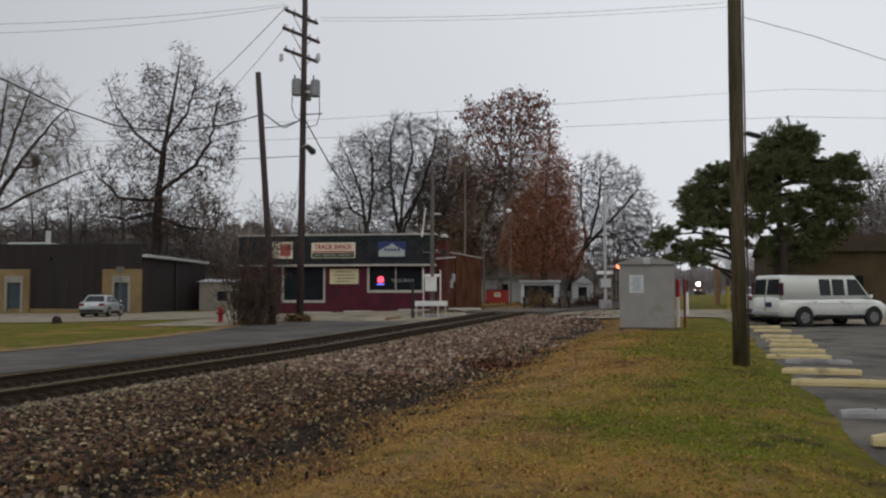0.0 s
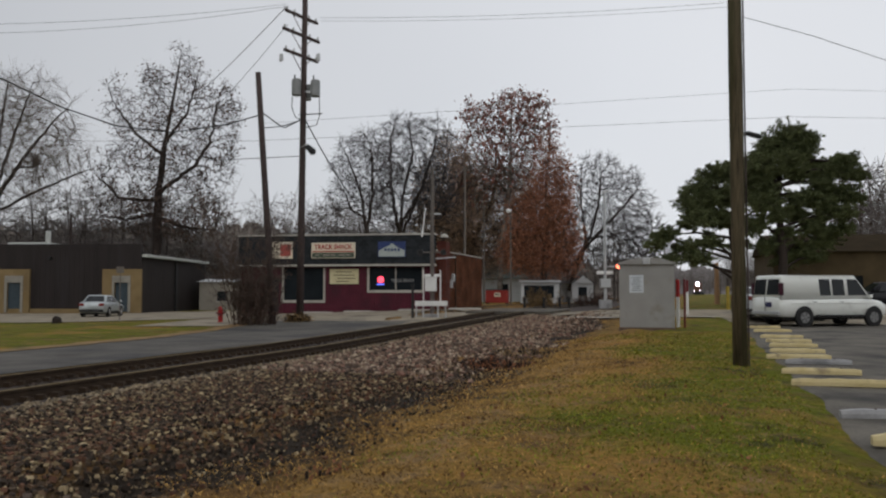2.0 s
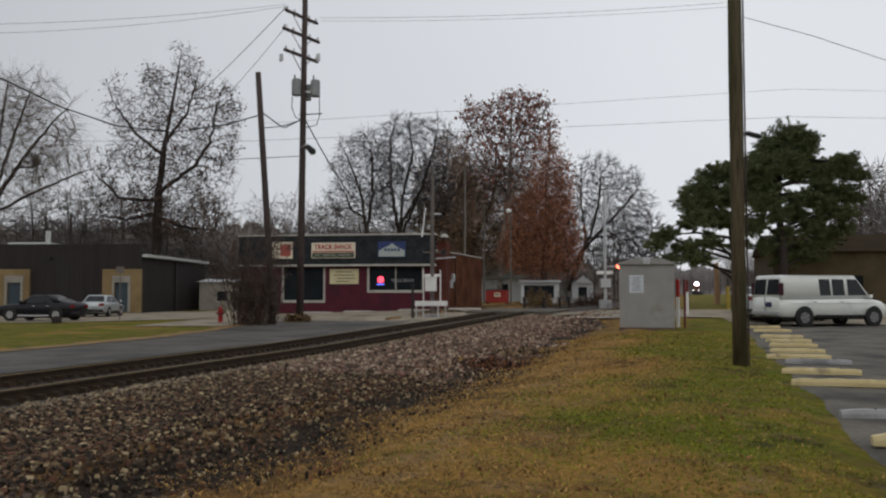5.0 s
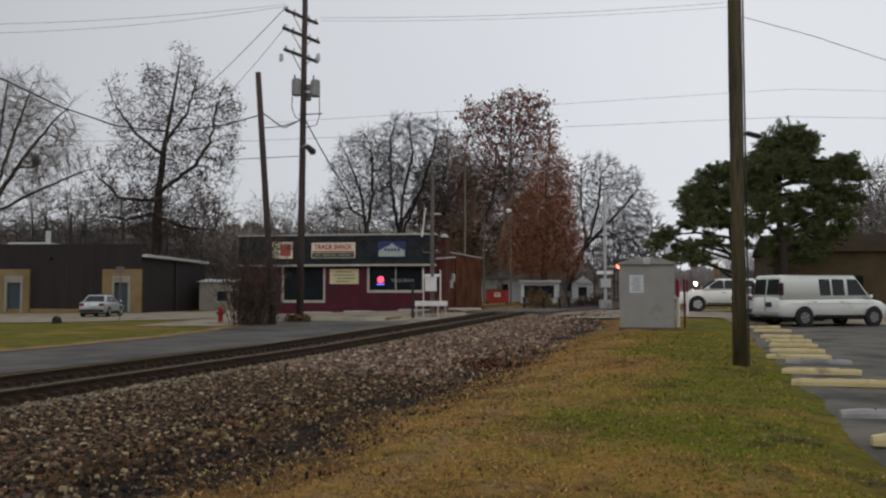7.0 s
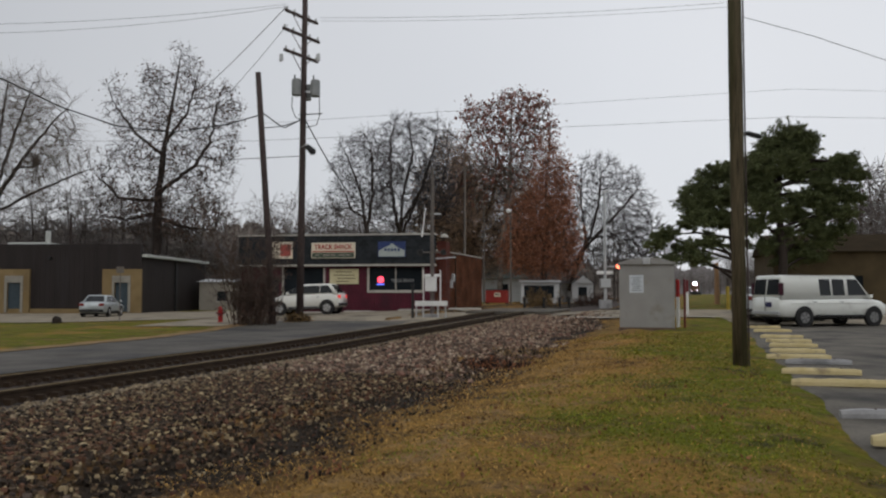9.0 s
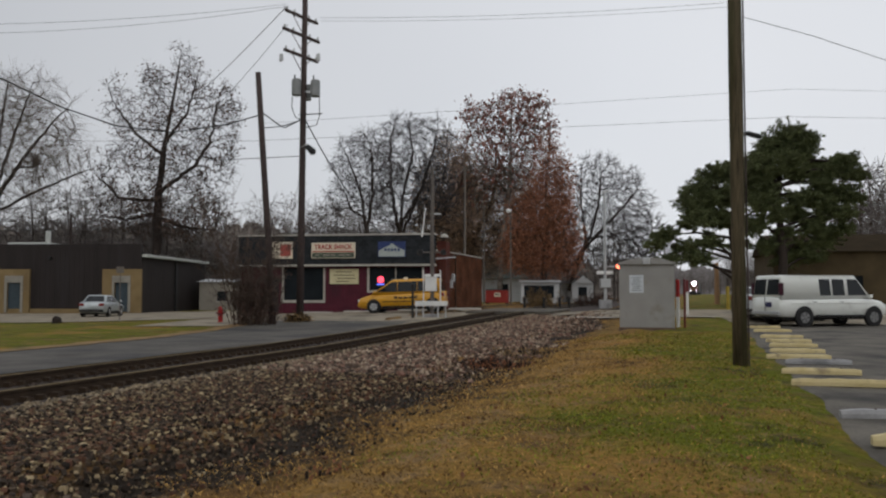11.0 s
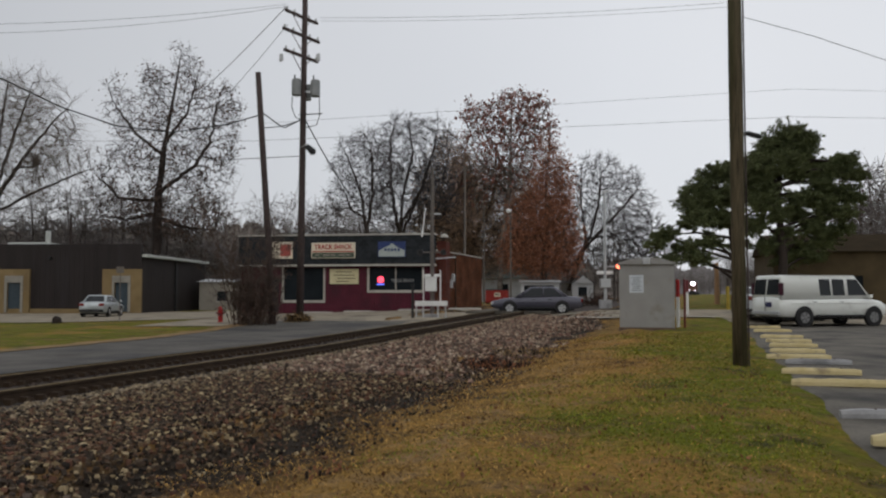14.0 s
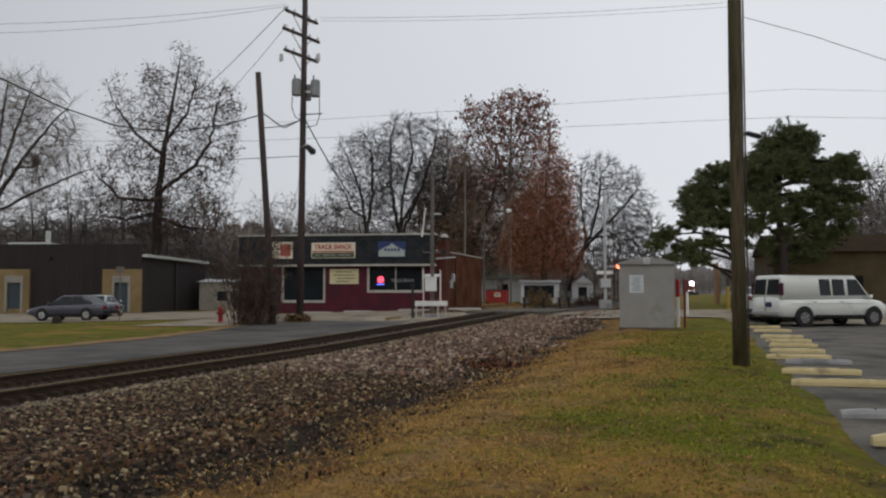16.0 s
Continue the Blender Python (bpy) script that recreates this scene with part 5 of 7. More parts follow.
# ---- pine beside the lot ----
def pine(place, label, trunk, clumps, seed):
    rnd = random.Random(seed)
    t = thing("pine_tree", Matrix.Translation(place), label, "tree", "pines beside the lot")
    h = trunk
    pts = [Vector((0, 0, -0.3)), Vector((0.1, 0, h * 0.3)), Vector((-0.15, 0.1, h * 0.6)), Vector((0.1, 0, h * 0.85)), Vector((0.2, 0, h))]
    items = [(pts, [0.32, 0.27, 0.2, 0.13, 0.05], 9)]
    tips, twigs = [], []
    for cx, cy, cz, rx, rz in clumps:
        rx, rz = rx * 1.12, rz * 1.25
        zc = max(0.8, cz - rnd.uniform(0.8, 1.8))
        f = min(0.97, zc / h)
        i = min(3, int(f * 4))
        q = pts[i].lerp(pts[i + 1], f * 4 - i)
        c = Vector((cx, cy, cz))
        mid = q.lerp(c, 0.55) + Vector((0, 0, 0.25))
        items.append(([q, mid, c], [0.11, 0.07, 0.03], 6))
        for _ in range(int(66 * rx * rz) + 24):
            d = Vector((rnd.gauss(0, 1), rnd.gauss(0, 1), rnd.gauss(0, 1))).normalized() * (rnd.random() ** 0.4)
            d *= 0.95 + 0.45 * noise.noise(d * 1.7 + c)
            e = c + Vector((d.x * rx, d.y * rx, d.z * rz))
            twigs.append(([c.lerp(e, 0.2), e], [0.02, 0.008], 3))
            tips.extend(c.lerp(e, g) + Vector((rnd.gauss(0, 0.06), rnd.gauss(0, 0.06), 0)) for g in (0.55, 0.75, 0.9, 1.0))
    new("trunk", tubes_mesh(items + twigs, BARK)).parent = t
    verts, faces = [], []
    for p in tips:
        for _ in range(15):
            d = Vector((rnd.gauss(0, 1), rnd.gauss(0, 1), rnd.gauss(0.35, 0.8))).normalized()
            s = d.cross(Vector((rnd.random(), rnd.random(), rnd.random()))).normalized() * rnd.uniform(0.018, 0.032)
            ln = rnd.uniform(0.14, 0.26)
            b = len(verts)
            verts.extend((p - s, p + s, p + d * ln))
            faces.append((b, b + 1, b + 2))
    nd = new("foliage", data_mesh(verts, faces, NEEDLE))
    nd.parent = t
    return t


# clump: x, y, z, half width, half height about the trunk's foot
pine((22.0, 55, 0.2), "dark green pine with spreading needle clumps", 11.6, ((1.3, 0.4, 11.3, 1.1, 0.7), (0.8, 0.5, 10.5, 1.3, 0.7), (-0.6, 0.6, 9.1, 1.2, 0.7), (-1.6, 0.3, 8.5, 1.1, 0.7), (3.6, -0.3, 9.5, 1.0, 0.6), (3.2, 0.5, 7.3, 1.1, 0.7), (1.8, -0.4, 7.1, 1.0, 0.6), (-0.8, 0.4, 7.3, 1.2, 0.7), (-0.4, -0.5, 6.0, 1.1, 0.6), (2.2, 0.3, 5.7, 1.0, 0.6), (0.6, 0, 11.2, 1.5, 1.0), (-0.6, 0.3, 10.6, 1.1, 0.8), (1.6, 0.2, 10.2, 1.2, 0.9), (0.1, -0.5, 9.7, 1.3, 0.7), (3.6, 0.3, 9.0, 1.3, 0.7), (4.6, 0, 9.6, 0.8, 0.6), (4.7, -0.3, 8.7, 0.9, 0.6), (2.3, 0.4, 9.2, 0.9, 0.6), (-1.8, 0, 9.2, 1.5, 0.8), (-2.4, 0.5, 8.0, 1.5, 0.9), (-0.6, 0.6, 8.2, 1.2, 0.7), (-1.2, -0.4, 6.8, 1.4, 0.8), (4.3, 0.4, 7.6, 1.0, 0.6), (2.6, 0, 6.9, 1.3, 0.7), (3.8, -0.2, 6.2, 1.4, 0.6), (1.3, 0.5, 6.3, 1.1, 0.7), (3.2, 0.3, 7.4, 1.1, 0.6), (2.6, -0.3, 8.1, 0.9, 0.4), (4.9, 0.2, 7.2, 0.8, 0.5), (4.0, 0.3, 5.2, 1.2, 0.5), (0.9, -0.4, 7.1, 0.9, 0.6), (2.2, 0.3, 5.2, 1.2, 0.6), (-1.6, 0.4, 5.4, 1.1, 0.7), (0.2, 0.3, 5.0, 0.9, 0.5), (-0.6, 0.6, 4.1, 1.2, 0.5), (1.5, 0.9, 4.0, 1.3, 0.6), (3.1, 0.7, 4.4, 1.2, 0.5), (0.5, 1.0, 3.2, 1.1, 0.45), (2.5, 1.0, 3.4, 1.1, 0.45), (1.9, 0, 11.0, 0.8, 0.5), (-1.2, 0.2, 10.0, 0.8, 0.5), (2.9, 0.4, 8.6, 0.8, 0.4), (1.4, 0.3, 8.7, 0.9, 0.5), (0.6, -0.4, 8.9, 1.0, 0.5)), 61)
pine((19.3, 56, 0.2), "dark green pine with drooping lower limbs", 8.8, ((-1.8, 0.4, 7.0, 1.1, 0.7), (-0.7, 0.4, 7.3, 1.1, 0.7), (-2.3, -0.3, 5.9, 1.1, 0.6), (-0.9, 0.3, 5.9, 1.0, 0.6), (-1.2, 0, 9.0, 1.2, 0.8), (0.2, 0.2, 9.2, 1.2, 0.8), (-2.0, 0.2, 8.0, 1.3, 0.8), (-3.0, 0, 7.2, 1.0, 0.7), (-1.0, -0.3, 7.4, 1.4, 0.8), (-2.3, 0.3, 6.3, 1.4, 0.7), (-3.1, 0, 5.7, 0.9, 0.5), (-0.8, 0.3, 6.0, 1.2, 0.7), (-4.4, 0.2, 4.9, 1.0, 0.55), (-5.2, 0, 4.3, 0.9, 0.45), (-3.0, 0.3, 4.1, 1.3, 0.6), (-1.6, 0, 4.4, 1.1, 0.6), (-2.6, -0.2, 3.3, 1.2, 0.55), (-4.2, 0.1, 3.2, 0.9, 0.4), (0.6, 0.2, 5.6, 1.0, 0.7), (0.9, 0, 7.6, 1.0, 0.7), (0.3, 0.3, 4.2, 0.8, 0.5)), 62)


# ---- woods in the distance: copies of three bare trees ----
def background_woods():
    rnd = random.Random(77)
    # twigs coloured paler than the near ones, haze put into the base colour
    pale = mat("hazed_far_twig", (0.10, 0.088, 0.084), (0.18, 0.16, 0.152), 0.95, 2, isl=0.3)
    kinds = []
    for i, sd in enumerate((71, 72, 73)):
        h, w = 11.5 + i, 4.2 + 0.5 * i
        limbs = (((0, -0.3), (0.1, h * 0.3), (-0.2, h * 0.6), (0.2, h * 0.9)), ((0.1, h * 0.3), (w * 0.6, h * 0.65)), ((0, h * 0.28), (-w * 0.6, h * 0.6)))
        crown = ((0, h * 0.78, w * 0.6, h * 0.24), (-w * 0.5, h * 0.55, w * 0.55, h * 0.26), (w * 0.5, h * 0.55, w * 0.55, h * 0.26), (0, h * 0.3, w, h * 0.22))
        grown = fill_crown(sd, limbs, crown, count=170, step=0.55, kill=0.7, twigs=2, twig_len=1.5, twig_r=0.03, jitter=0.35, depth=0.9)
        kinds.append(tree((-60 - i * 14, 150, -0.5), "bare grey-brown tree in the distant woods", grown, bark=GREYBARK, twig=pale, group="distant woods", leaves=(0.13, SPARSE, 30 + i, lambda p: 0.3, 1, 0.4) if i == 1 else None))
    spots = [(-62 + i * 3.6 + rnd.uniform(-1, 1), 104 + rnd.uniform(0, 28)) for i in range(15)]
    spots += [(-12 + i * 5.0 + rnd.uniform(-1, 1), 112 + rnd.uniform(0, 20)) for i in range(10)]
    spots += [(41 + i * 6, 145 + rnd.uniform(0, 40)) for i in range(4)] + [(66, 190), (78, 210), (30, 128), (44, 87), (47.5, 93), (50, 97), (40.5, 82), (45, 101)]
    spots += [(-64 + i * 2.3 + rnd.uniform(-1, 1), 92 + rnd.uniform(0, 10)) for i in range(16) if not 13 < i < 14]
    spots = [(x, y) for x, y in spots if not 0.225 < x / y < 0.37 and not (0.3 < x / y and y < 60)]
    spots += [(0.255 * y + k * 7, y) for k, y in enumerate((378, 392, 384, 400, 388, 410, 395))]
    spots += [(0.262 * y + k * 4.5, y) for k, y in enumerate((420, 415, 430, 418, 425, 432, 422, 428))]
    spots += [(-13 + i * 3.4, 96 + rnd.uniform(0, 8)) for i in range(9)]
    spots += [(-16 + i * 1.9 + rnd.uniform(-0.6, 0.6), 104 + rnd.uniform(0, 10)) for i in range(12)]
    spots += [(0.335 * y + k * 1.9, y) for k, y in enumerate((195, 214, 203, 226, 199, 218, 208, 230))]
    tall = len(spots)
    spots += [(44 + i * 1.9 + rnd.uniform(-0.6, 0.6), 92 + rnd.uniform(0, 9)) for i in range(8)]
    spots += [(-27 + i * 2.6 + rnd.uniform(-1, 1), 122 + rnd.uniform(0, 18)) for i in range(9)]
    spots += [(-56 + i * 2.7 + rnd.uniform(-1, 1), 99 + rnd.uniform(0, 12)) for i in range(11)]
    low = len(spots)
    spots += [(x, 101 + (i * 37 % 9)) for i, x in enumerate((-9, -6, -3, 0.5, 3, 6, 9, 12, 15, 18, 21))]
    for i, (x, y) in enumerate(spots):
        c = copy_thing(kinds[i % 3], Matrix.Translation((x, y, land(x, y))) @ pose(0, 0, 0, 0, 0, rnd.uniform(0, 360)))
        k = rnd.uniform(0.7, 1.05)
        if tall <= i < low:
            k = rnd.uniform(1.0, 1.25)
        if i >= low:  # undergrowth
            k = 0.55
        c.scale = (k * 1.15, k * 1.15, k)


background_woods()


# ---- shrub at the leaning pole ----
def shrub(place, label, h, r, n, leaf, seed, keep, size=0.045, wood=BARK):
    rnd = random.Random(seed)
    t = thing("shrub", Matrix.Translation(place), label, "shrub")
    stems, tips = [], []
    for _ in range(n):
        a, q = rnd.uniform(0, 6.3), rnd.random() ** 0.7
        p = Vector((math.cos(a) * r * 0.45 * q, math.sin(a) * r * 0.3 * q, -0.1))
        d = Vector((math.cos(a) * 0.25 * q, math.sin(a) * 0.2 * q, 1)).normalized()
        pts, ln = [p.copy()], h * rnd.uniform(0.35, 1.0) * (1.05 - 0.4 * q)
        for k in range(5):
            d = (d + Vector((rnd.gauss(0, 0.16), rnd.gauss(0, 0.16), 0.05))).normalized()
            p = p + d * ln / 5
            pts.append(p.copy())
            for _ in range(4):
                e = (d + Vector((rnd.gauss(0, 0.8), rnd.gauss(0, 0.8), rnd.gauss(0, 0.3)))).normalized() * ln * rnd.uniform(0.08, 0.2)
                stems.append(([p.copy(), p + e * 0.6, p + e + Vector((0, 0, 0.08))], [0.011, 0.008, 0.005], 3))
                tips.extend((p + e * 0.6, p + e))
        stems.append((pts, [0.02, 0.017, 0.014, 0.011, 0.008, 0.005], 4))
    new("twig_mass", tubes_mesh(stems, wood)).parent = t
    lf = new("foliage", leaves_mesh([p for p in tips if rnd.random() < keep(p)], size, leaf, seed, per=2, spread=0.08))
    lf.parent = t


DRY = leaf_mat("dry_maroon_leaf", (0.05, 0.027, 0.021), (0.10, 0.056, 0.04))
BROWNWOOD = mat("brown_shrub_wood", (0.055, 0.04, 0.033), (0.12, 0.088, 0.07), 0.95, 3, isl=0.4)
shrub((-7.85, 35.6, land(-7.85, 35.6)), "dense leafless thicket with dry maroon leaves at the pole", 3.6, 2.0, 50, DRY, 5, lambda p: 0.5 if p.z < 1.7 else 0.2, wood=BROWNWOOD)
shrub((-8.3, 35.9, land(-8.3, 35.9)), "tall twiggy shrub beside the leaning pole", 6.8, 1.9, 58, DRY, 6, lambda p: 0.3, wood=BROWNWOOD)
TUFT = leaf_mat("dry_grass_tuft", (0.16, 0.10, 0.04), (0.25, 0.16, 0.07))
shrub((-6.4, 37.3, land(-6.4, 37.3)), "tuft of dry grass at the pole's foot", 0.5, 1.2, 50, TUFT, 7, lambda p: 0.5)
RUSTWEED = leaf_mat("rusty_weed", (0.16, 0.06, 0.03), (0.25, 0.11, 0.055))
shrub((0.95, 17.4, land(0.95, 17.4)), "low rusty weeds at the foot of the ballast", 0.28, 2.2, 46, RUSTWEED, 15, lambda p: 0.5, 0.03)
shrub((1.9, 20.6, land(1.9, 20.6)), "low dry weeds at the foot of the ballast", 0.25, 2.0, 34, TUFT, 16, lambda p: 0.5, 0.03)
shrub((-0.85, 6.6, land(-0.85, 6.6)), "small clump of reddish dry weeds", 0.07, 0.5, 12, RUSTWEED, 17, lambda p: 0.6, 0.018)
shrub((7.2, 62.0, 0.35), "yellow-brown dry brush by the far shed", 1.5, 3.2, 60, TUFT, 8, lambda p: 0.8)
shrub((11.5, 66.0, 0.35), "dry brown brush beside the rails", 1.3, 3.2, 50, DRY, 9, lambda p: 0.7)


# ---- power pole fittings ----
def fittings():
    y = math.radians(58)
    turn = pose(0, 0, 0, 0, 0, 60)
    for z, half in ((13.62, 1.1), (12.78, 1.25), (11.85, 1.15)):
        arm = part("crossarm", box(-half, half, -0.06, 0.06, -0.06, 0.06, 0.01), POLE2, power_pole, "wooden crossarm")
        arm.matrix_basis = Matrix.Translation((0.0, -0.16, z)) @ turn
        for x in (-half + 0.1, -half * 0.45, half * 0.45, half - 0.1):
            part("insulator", tube([(x, 0, 0.06), (x, 0, 0.12), (x, 0, 0.2)], [0.02, 0.05, 0.035], 8), STEEL, arm)
        for sx in (-1, 1):
            part("brace", tube([(sx * half * 0.55, 0, -0.05), (0, 0.03, -0.65)], 0.02, 6), POLE2, arm)
    for x, z in ((-0.22, 10.45), (0.62, 10.4)):
        tr = part("transformer", tube([(x, -0.1, z - 0.38), (x, -0.1, z - 0.36), (x, -0.1, z + 0.32), (x, -0.1, z + 0.38)], [0.18, 0.215, 0.215, 0.15], 16), mat("transformer_grey", (0.2, 0.21, 0.21), (0.28, 0.29, 0.29), 0.6, 4, 0.2), power_pole, "pale grey transformer can")
        part("bushing", tube([(x - 0.08, -0.1, z + 0.36), (x - 0.08, -0.1, z + 0.58)], [0.04, 0.025], 8), BLACK, tr)
    part("transformer", tube([(0.22, 0.3, 9.95), (0.22, 0.3, 9.97), (0.22, 0.3, 10.6), (0.22, 0.3, 10.66)], [0.14, 0.17, 0.17, 0.12], 16), MATS["transformer_grey"], power_pole, "smaller grey can behind the pole")
    for x in (-0.95, 0.7):
        for k in range(3):
            part("insulator", tube([(x + 0.05 * k, -0.16, 11.6 + 0.02 * k), (x + 0.05 * k, -0.16, 11.95)], [0.05, 0.03], 8), STEEL, power_pole, "pale hanging insulator")
    part("bracket", box(0.05, 0.62, -0.06, 0.06, 10.2, 10.3), STEEL, power_pole)
    part("loop_wire", tube([(-0.38, -0.2, 10.0), (-0.4, -0.2, 9.5), (-0.25, -0.15, 9.1), (0, -0.15, 8.95)], 0.02, 6), WIRE, power_pole)
    part("loop_wire", tube([(0.8, -0.1, 10.0), (0.82, -0.1, 9.2), (0.7, -0.1, 8.75), (0.1, -0.1, 8.6)], 0.02, 6), WIRE, power_pole)
    part("spacer", tube([(-0.1, -0.15, 9.2), (0.95, -0.15, 9.25)], 0.025, 6), WIRE, power_pole)
    ar = part("lamp_arm", tube([(0.05, -0.1, 7.75), (0.25, -0.3, 7.85), (0.4, -0.45, 7.8)], 0.025, 8), STEEL, power_pole)
    part("street_lamp_head", tube([(0.3, -0.4, 7.72), (0.36, -0.46, 7.7), (0.62, -0.66, 7.45), (0.7, -0.72, 7.38)], [0.05, 0.12, 0.16, 0.07], 10), BLACK, power_pole, "dark lamp head")
    # flood lamp and conduit on the near pole
    part("conduit", tube([(0.14, -0.06, -0.1), (0.145, -0.05, 7.6)], 0.016, 8), POLE2, near_pole, "dark conduit")
    part("lamp_bracket", tube([(0.1, 0, 4.12), (0.2, -0.02, 4.12)], 0.02, 6), STEEL, near_pole)
    part("flood_lamp", tube([(0.14, 0, 4.14), (0.2, -0.02, 4.15), (0.38, -0.06, 4.09), (0.42, -0.06, 4.07)], [0.02, 0.045, 0.05, 0.03], 10), BLACK, near_pole, "small dark flood lamp")


fittings()


# ---- overhead wires ----
def wire(points, r, label="thin dark overhead wire", sag=0.0):
    pts = [Vector(p) for p in points]
    if len(pts) == 2:
        a, b = pts
        pts = [a.lerp(b, i / 12) - Vector((0, 0, sag * 4 * (i / 12) * (1 - i / 12))) for i in range(13)]
    tagged(new("overhead_wire", mesh_of(tube(pts, r, 5), WIRE, True)), label, "wire", "overhead wires")


wire(((-24, 34.5, 12.4), (-18.8, 36, 10.35), (-16.4, 36, 9.2), (-14.0, 36, 8.38), (-11.6, 36, 8.1), (-9.2, 36, 8.45), (-7.85, 36, 8.85)), 0.03, "thick sagging cable to the leaning pole")
wire(((-7.75, 36, 8.95), (-7.1, 36.5, 8.5), (-6.9, 36.6, 8.42), (-6.3, 37.4, 8.95)), 0.03, "slack cable between the two poles")
wire(((-7.7, 36, 8.3), (-6.3, 37.4, 8.95)), 0.02, sag=0.1)
wire(((-6.9, 36.6, 13.75), (-30, 75, 13.5)), 0.018, sag=1.0)
wire(((-6.8, 36.6, 13.0), (-28, 75, 11.5)), 0.012, sag=1.0)
wire(((-6.2, 37.4, 9.05), (-3.6, 51, 4.7)), 0.028, "service cable from the pole to the shop", 0.5)
wire(((-60, 48, 9.9), (-11, 48, 9.9), (20, 48, 11.3), (60, 48, 10.6)), 0.01)
wire(((-10.5, 48, 10.9), (20, 48, 12.9), (60, 48, 12.0)), 0.008)
wire(((-10.5, 37.4, 7.1), (-6.3, 37.4, 7.3)), 0.015)
wire(((-24, 36, 12.8), (-6.8, 36.6, 13.9)), 0.008, sag=0.3)
wire(((-24, 36, 12.4), (-6.8, 36.6, 13.8)), 0.008, sag=0.4)
wire(((-5.6, 38, 13.75), (12.6, 37.0, 14.1)), 0.008, sag=0.2)
wire(((-5.6, 38, 13.6), (12.6, 37.0, 13.9)), 0.007, sag=0.2)
wire(((5.4, 15.2, 6.25), (6.8, 15.4, 5.95), (8.4, 15.6, 5.5), (11, 16, 4.95)), 0.006, "service cable from the near pole")


# ---- crossing signals ----
DULLSTEEL = mat("weathered_steel", (0.11, 0.095, 0.085), (0.17, 0.15, 0.135), 0.7, 4, 0.2)


def near_signal():
    t = thing("crossing_signal", Matrix.Translation((-0.6, 41, land(-0.6, 41))), "silver crossing signal mast with a white case at its foot", "crossing signal")
    part("mast", tube([(0.08, 0, -0.2), (0.08, 0, 5.1), (0.1, 0, 7.3)], [0.1, 0.09, 0.06], 12), DULLSTEEL, t)
    part("cross_bar", box(-0.02, 0.5, -0.03, 0.03, 4.98, 5.06), STEEL, t)
    part("case", box(-0.27, 0.29, -0.3, 0.0, 1.27, 1.9, 0.03), WHITE, t, "white gate-motor case")
    part("case_lid", box(-0.3, 0.32, -0.33, 0.02, 1.9, 1.97, 0.02), WHITE, t)
    for x0, x1 in ((-0.37, -0.32), (0.44, 0.51)):
        part("counterweight_arm", box(x0, x1, -0.08, 0.08, 0.7, 2.3, 0.02), WHITE, t, "white counterweight arm")
    part("arm_tie", box(-0.3, 0.44, -0.05, 0.05, 1.98, 2.1, 0.02), WHITE, t)
    part("barrier", box(-0.75, 0.82, -0.36, -0.28, 0.56, 0.80, 0.015), WHITE, t, "white guard plank")
    for x in (-0.68, -0.35, 0.36, 0.72):
        part("leg", tube([(x, -0.25, -0.15), (x, -0.25, 0.6)], 0.04, 8), STEEL, t)
    part("foot", box(-0.3, 0.34, -0.2, 0.25, -0.1, 0.18, 0.02), BAREBLOCK, t, "pale concrete footing")
    part("gate_arm", tube([(-0.42, 0.05, 3.9), (-0.25, 0.05, 5.3)], 0.035, 8), WHITE, t)
    for sx in (-0.5, 0.62):
        part("lamp_hood", tube([(sx, -0.05, 3.15), (sx, -0.25, 3.15)], [0.15, 0.13], 14), BLACK, t)
    part("lamp_bar", tube([(-0.6, 0, 3.15), (0.75, 0, 3.15)], 0.035, 8), DULLSTEEL, t)
    k = thing("relay_post", Matrix.Translation((-1.42, 39.8, land(-1.42, 39.8))), "short dark post beside the crossing signal", "post")
    part("shaft", tube([(0, 0, -0.2), (0, 0, 1.55)], 0.06, 8), BLACK, k)
    part("cap", box(-0.09, 0.09, -0.09, 0.09, 1.5, 1.62, 0.01), BLACK, k)


near_signal()


def far_signal():
    t = thing("crossing_signal", Matrix.Translation((10.9, 57, 0.3)), "tall silver crossing signal with a lit red lamp", "crossing signal")
    part("mast", tube([(0, 0, -0.2), (0, 0, 7.8)], [0.11, 0.08], 10), STEEL, t)
    part("sign_arm", box(-0.55, 0.55, -0.05, 0.05, 2.2, 2.42, 0.01), WHITE, t, "white signal crosspiece")
    part("case", box(-0.35, 0.35, -0.2, 0.2, 1.3, 1.9, 0.03), STEEL, t)
    part("footing", box(-0.4, 0.4, -0.3, 0.3, -0.1, 0.5, 0.03), BAREBLOCK, t)
    part("arm", tube([(0, 0, 2.72), (1.05, -0.1, 2.72)], 0.04, 8), STEEL, t)
    part("lamp_backing", tube([(0.88, -0.08, 2.72), (0.88, -0.12, 2.72)], 0.22, 18), BLACK, t)
    part("red_lamp", tube([(0.88, -0.13, 2.72), (0.88, -0.2, 2.72)], [0.16, 0.14], 14), mat("lit_red_lamp", (0.8, 0.1, 0.05), emit=(1.0, 0.2, 0.1), power=4.0), t, "lit red lamp")
    part("lamp_head", tube([(-0.15, 0, 7.75), (0.3, 0, 7.85)], [0.06, 0.1], 8), STEEL, t)


far_signal()


def plain_pole(x, y, h, r, material, label, lamp=None):
    t = thing("pole", Matrix.Translation((x, y, land(x, y))), label, "pole")
    part("shaft", tube([(0, 0, -0.3), (0, 0, h)], [r, r * 0.7], 10), material, t)
    if lamp:
        part("lamp", tube([(-0.35, 0, h), (-0.2, 0, h + 0.05), (0.05, 0, h)], [0.16, 0.2, 0.06], 10), lamp, t, "pale lamp head")


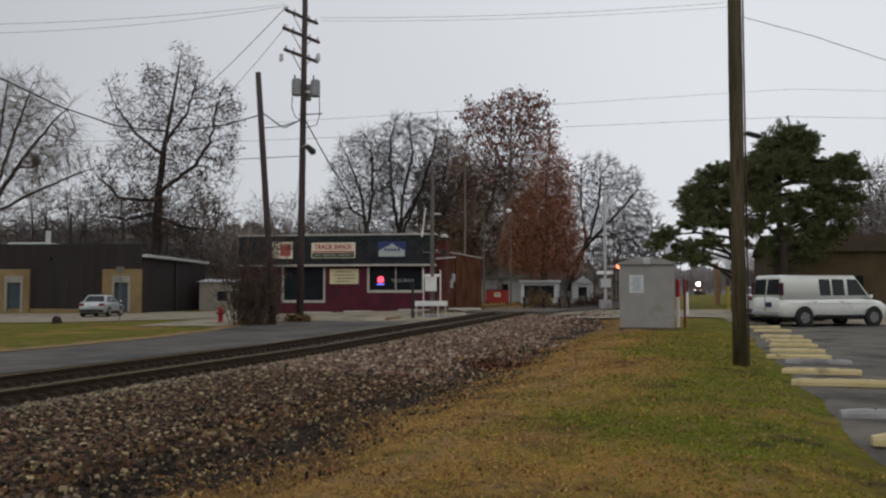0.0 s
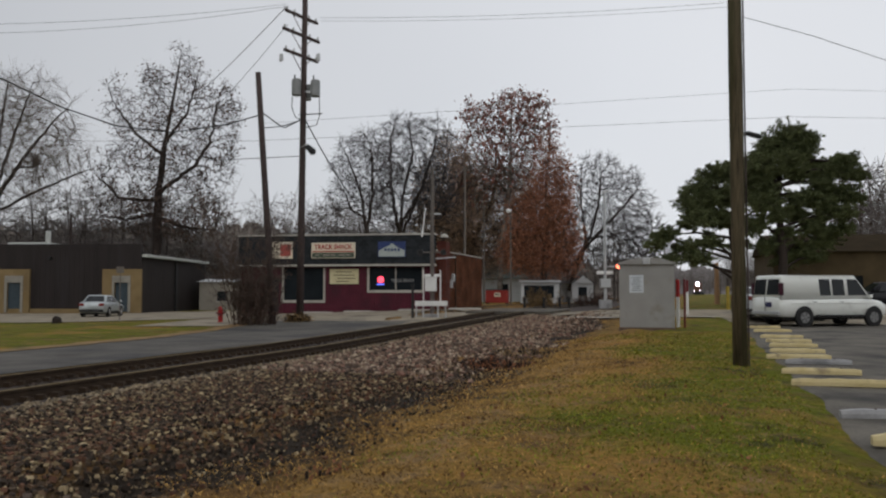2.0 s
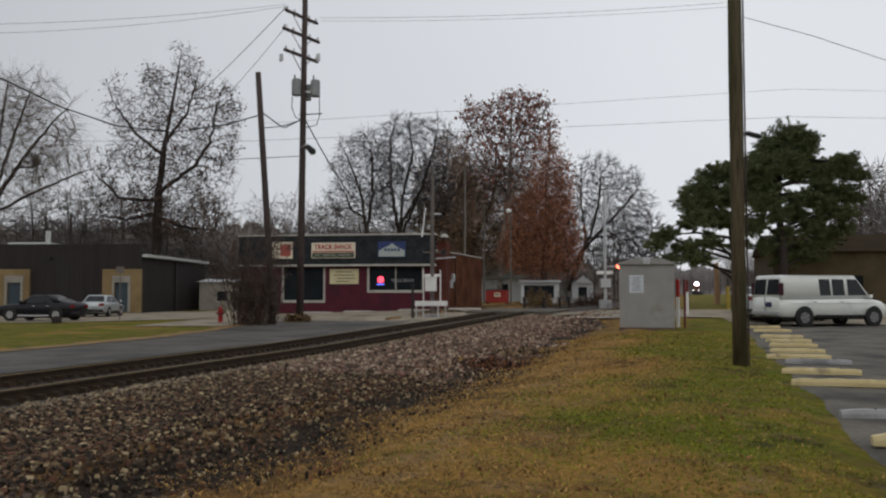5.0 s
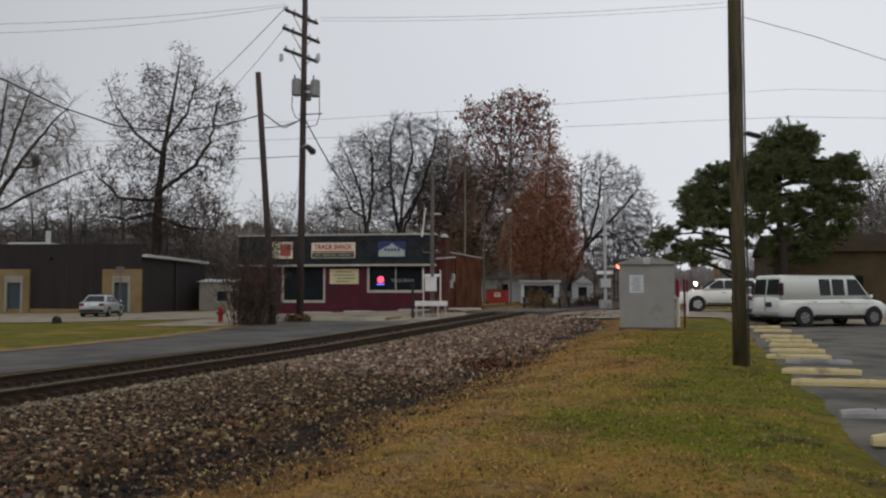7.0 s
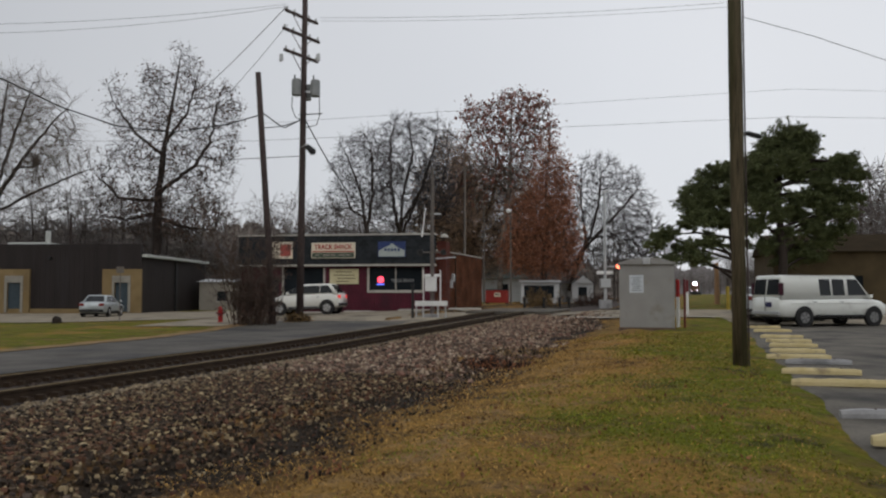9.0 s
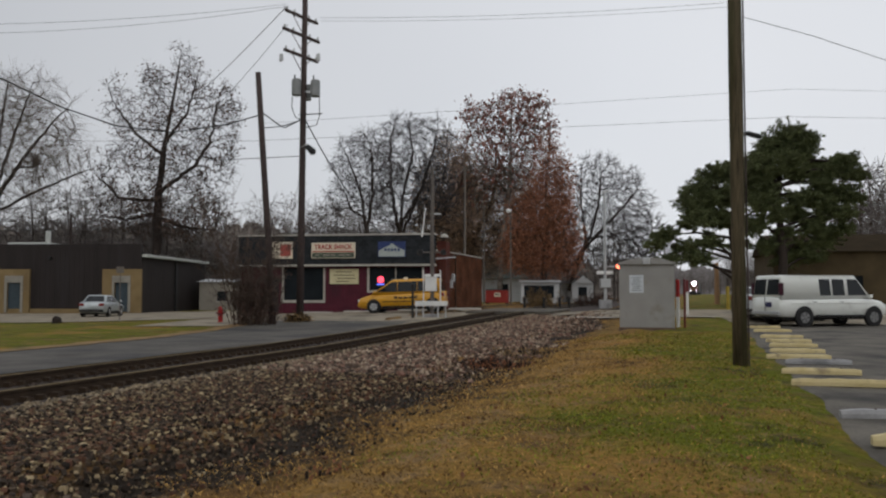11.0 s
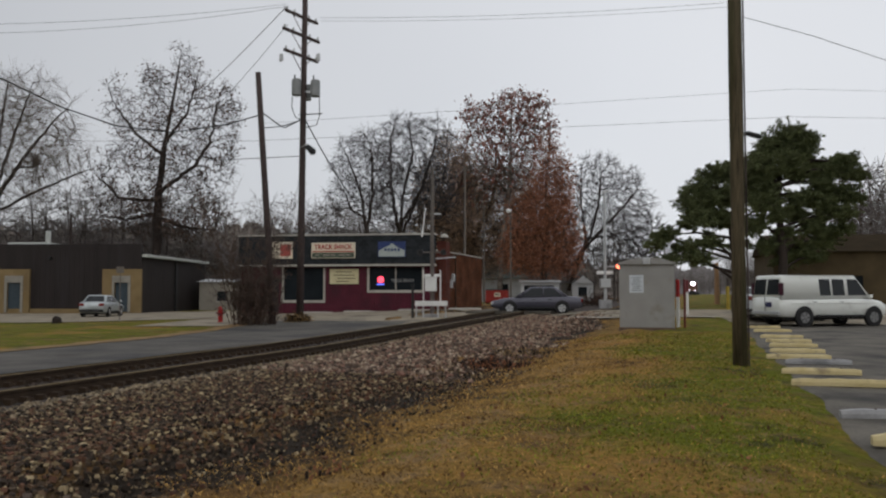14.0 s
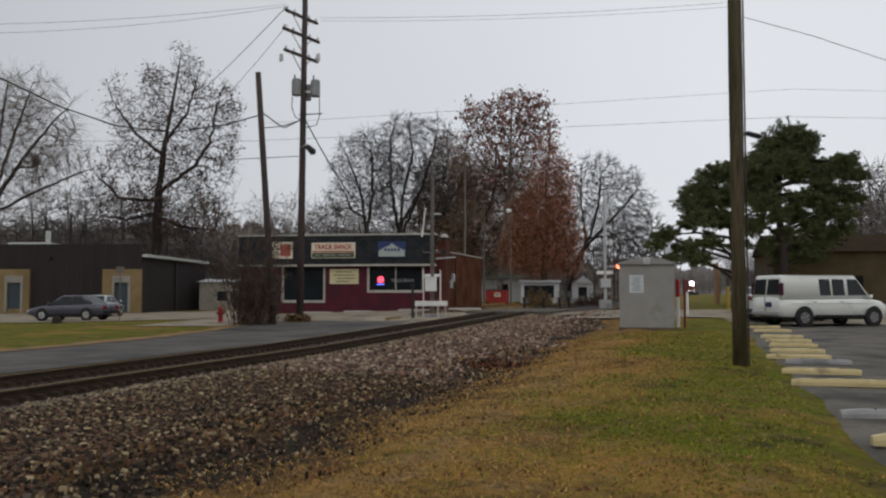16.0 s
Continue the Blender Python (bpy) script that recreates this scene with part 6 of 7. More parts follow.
GREYWOOD = mat("grey_wood", (0.1, 0.085, 0.075), (0.17, 0.15, 0.13), 0.9, 3, stretch=(10, 10, 1))
plain_pole(1.5, 58, 9.8, 0.085, GREYWOOD, "grey wooden pole behind the shop")
plain_pole(6.0, 75, 8.2, 0.075, GREYWOOD, "grey lamp post with a pale head", WHITE)
plain_pole(3.2, 66, 8.0, 0.055, GREYWOOD, "thin grey pole among the trees")
plain_pole(22.6, 70, 3.4, 0.24, mat("tan_post", (0.25, 0.15, 0.08), (0.33, 0.2, 0.11)), "thick tan wooden post beyond the lot")
plain_pole(-39.6, 90, 10.2, 0.16, POLE2, "dark pole behind the brown building")
plain_pole(-41, 86, 7.0, 0.14, POLE2, "dark post behind the brown building")


# ---- hydrant, signpost, stump ----
def hydrant():
    x, y = -10.0, 38.2
    t = thing("fire_hydrant", Matrix.Translation((x, y, land(x, y))), "red fire hydrant at the edge of the grass", "fire hydrant")
    part("barrel", tube([(0, 0, -0.1), (0, 0, 0.04), (0, 0, 0.05), (0, 0, 0.5), (0, 0, 0.52), (0, 0, 0.56)], [0.15, 0.15, 0.10, 0.10, 0.14, 0.14], 14), RED, t)
    part("bonnet", tube([(0, 0, 0.56), (0, 0, 0.64), (0, 0, 0.69), (0, 0, 0.7), (0, 0, 0.74)], [0.125, 0.10, 0.05, 0.03, 0.03], 14), RED, t)
    for sx in (-1, 1):
        part("nozzle", tube([(sx * 0.08, 0, 0.42), (sx * 0.17, 0, 0.42), (sx * 0.19, 0, 0.42)], [0.055, 0.055, 0.03], 10), DULLRED, t)
    part("nozzle", tube([(0, -0.08, 0.36), (0, -0.17, 0.36)], 0.07, 10), DULLRED, t)


hydrant()
sp = thing("signpost", Matrix.Translation((-17.2, 45.2, land(-17.2, 45.2))), "thin grey signpost seen from behind", "signpost")
part("post", tube([(0, 0, -0.2), (0, 0, 2.9)], 0.025, 6), DULLSTEEL, sp)
part("plate", box(-0.2, 0.2, -0.03, -0.015, 2.55, 2.9), DULLSTEEL, sp)
st_ = thing("stump", Matrix.Translation((-19.8, 43.6, land(-19.8, 43.6))), "small dark rusty stump in the grass", "stump")
part("block", tube([(0, 0, -0.1), (0, 0, 0.25), (0.03, 0, 0.36)], [0.26, 0.22, 0.12], 9), TIE, st_)


# ---- dumpster, sheds and houses ----
def dumpster():
    t = thing("dumpster", Matrix.Translation((4.6, 72, land(4.6, 72) + 0.02)) @ pose(0, 0, 0, 0, 0, -8), "red steel dumpster with a pale label", "dumpster")
    part("bin", box(-0.95, 0.95, -0.6, 0.6, 0.1, 1.15, 0.03), mat("faded_bin_red", (0.19, 0.016, 0.014), (0.26, 0.03, 0.022), 0.7, 2), t)
    part("lid", box(-0.98, 0.98, -0.63, 0.63, 1.15, 1.22, 0.02), BLACK, t, "black plastic lid")
    part("sticker", box(-0.2, 0.3, -0.612, -0.601, 0.62, 0.95), SIGNWHITE, t)
    for i in range(3):
        part("bar", box(-0.13 + i * 0.13, -0.04 + i * 0.13, -0.617, -0.613, 0.7, 0.88), BLACK, t)
    for sx in (-1, 1):
        part("skid", box(sx * 0.8 - 0.08, sx * 0.8 + 0.08, -0.55, 0.55, 0, 0.1), BLACK, t)


dumpster()
SIDING = mat("white_siding", (0.4, 0.41, 0.42), (0.5, 0.51, 0.51), 0.8, 1.5, stretch=(0.5, 0.5, 6))
ROOFDARK = mat("dark_roof", (0.045, 0.04, 0.04), (0.08, 0.072, 0.07), 0.9, 2)
ROOFGREEN = mat("green_roof", (0.07, 0.085, 0.075), (0.11, 0.125, 0.11), 0.9, 2)


def house(x, y, turn, w, d, wall_h, roof_h, wall, roof, label, windows=(), name="house", gable_front=False):
    t = thing(name, Matrix.Translation((x, y, land(x, y) - 0.05)) @ pose(0, 0, 0, 0, 0, turn), label, "house")
    part("wall", wall_with_holes(-w / 2, w / 2, 0, wall_h, -d / 2, -d / 2 + 0.2, [(a, b, c, e) for a, b, c, e in windows]), wall, t)
    part("wall", box(-w / 2, w / 2, d / 2 - 0.2, d / 2, 0, wall_h), wall, t)
    for sx in (-1, 1):
        part("wall", box(min(sx * w / 2, sx * (w / 2 - 0.2)), max(sx * w / 2, sx * (w / 2 - 0.2)), -d / 2 + 0.2, d / 2 - 0.2, 0, wall_h), wall, t)
    bm = bmesh.new()
    if gable_front:
        ring = [[bm.verts.new(v) for v in ((-w / 2 - 0.3, yy, wall_h), (0, yy, wall_h + roof_h), (w / 2 + 0.3, yy, wall_h))] for yy in (-d / 2 - 0.2, d / 2 + 0.2)]
    else:
        ring = [[bm.verts.new(v) for v in ((xx, -d / 2 - 0.3, wall_h), (xx, 0, wall_h + roof_h), (xx, d / 2 + 0.3, wall_h))] for xx in (-w / 2 - 0.2, w / 2 + 0.2)]
    bm.faces.new(ring[0])
    bm.faces.new(list(reversed(ring[1])))
    for i in range(3):
        bm.faces.new((ring[0][i], ring[0][(i + 1) % 3], ring[1][(i + 1) % 3], ring[1][i]))
    part("roof", bm, roof, t)
    if gable_front:
        bm = bmesh.new()
        f = [bm.verts.new(v) for v in ((-w / 2, -d / 2 - 0.215, wall_h), (w / 2, -d / 2 - 0.215, wall_h), (0, -d / 2 - 0.215, wall_h + roof_h * 0.93))]
        g = [bm.verts.new(v.co + Vector((0, 0.01, 0))) for v in f]
        bm.faces.new(f)
        bm.faces.new(list(reversed(g)))
        for i in range(3):
            bm.faces.new((f[i], g[i], g[(i + 1) % 3], f[(i + 1) % 3]))
        part("gable", bm, wall, t)
    for a, b, c, e in windows:
        w_ = part("window", box(a, b, -d / 2 + 0.08, -d / 2 + 0.1, c, e), WINDOW, t)
        part("sill", box(a - 0.08, b + 0.08, -d / 2 - 0.05, -d / 2 - 0.002, c - 0.1, c), TRIM, w_)
    return t


house(9.3, 82, -4, 3.6, 4, 2.0, 0.25, SIDING, SIDING, "open white shed with a flat pale roof", ((-1.5, 1.3, 0.5, 1.7),), "shed")
house(6.0, 98, -4, 7.0, 7, 2.6, 2.0, SIDING, ROOFGREEN, "pale house with a grey-green roof", ((-2.5, -1.5, 0.9, 2.0), (0.5, 1.5, 0.9, 2.0)))
house(15.3, 97, 6, 2.4, 5, 2.2, 0.9, SIDING, ROOFDARK, "small white gabled house among the trees", ((-0.5, 0.5, 0.8, 1.8),), gable_front=True)
house(-20.4, 82, -4, 4.6, 5, 2.7, 0.3, mat("grey_siding", (0.22, 0.20, 0.17), (0.33, 0.30, 0.26), 0.85, 1.5), SIDING, "low grey garage with a pale roof edge", ((-0.6, 0.4, 0.9, 1.8),), "garage")
house(-33.5, 120, -10, 9, 8, 5.5, 3.6, mat("brown_siding", (0.09, 0.075, 0.065), (0.14, 0.12, 0.1), 0.9, 1.5), ROOFDARK, "brown two-storey house behind the trees", ((-3, -2, 3.4, 4.6), (1, 2, 3.4, 4.6)), gable_front=True)
house(30.8, 64, -12, 12.5, 9, 3.9, 1.5, mat("brown_boards", (0.06, 0.043, 0.022), (0.10, 0.072, 0.038), 0.9, 1.2), mat("brown_roof", (0.026, 0.019, 0.011), (0.042, 0.031, 0.018), 1.0, 1.0, spec=0.05), "dark brown low building beyond the lot", ((-4.5, -3.3, 1.0, 2.2), (-1.5, -0.3, 1.0, 2.2), (2.0, 3.2, 1.0, 2.2)))


# ---- train far down the line ----
def locomotive():
    t = thing("locomotive", Matrix(), "dark locomotive with a bright headlight far down the line", "train")
    dark, nose = mat("engine_dark", (0.03, 0.03, 0.035), (0.05, 0.05, 0.055), 0.5), mat("engine_orange", (0.10, 0.05, 0.03), (0.14, 0.07, 0.04), 0.5)
    part("frame", box(-1.5, 1.5, 0, 20, 0.9, 1.5, 0.05), dark, t)
    part("nose", box(-1.0, 1.0, 0.4, 3.0, 1.5, 3.3, 0.12), nose, t, "low orange-brown nose")
    cab = part("cab", box(-1.5, 1.5, 3.0, 5.4, 1.5, 4.5, 0.12), nose, t)
    for x0, x1 in ((-1.2, -0.2), (0.2, 1.2)):
        part("cab_window", box(x0, x1, 2.97, 3.02, 3.45, 4.0), GLASS, cab)
    part("hood", box(-0.95, 0.95, 5.4, 19.4, 1.5, 4.3, 0.1), dark, t)
    for y in (3.6, 15.8):
        part("bogie", box(-1.2, 1.2, y - 1.6, y + 1.6, 0.1, 0.9, 0.05), BLACK, t)
        for dy in (-1.1, 1.1):
            for sx in (-0.75, 0.75):
                w = part("wheel", disc_wheel(0.5, 0.13, 18), RAIL, t)
                w.matrix_basis = Matrix.Translation((sx, y + dy, 0.5)) @ pose(0, 0, 0, 0, 0, 90)
    part("pilot", box(-1.4, 1.4, -0.1, 0.3, 0.25, 1.1, 0.05), BLACK, t)
    # headlight disc oversized, so that its shape includes the glare
    part("headlight", tube([(0, 2.9, 4.3), (0, 2.6, 4.3)], [0.66, 0.62], 20), mat("headlight", (0.9, 0.85, 0.95), emit=(1.0, 0.84, 1.0), power=20.0), t, "bright white headlight")
    for sx in (-1.0, 1.0):
        part("ditch_light", tube([(sx, 0.38, 1.75), (sx, 0.25, 1.75)], 0.14, 12), mat("ditch_light", (0.9, 0.85, 0.95), emit=(1.0, 0.9, 1.0), power=5.0), t)
    return t


engine = locomotive()


# ---- crushed stone on the shoulder ----
CUBE = np.array([(x, y, z) for z in (-1, 1) for y in (-1, 1) for x in (-1, 1)], float)
CUBE_F = np.array(((0, 2, 3, 1), (4, 5, 7, 6), (0, 1, 5, 4), (2, 6, 7, 3), (0, 4, 6, 2), (1, 3, 7, 5)))


def bed_z(s, a):
    x, y = on_track(s, a)
    base, r = land(x, y), rail_z(a)
    prof = ((-1.75, r - 0.20), (-1.4, r - 0.17), (1.4, r - 0.17), (1.75, r - 0.20), (2.6, r - 0.31), (3.4, r - 0.40), (4.5, base - 0.03))
    return x, y, max(base + 0.015, interp(s, prof))


def stones(count, s0, s1, a0, a1, r0, r1, rng, name, label, material=STONE, sink=0.0, toe=4.9):
    ss = s0 + (s1 - s0) * rng.random(count)
    aa = a0 + (a1 - a0) * rng.random(count)
    toe = toe + np.array([0.7 * noise.noise(Vector((a_ * 0.45, 5.5, 0))) + 0.3 * noise.noise(Vector((a_ * 1.7, 1.5, 0))) for a_ in aa])
    keep = (ss < toe - 1.7) | (rng.random(count) < np.clip((toe - ss) / 1.7, 0, 1) ** 1.5)
    ss, aa = ss[keep], aa[keep]
    n = len(ss)
    size = r0 + (r1 - r0) * rng.random(n) ** 1.6
    pts = CUBE[None] * (0.55 + 0.65 * rng.random((n, 8, 3))) * size[:, None, None] * (0.65 + 0.6 * rng.random((n, 1, 3)))
    ang = rng.random((n, 3)) * 6.28
    cx, sx, cz, sz = np.cos(ang[:, 0]), np.sin(ang[:, 0]), np.cos(ang[:, 2]), np.sin(ang[:, 2])
    y1 = pts[:, :, 1] * cx[:, None] - pts[:, :, 2] * sx[:, None]
    z1 = pts[:, :, 1] * sx[:, None] + pts[:, :, 2] * cx[:, None]
    x2 = pts[:, :, 0] * cz[:, None] - y1 * sz[:, None]
    y2 = pts[:, :, 0] * sz[:, None] + y1 * cz[:, None]
    ctr = np.array([bed_z(s, a) for s, a in zip(ss, aa)])
    verts = np.stack((x2 + ctr[:, 0, None], y2 + ctr[:, 1, None], z1 + ctr[:, 2, None] + size[:, None] * 0.35 - sink), -1).reshape(-1, 3)
    faces = (CUBE_F[None] + 8 * np.arange(n)[:, None, None]).reshape(-1, 4)
    me = bpy.data.meshes.new("mesh")
    me.from_pydata(verts.tolist(), [], faces.tolist())
    me.materials.append(material)
    tagged(new(name, me), label, "gravel", kind="stuff")


rng = np.random.default_rng(4)
stones(49000, 1.35, 5.7, 0.5, 16, 0.0105, 0.0265, rng, "crushed_stone", "loose crushed grey and reddish ballast stones", toe=5.2)
stones(20000, 1.35, 6.2, 16, 44.6, 0.02, 0.045, rng, "crushed_stone", "paler pinkish ballast stones near the crossing", STONE_F, toe=5.5)
stones(9000, 4.2, 6.0, 1.5, 24, 0.006, 0.017, rng, "crushed_stone", "small dark gravel in the soil of the ditch", STONE, toe=6.6)
stones(6000, -1.9, 1.4, -8, 45, 0.025, 0.045, rng, "crushed_stone", "crushed stone between the ties, coloured dark for the rails' shade", STONE_D, 0.03)
stones(8000, 1.02, 1.8, -4, 45, 0.013, 0.028, rng, "crushed_stone", "fine stone along the ballast crest, coloured pale for its sky-lit top", STONE_L)


def loose_stones():
    """The nearest stones of the shoulder, each by itself."""
    bed = bpy.data.objects["ballast_bed"]
    rnd = random.Random(8)
    shapes = []
    for k in range(8):
        bm = bmesh.new()
        vs = [bm.verts.new(Vector(c) * rnd.uniform(0.6, 1.2)) for c in CUBE]
        for f in CUBE_F:
            bm.faces.new([vs[i] for i in f])
        shapes.append(mesh_of(bm, STONE_P))
    for i in range(280):
        s, a = rnd.uniform(3.0, 4.6), rnd.uniform(2.5, 7.5)
        x, y, z = bed_z(s, a)
        r_ = rnd.uniform(0.016, 0.038)
        ob = new("stone", shapes[i % 8])
        ob.parent = bed
        ob.matrix_basis = Matrix.Translation((x, y, z + r_ * 0.45)) @ pose(0, 0, 0, rnd.uniform(0, 360), 0, rnd.uniform(0, 360)) @ Matrix.Diagonal((r_, r_ * 0.8, r_ * 0.7, 1))


loose_stones()


# ---- far treeline on the horizon ----
def far_treeline():
    verts, faces = [], []
    n = 900
    for i in range(n):
        x = -520 + 1040 * i / (n - 1)
        h = 20 + 7 * noise.noise(Vector((x * 0.02, 1, 0))) + 6 * noise.noise(Vector((x * 0.11, 5, 0))) + 4.5 * noise.noise(Vector((x * 0.6, 9, 0)))
        verts += [(x, 620, -4), (x, 622, max(6, h)), (x, 626, -4)]
    for i in range(n - 1):
        k = i * 3
        faces += [(k, k + 3, k + 4, k + 1), (k + 1, k + 4, k + 5, k + 2)]
    # pale grey base colour takes the place of mist before the ridge
    tagged(new("backdrop", data_mesh(verts, faces, mat("hazed_far_woods", (0.16, 0.15, 0.155), (0.27, 0.255, 0.26), 1.0, 0.12, fine=0.9))), "woods on the horizon, mist painted in as pale grey", "woods", kind="structure")


far_treeline()


def thicket_band():
    """Tangled undergrowth far behind the houses, with a ragged top."""
    verts, faces = [], []
    n = 700
    for i in range(n):
        x = -95 + 133 * i / (n - 1)
        h = 7.2 + 7 * (1 - smooth01(-35, -12, x)) + 2.2 * noise.noise(Vector((x * 0.09, 3, 0))) + 1.6 * noise.noise(Vector((x * 0.5, 7, 0))) + 2.6 * abs(noise.noise(Vector((x * 2.3, 2, 0))))
        y = 172 + 3 * noise.noise(Vector((x * 0.3, 6, 0)))
        verts += [(x, y, -2), (x, y + 0.6, h), (x, y + 2, -2)]
    for i in range(n - 1):
        k = i * 3
        faces += [(k, k + 3, k + 4, k + 1), (k + 1, k + 4, k + 5, k + 2)]
    # the brown-grey is lifted to carry the haze over this distance
    tagged(new("backdrop", data_mesh(verts, faces, mat("thicket", (0.14, 0.123, 0.113), (0.31, 0.275, 0.255), 1.0, 0.5, fine=2.5, stretch=(1.6, 1, 0.5)))), "brown-grey tangled woods beyond the houses, paled for haze", "woods", kind="structure")


thicket_band()


# ---- unseen dark wall behind the camera, added to darken reflections and facing sides ----
def rear_screen():
    rnd = random.Random(9)
    bm = bmesh.new()
    pts = [(-130, 60), (-120, 0), (-95, -45), (-40, -60), (20, -60), (70, -50), (110, -10), (120, 50)]
    line = []
    for (xa, ya), (xb, yb) in zip(pts, pts[1:]):
        for k in range(10):
            line.append((xa + (xb - xa) * k / 10 + rnd.uniform(-1, 1), ya + (yb - ya) * k / 10 + rnd.uniform(-1, 1)))
    low = [bm.verts.new((x, y, -1)) for x, y in line]
    high = [bm.verts.new((x, y, rnd.uniform(10, 17))) for x, y in line]
    back = [bm.verts.new((x * 1.06, y * 1.06 - 2, -1)) for x, y in line]
    for i in range(len(line) - 1):
        bm.faces.new((low[i], low[i + 1], high[i + 1], high[i]))
        bm.faces.new((high[i], high[i + 1], back[i + 1], back[i]))
    tagged(new("backdrop", mesh_of(bm, mat("rear_screen_dark", (0.04, 0.034, 0.026), (0.075, 0.062, 0.048), 0.95, 0.3, bump=0.6))), "unseen dark wall behind the camera, added to darken reflections", "woods", kind="structure")


rear_screen()


# ---- grass blades and fallen leaves ----
HEIGHTS = np.array([[land(x, y) for x in gx] for y in gy])


def ground_at(xs, ys):
    """Height of the ground sheet itself at many places."""
    ix = np.clip(np.searchsorted(gx, xs) - 1, 0, len(gx) - 2)
    iy = np.clip(np.searchsorted(gy, ys) - 1, 0, len(gy) - 2)
    ax, ay = np.array(gx), np.array(gy)
    fx, fy = (xs - ax[ix]) / (ax[ix + 1] - ax[ix]), (ys - ay[iy]) / (ay[iy + 1] - ay[iy])
    low = HEIGHTS[iy, ix] * (1 - fx) + HEIGHTS[iy, ix + 1] * fx
    high = HEIGHTS[iy + 1, ix] * (1 - fx) + HEIGHTS[iy + 1, ix + 1] * fx
    return low * (1 - fy) + high * fy


def blades(count, x0, x1, y0, y1, h0, h1, material, rng, name, label, where, lean=0.9):
    """Single grass blades, thinner sown with distance; where: the chance of one at a place."""
    ys = y0 + (y1 - y0) * rng.random(count) ** 2.0
    xs = x0 + (x1 - x0) * rng.random(count)
    keep = np.array([c < where(x, y) for x, y, c in zip(xs.tolist(), ys.tolist(), rng.random(count).tolist())])
    xs, ys = xs[keep], ys[keep]
    n = len(xs)
    zs = ground_at(xs, ys) - 0.004
    turn, h = rng.random(n) * 6.28, h0 + (h1 - h0) * rng.random(n) ** 1.5
    w = 0.003 + 0.0007 * ys
    sx, sy = np.cos(turn) * w, np.sin(turn) * w
    verts = np.stack((np.stack((xs - sx, ys - sy, zs), -1), np.stack((xs + sx, ys + sy, zs), -1), np.stack((xs + rng.normal(size=n) * h * lean, ys + rng.normal(size=n) * h * lean, zs + h), -1)), 1).reshape(-1, 3)
    me = bpy.data.meshes.new("mesh")
    me.from_pydata(verts.tolist(), [], np.arange(n * 3).reshape(-1, 3).tolist())
    me.materials.append(material)
    tagged(new(name, me), label, "grass", kind="stuff")


def rail_gap(x, y):
    return (x + 9.073) * 0.9613 - (y - 0.207) * 0.2756


def patch(x, y, k=0.35):
    return noise.noise(Vector((x * k, y * k, 3.7)))


GREENBLADE = mat("green_blade", (0.13, 0.143, 0.009), (0.21, 0.218, 0.018), 0.8, 0.5, isl=0.45)
STRAWBLADE = mat("straw_blade", (0.30, 0.172, 0.044), (0.47, 0.28, 0.083), 0.85, 0.5, isl=0.45)
# dead grass whose dark colour also paints the shaded gaps between tufts
DEADSHADE = mat("dead_shade_blade", (0.085, 0.05, 0.02), (0.16, 0.095, 0.036), 0.9, 0.5, isl=0.5)


def lawn(x, y):
    return rail_gap(x, y) > 4.9 + 0.7 * patch(x, y, 0.8) and x < 4.85 + 0.31 * (y - 12) + patch(x, y, 1.5) * 0.4


def greenness(x, y):
    """1 on the green lawn, 0 in the dry strip along the rails."""
    return smooth01(-0.3, 0.3, 0.75 * patch(x, y) + 0.45 * patch(x, y, 1.3) + 0.33 * (rail_gap(x, y) - 7.6))


blades(230000, -6, 12, 2.6, 27, 0.012, 0.036, GREENBLADE, rng, "grass_blades", "short green winter grass", lambda x, y: 0.95 * greenness(x, y) if lawn(x, y) else 0)
blades(200000, -6, 12, 2.6, 27, 0.010, 0.034, STRAWBLADE, rng, "grass_blades", "dry straw-coloured grass", lambda x, y: 1 - 0.75 * greenness(x, y) if lawn(x, y) else 0, 1.3)
blades(150000, -6, 12, 2.6, 27, 0.010, 0.036, DEADSHADE, rng, "grass_blades", "brown dead grass, its dark blades also standing for shaded gaps", lambda x, y: smooth01(-0.25, 0.25, noise.noise(Vector((x * 1.6, y * 1.0, 9.3))) - 0.13 * abs(rail_gap(x, y) - 5.6) + 0.12) if lawn(x, y) else 0)
FALLEN = leaf_mat("fallen_leaf", (0.12, 0.045, 0.02), (0.2, 0.09, 0.04))
pts = []
while len(pts) < 420:
    y = 3 + 22 * rng.random() ** 1.5
    x = -7 + 15 * rng.random()
    s = rail_gap(x, y)
    if 2.5 < s < 11 and x < 4.5 + 0.31 * (y - 12):
        pts.append(Vector((x, y, max(land(x, y), bed_z(s, 0)[2] - 9 if s > 5 else land(x, y)) + (0.03 if s > 5 else 0.07))))
tagged(new("fallen_leaves", leaves_mesh(pts, 0.024, FALLEN, 12, spread=0.01)), "scattered rust-brown fallen leaves", "leaves", kind="stuff")


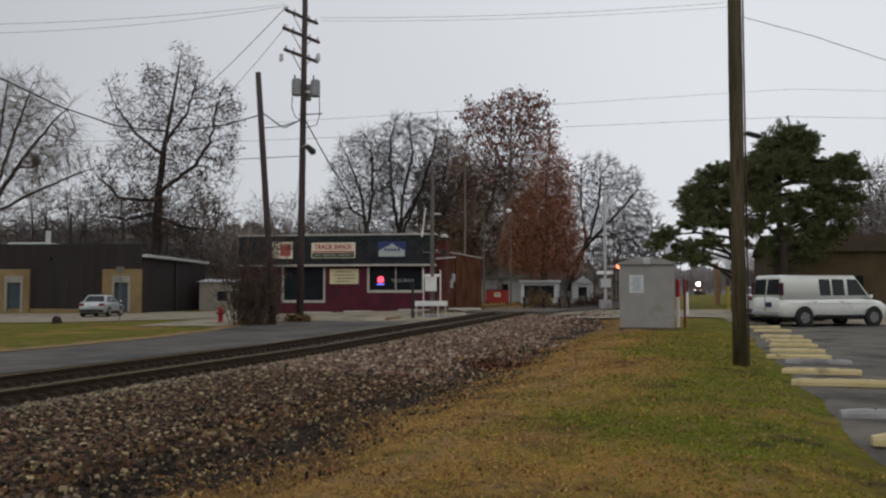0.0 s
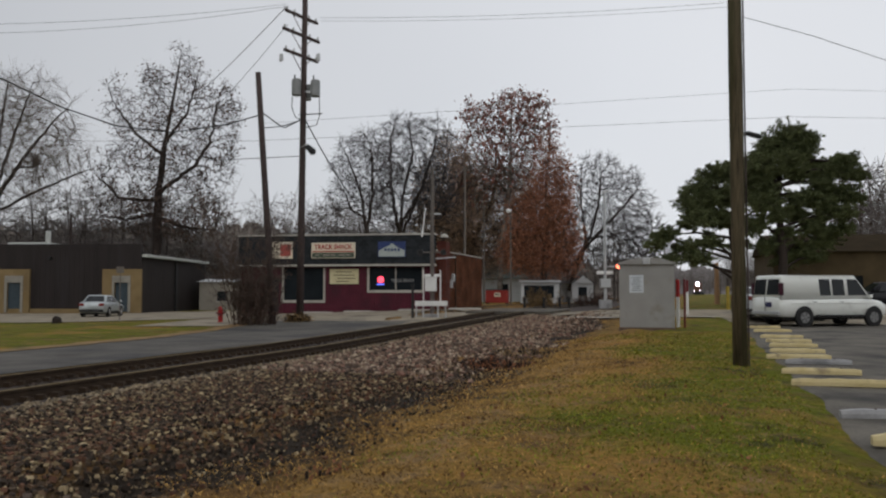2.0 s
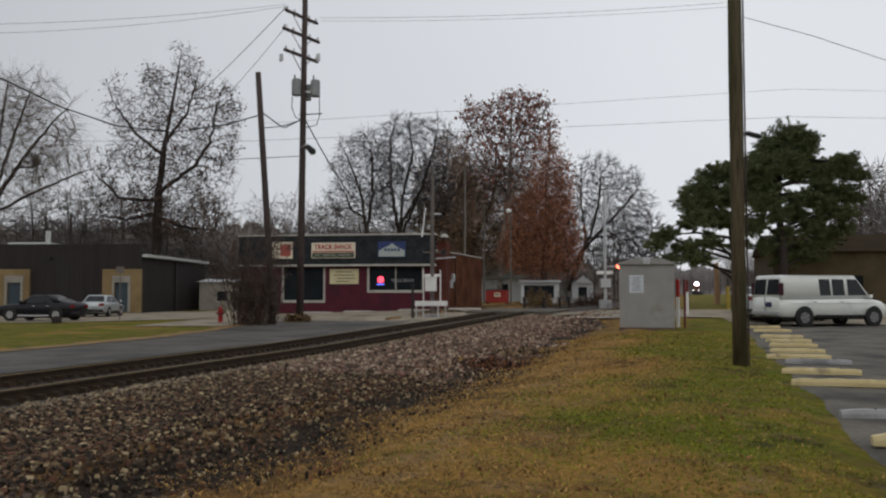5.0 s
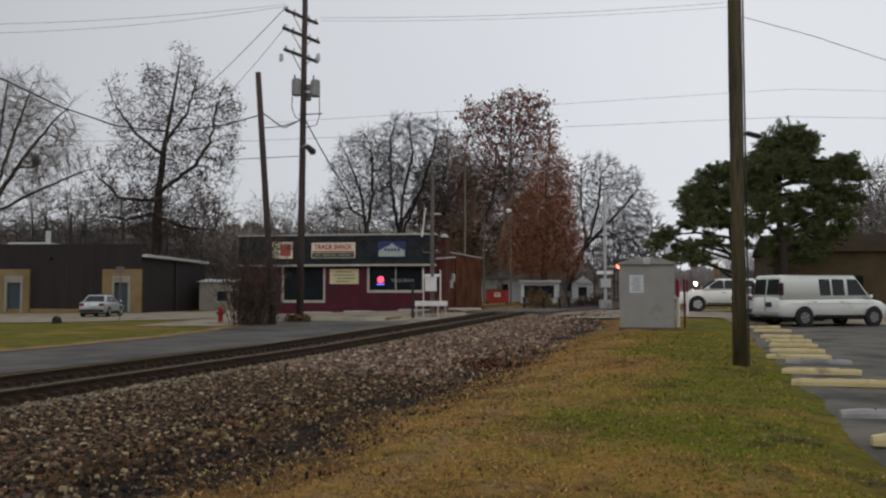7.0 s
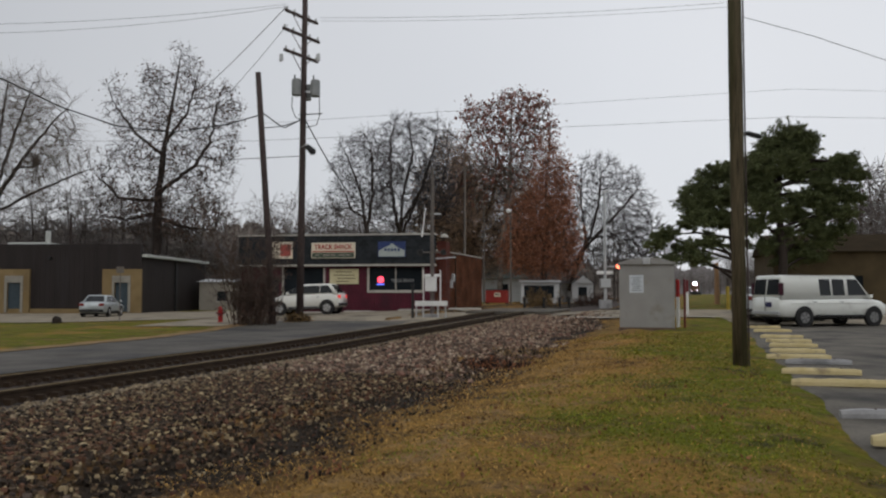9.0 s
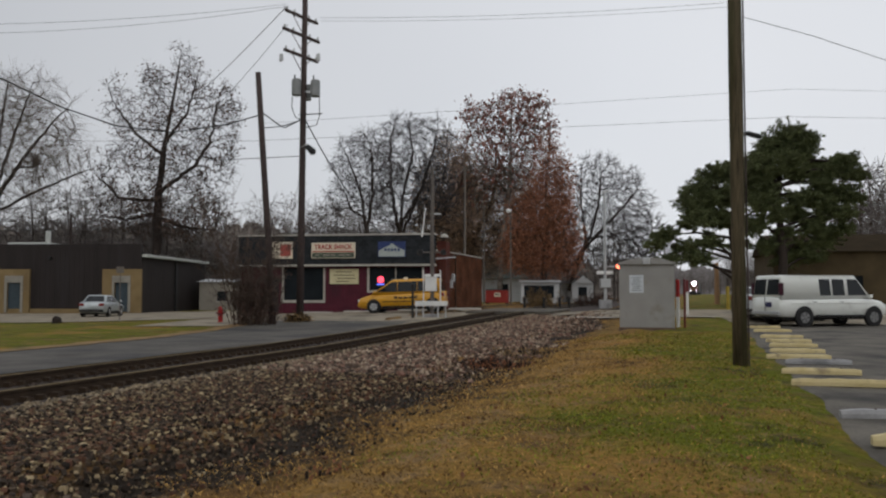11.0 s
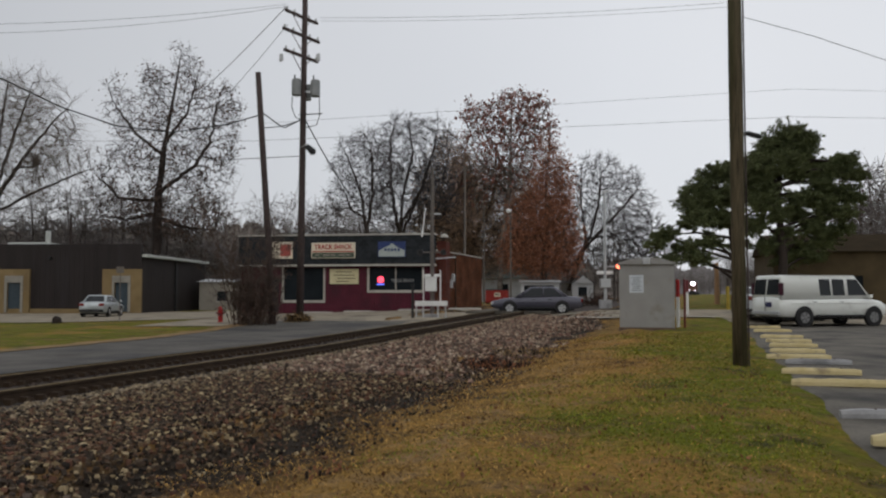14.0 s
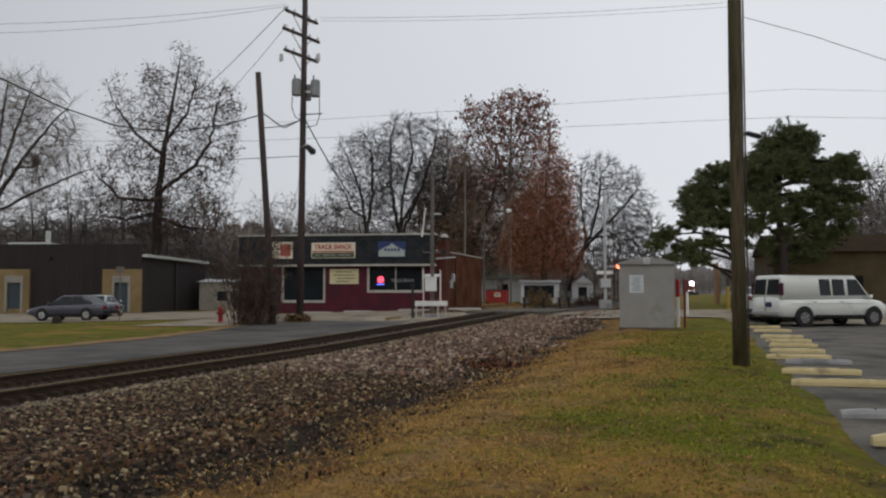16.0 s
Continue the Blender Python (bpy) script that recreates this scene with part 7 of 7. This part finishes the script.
# ---- what moves ----
def drive(car, wheels, wb, rw, table):
    """Drive along the street by (seconds, metres of the front axle from the crossing)."""
    ts, us = zip(*table)
    def front(t):
        if t <= ts[0]:
            return us[0] + (t - ts[0]) * (us[1] - us[0]) / (ts[1] - ts[0])
        if t >= ts[-1]:
            return us[-1] + (t - ts[-1]) * (us[-1] - us[-2]) / (ts[-1] - ts[-2])
        return float(np.interp(t, ts, us))
    rows = []
    for i in range(161):
        t = i / 10
        u = front(t)
        p, q = on_street(u, 0.8), on_street(u + wb, 0.8)
        zp, zq = land(*p) + 0.035, land(*q) + 0.035
        tilt = math.degrees(math.atan2(zp - zq, wb))
        mid = ((p[0] + q[0]) / 2, (p[1] + q[1]) / 2, (zp + zq) / 2)
        rows.append((t, Matrix.Translation(mid) @ pose(0, 0, 0, 0, 0, 180 - STREET) @ pose(0, 0, 0, 0, -tilt, 0)))
    walk(car, rows)
    for w in wheels:
        at = w.matrix_basis.translation.copy()
        walk(w, [(i / 30, Matrix.Translation(at) @ Matrix.Rotation(-front(i / 30) / rw, 4, "Y")) for i in range(481)])


def motions():
    drive(coupe, coupe_w, 2.82, 0.355, ((2.0, 17.6), (2.5, 9.95), (3.0, 1.85), (3.5, -4.9), (4.0, -12.45)))
    drive(suv, suv_w, 2.63, 0.345, ((6.5, 16.1), (7.0, 10.0), (8.0, -1.12), (9.0, -11.7)))
    drive(taxi, taxi_w, 3.14, 0.33, ((11.0, -6.5), (11.5, -13.5), (12.0, -20.3), (12.5, -25.95), (12.9, -31.6), (13.0, -33.2)))
    drive(sedan, sedan_w, 2.68, 0.31, ((13.4, 7.95), (14.0, 0.64), (15.5, -18.75), (16.0, -25.6)))
    # the train creeps nearer
    rows = []
    for i in range(17):
        a = 352 - 1.6 * i
        x, y = on_track(0, a)
        x2, y2 = on_track(0, a + 15)
        rows.append((float(i), Matrix.Translation((x, y, rail_z(a))) @ Matrix.Rotation(math.atan2(y2 - y, x2 - x) - math.pi / 2, 4, "Z")))
    walk(engine, rows)


motions()
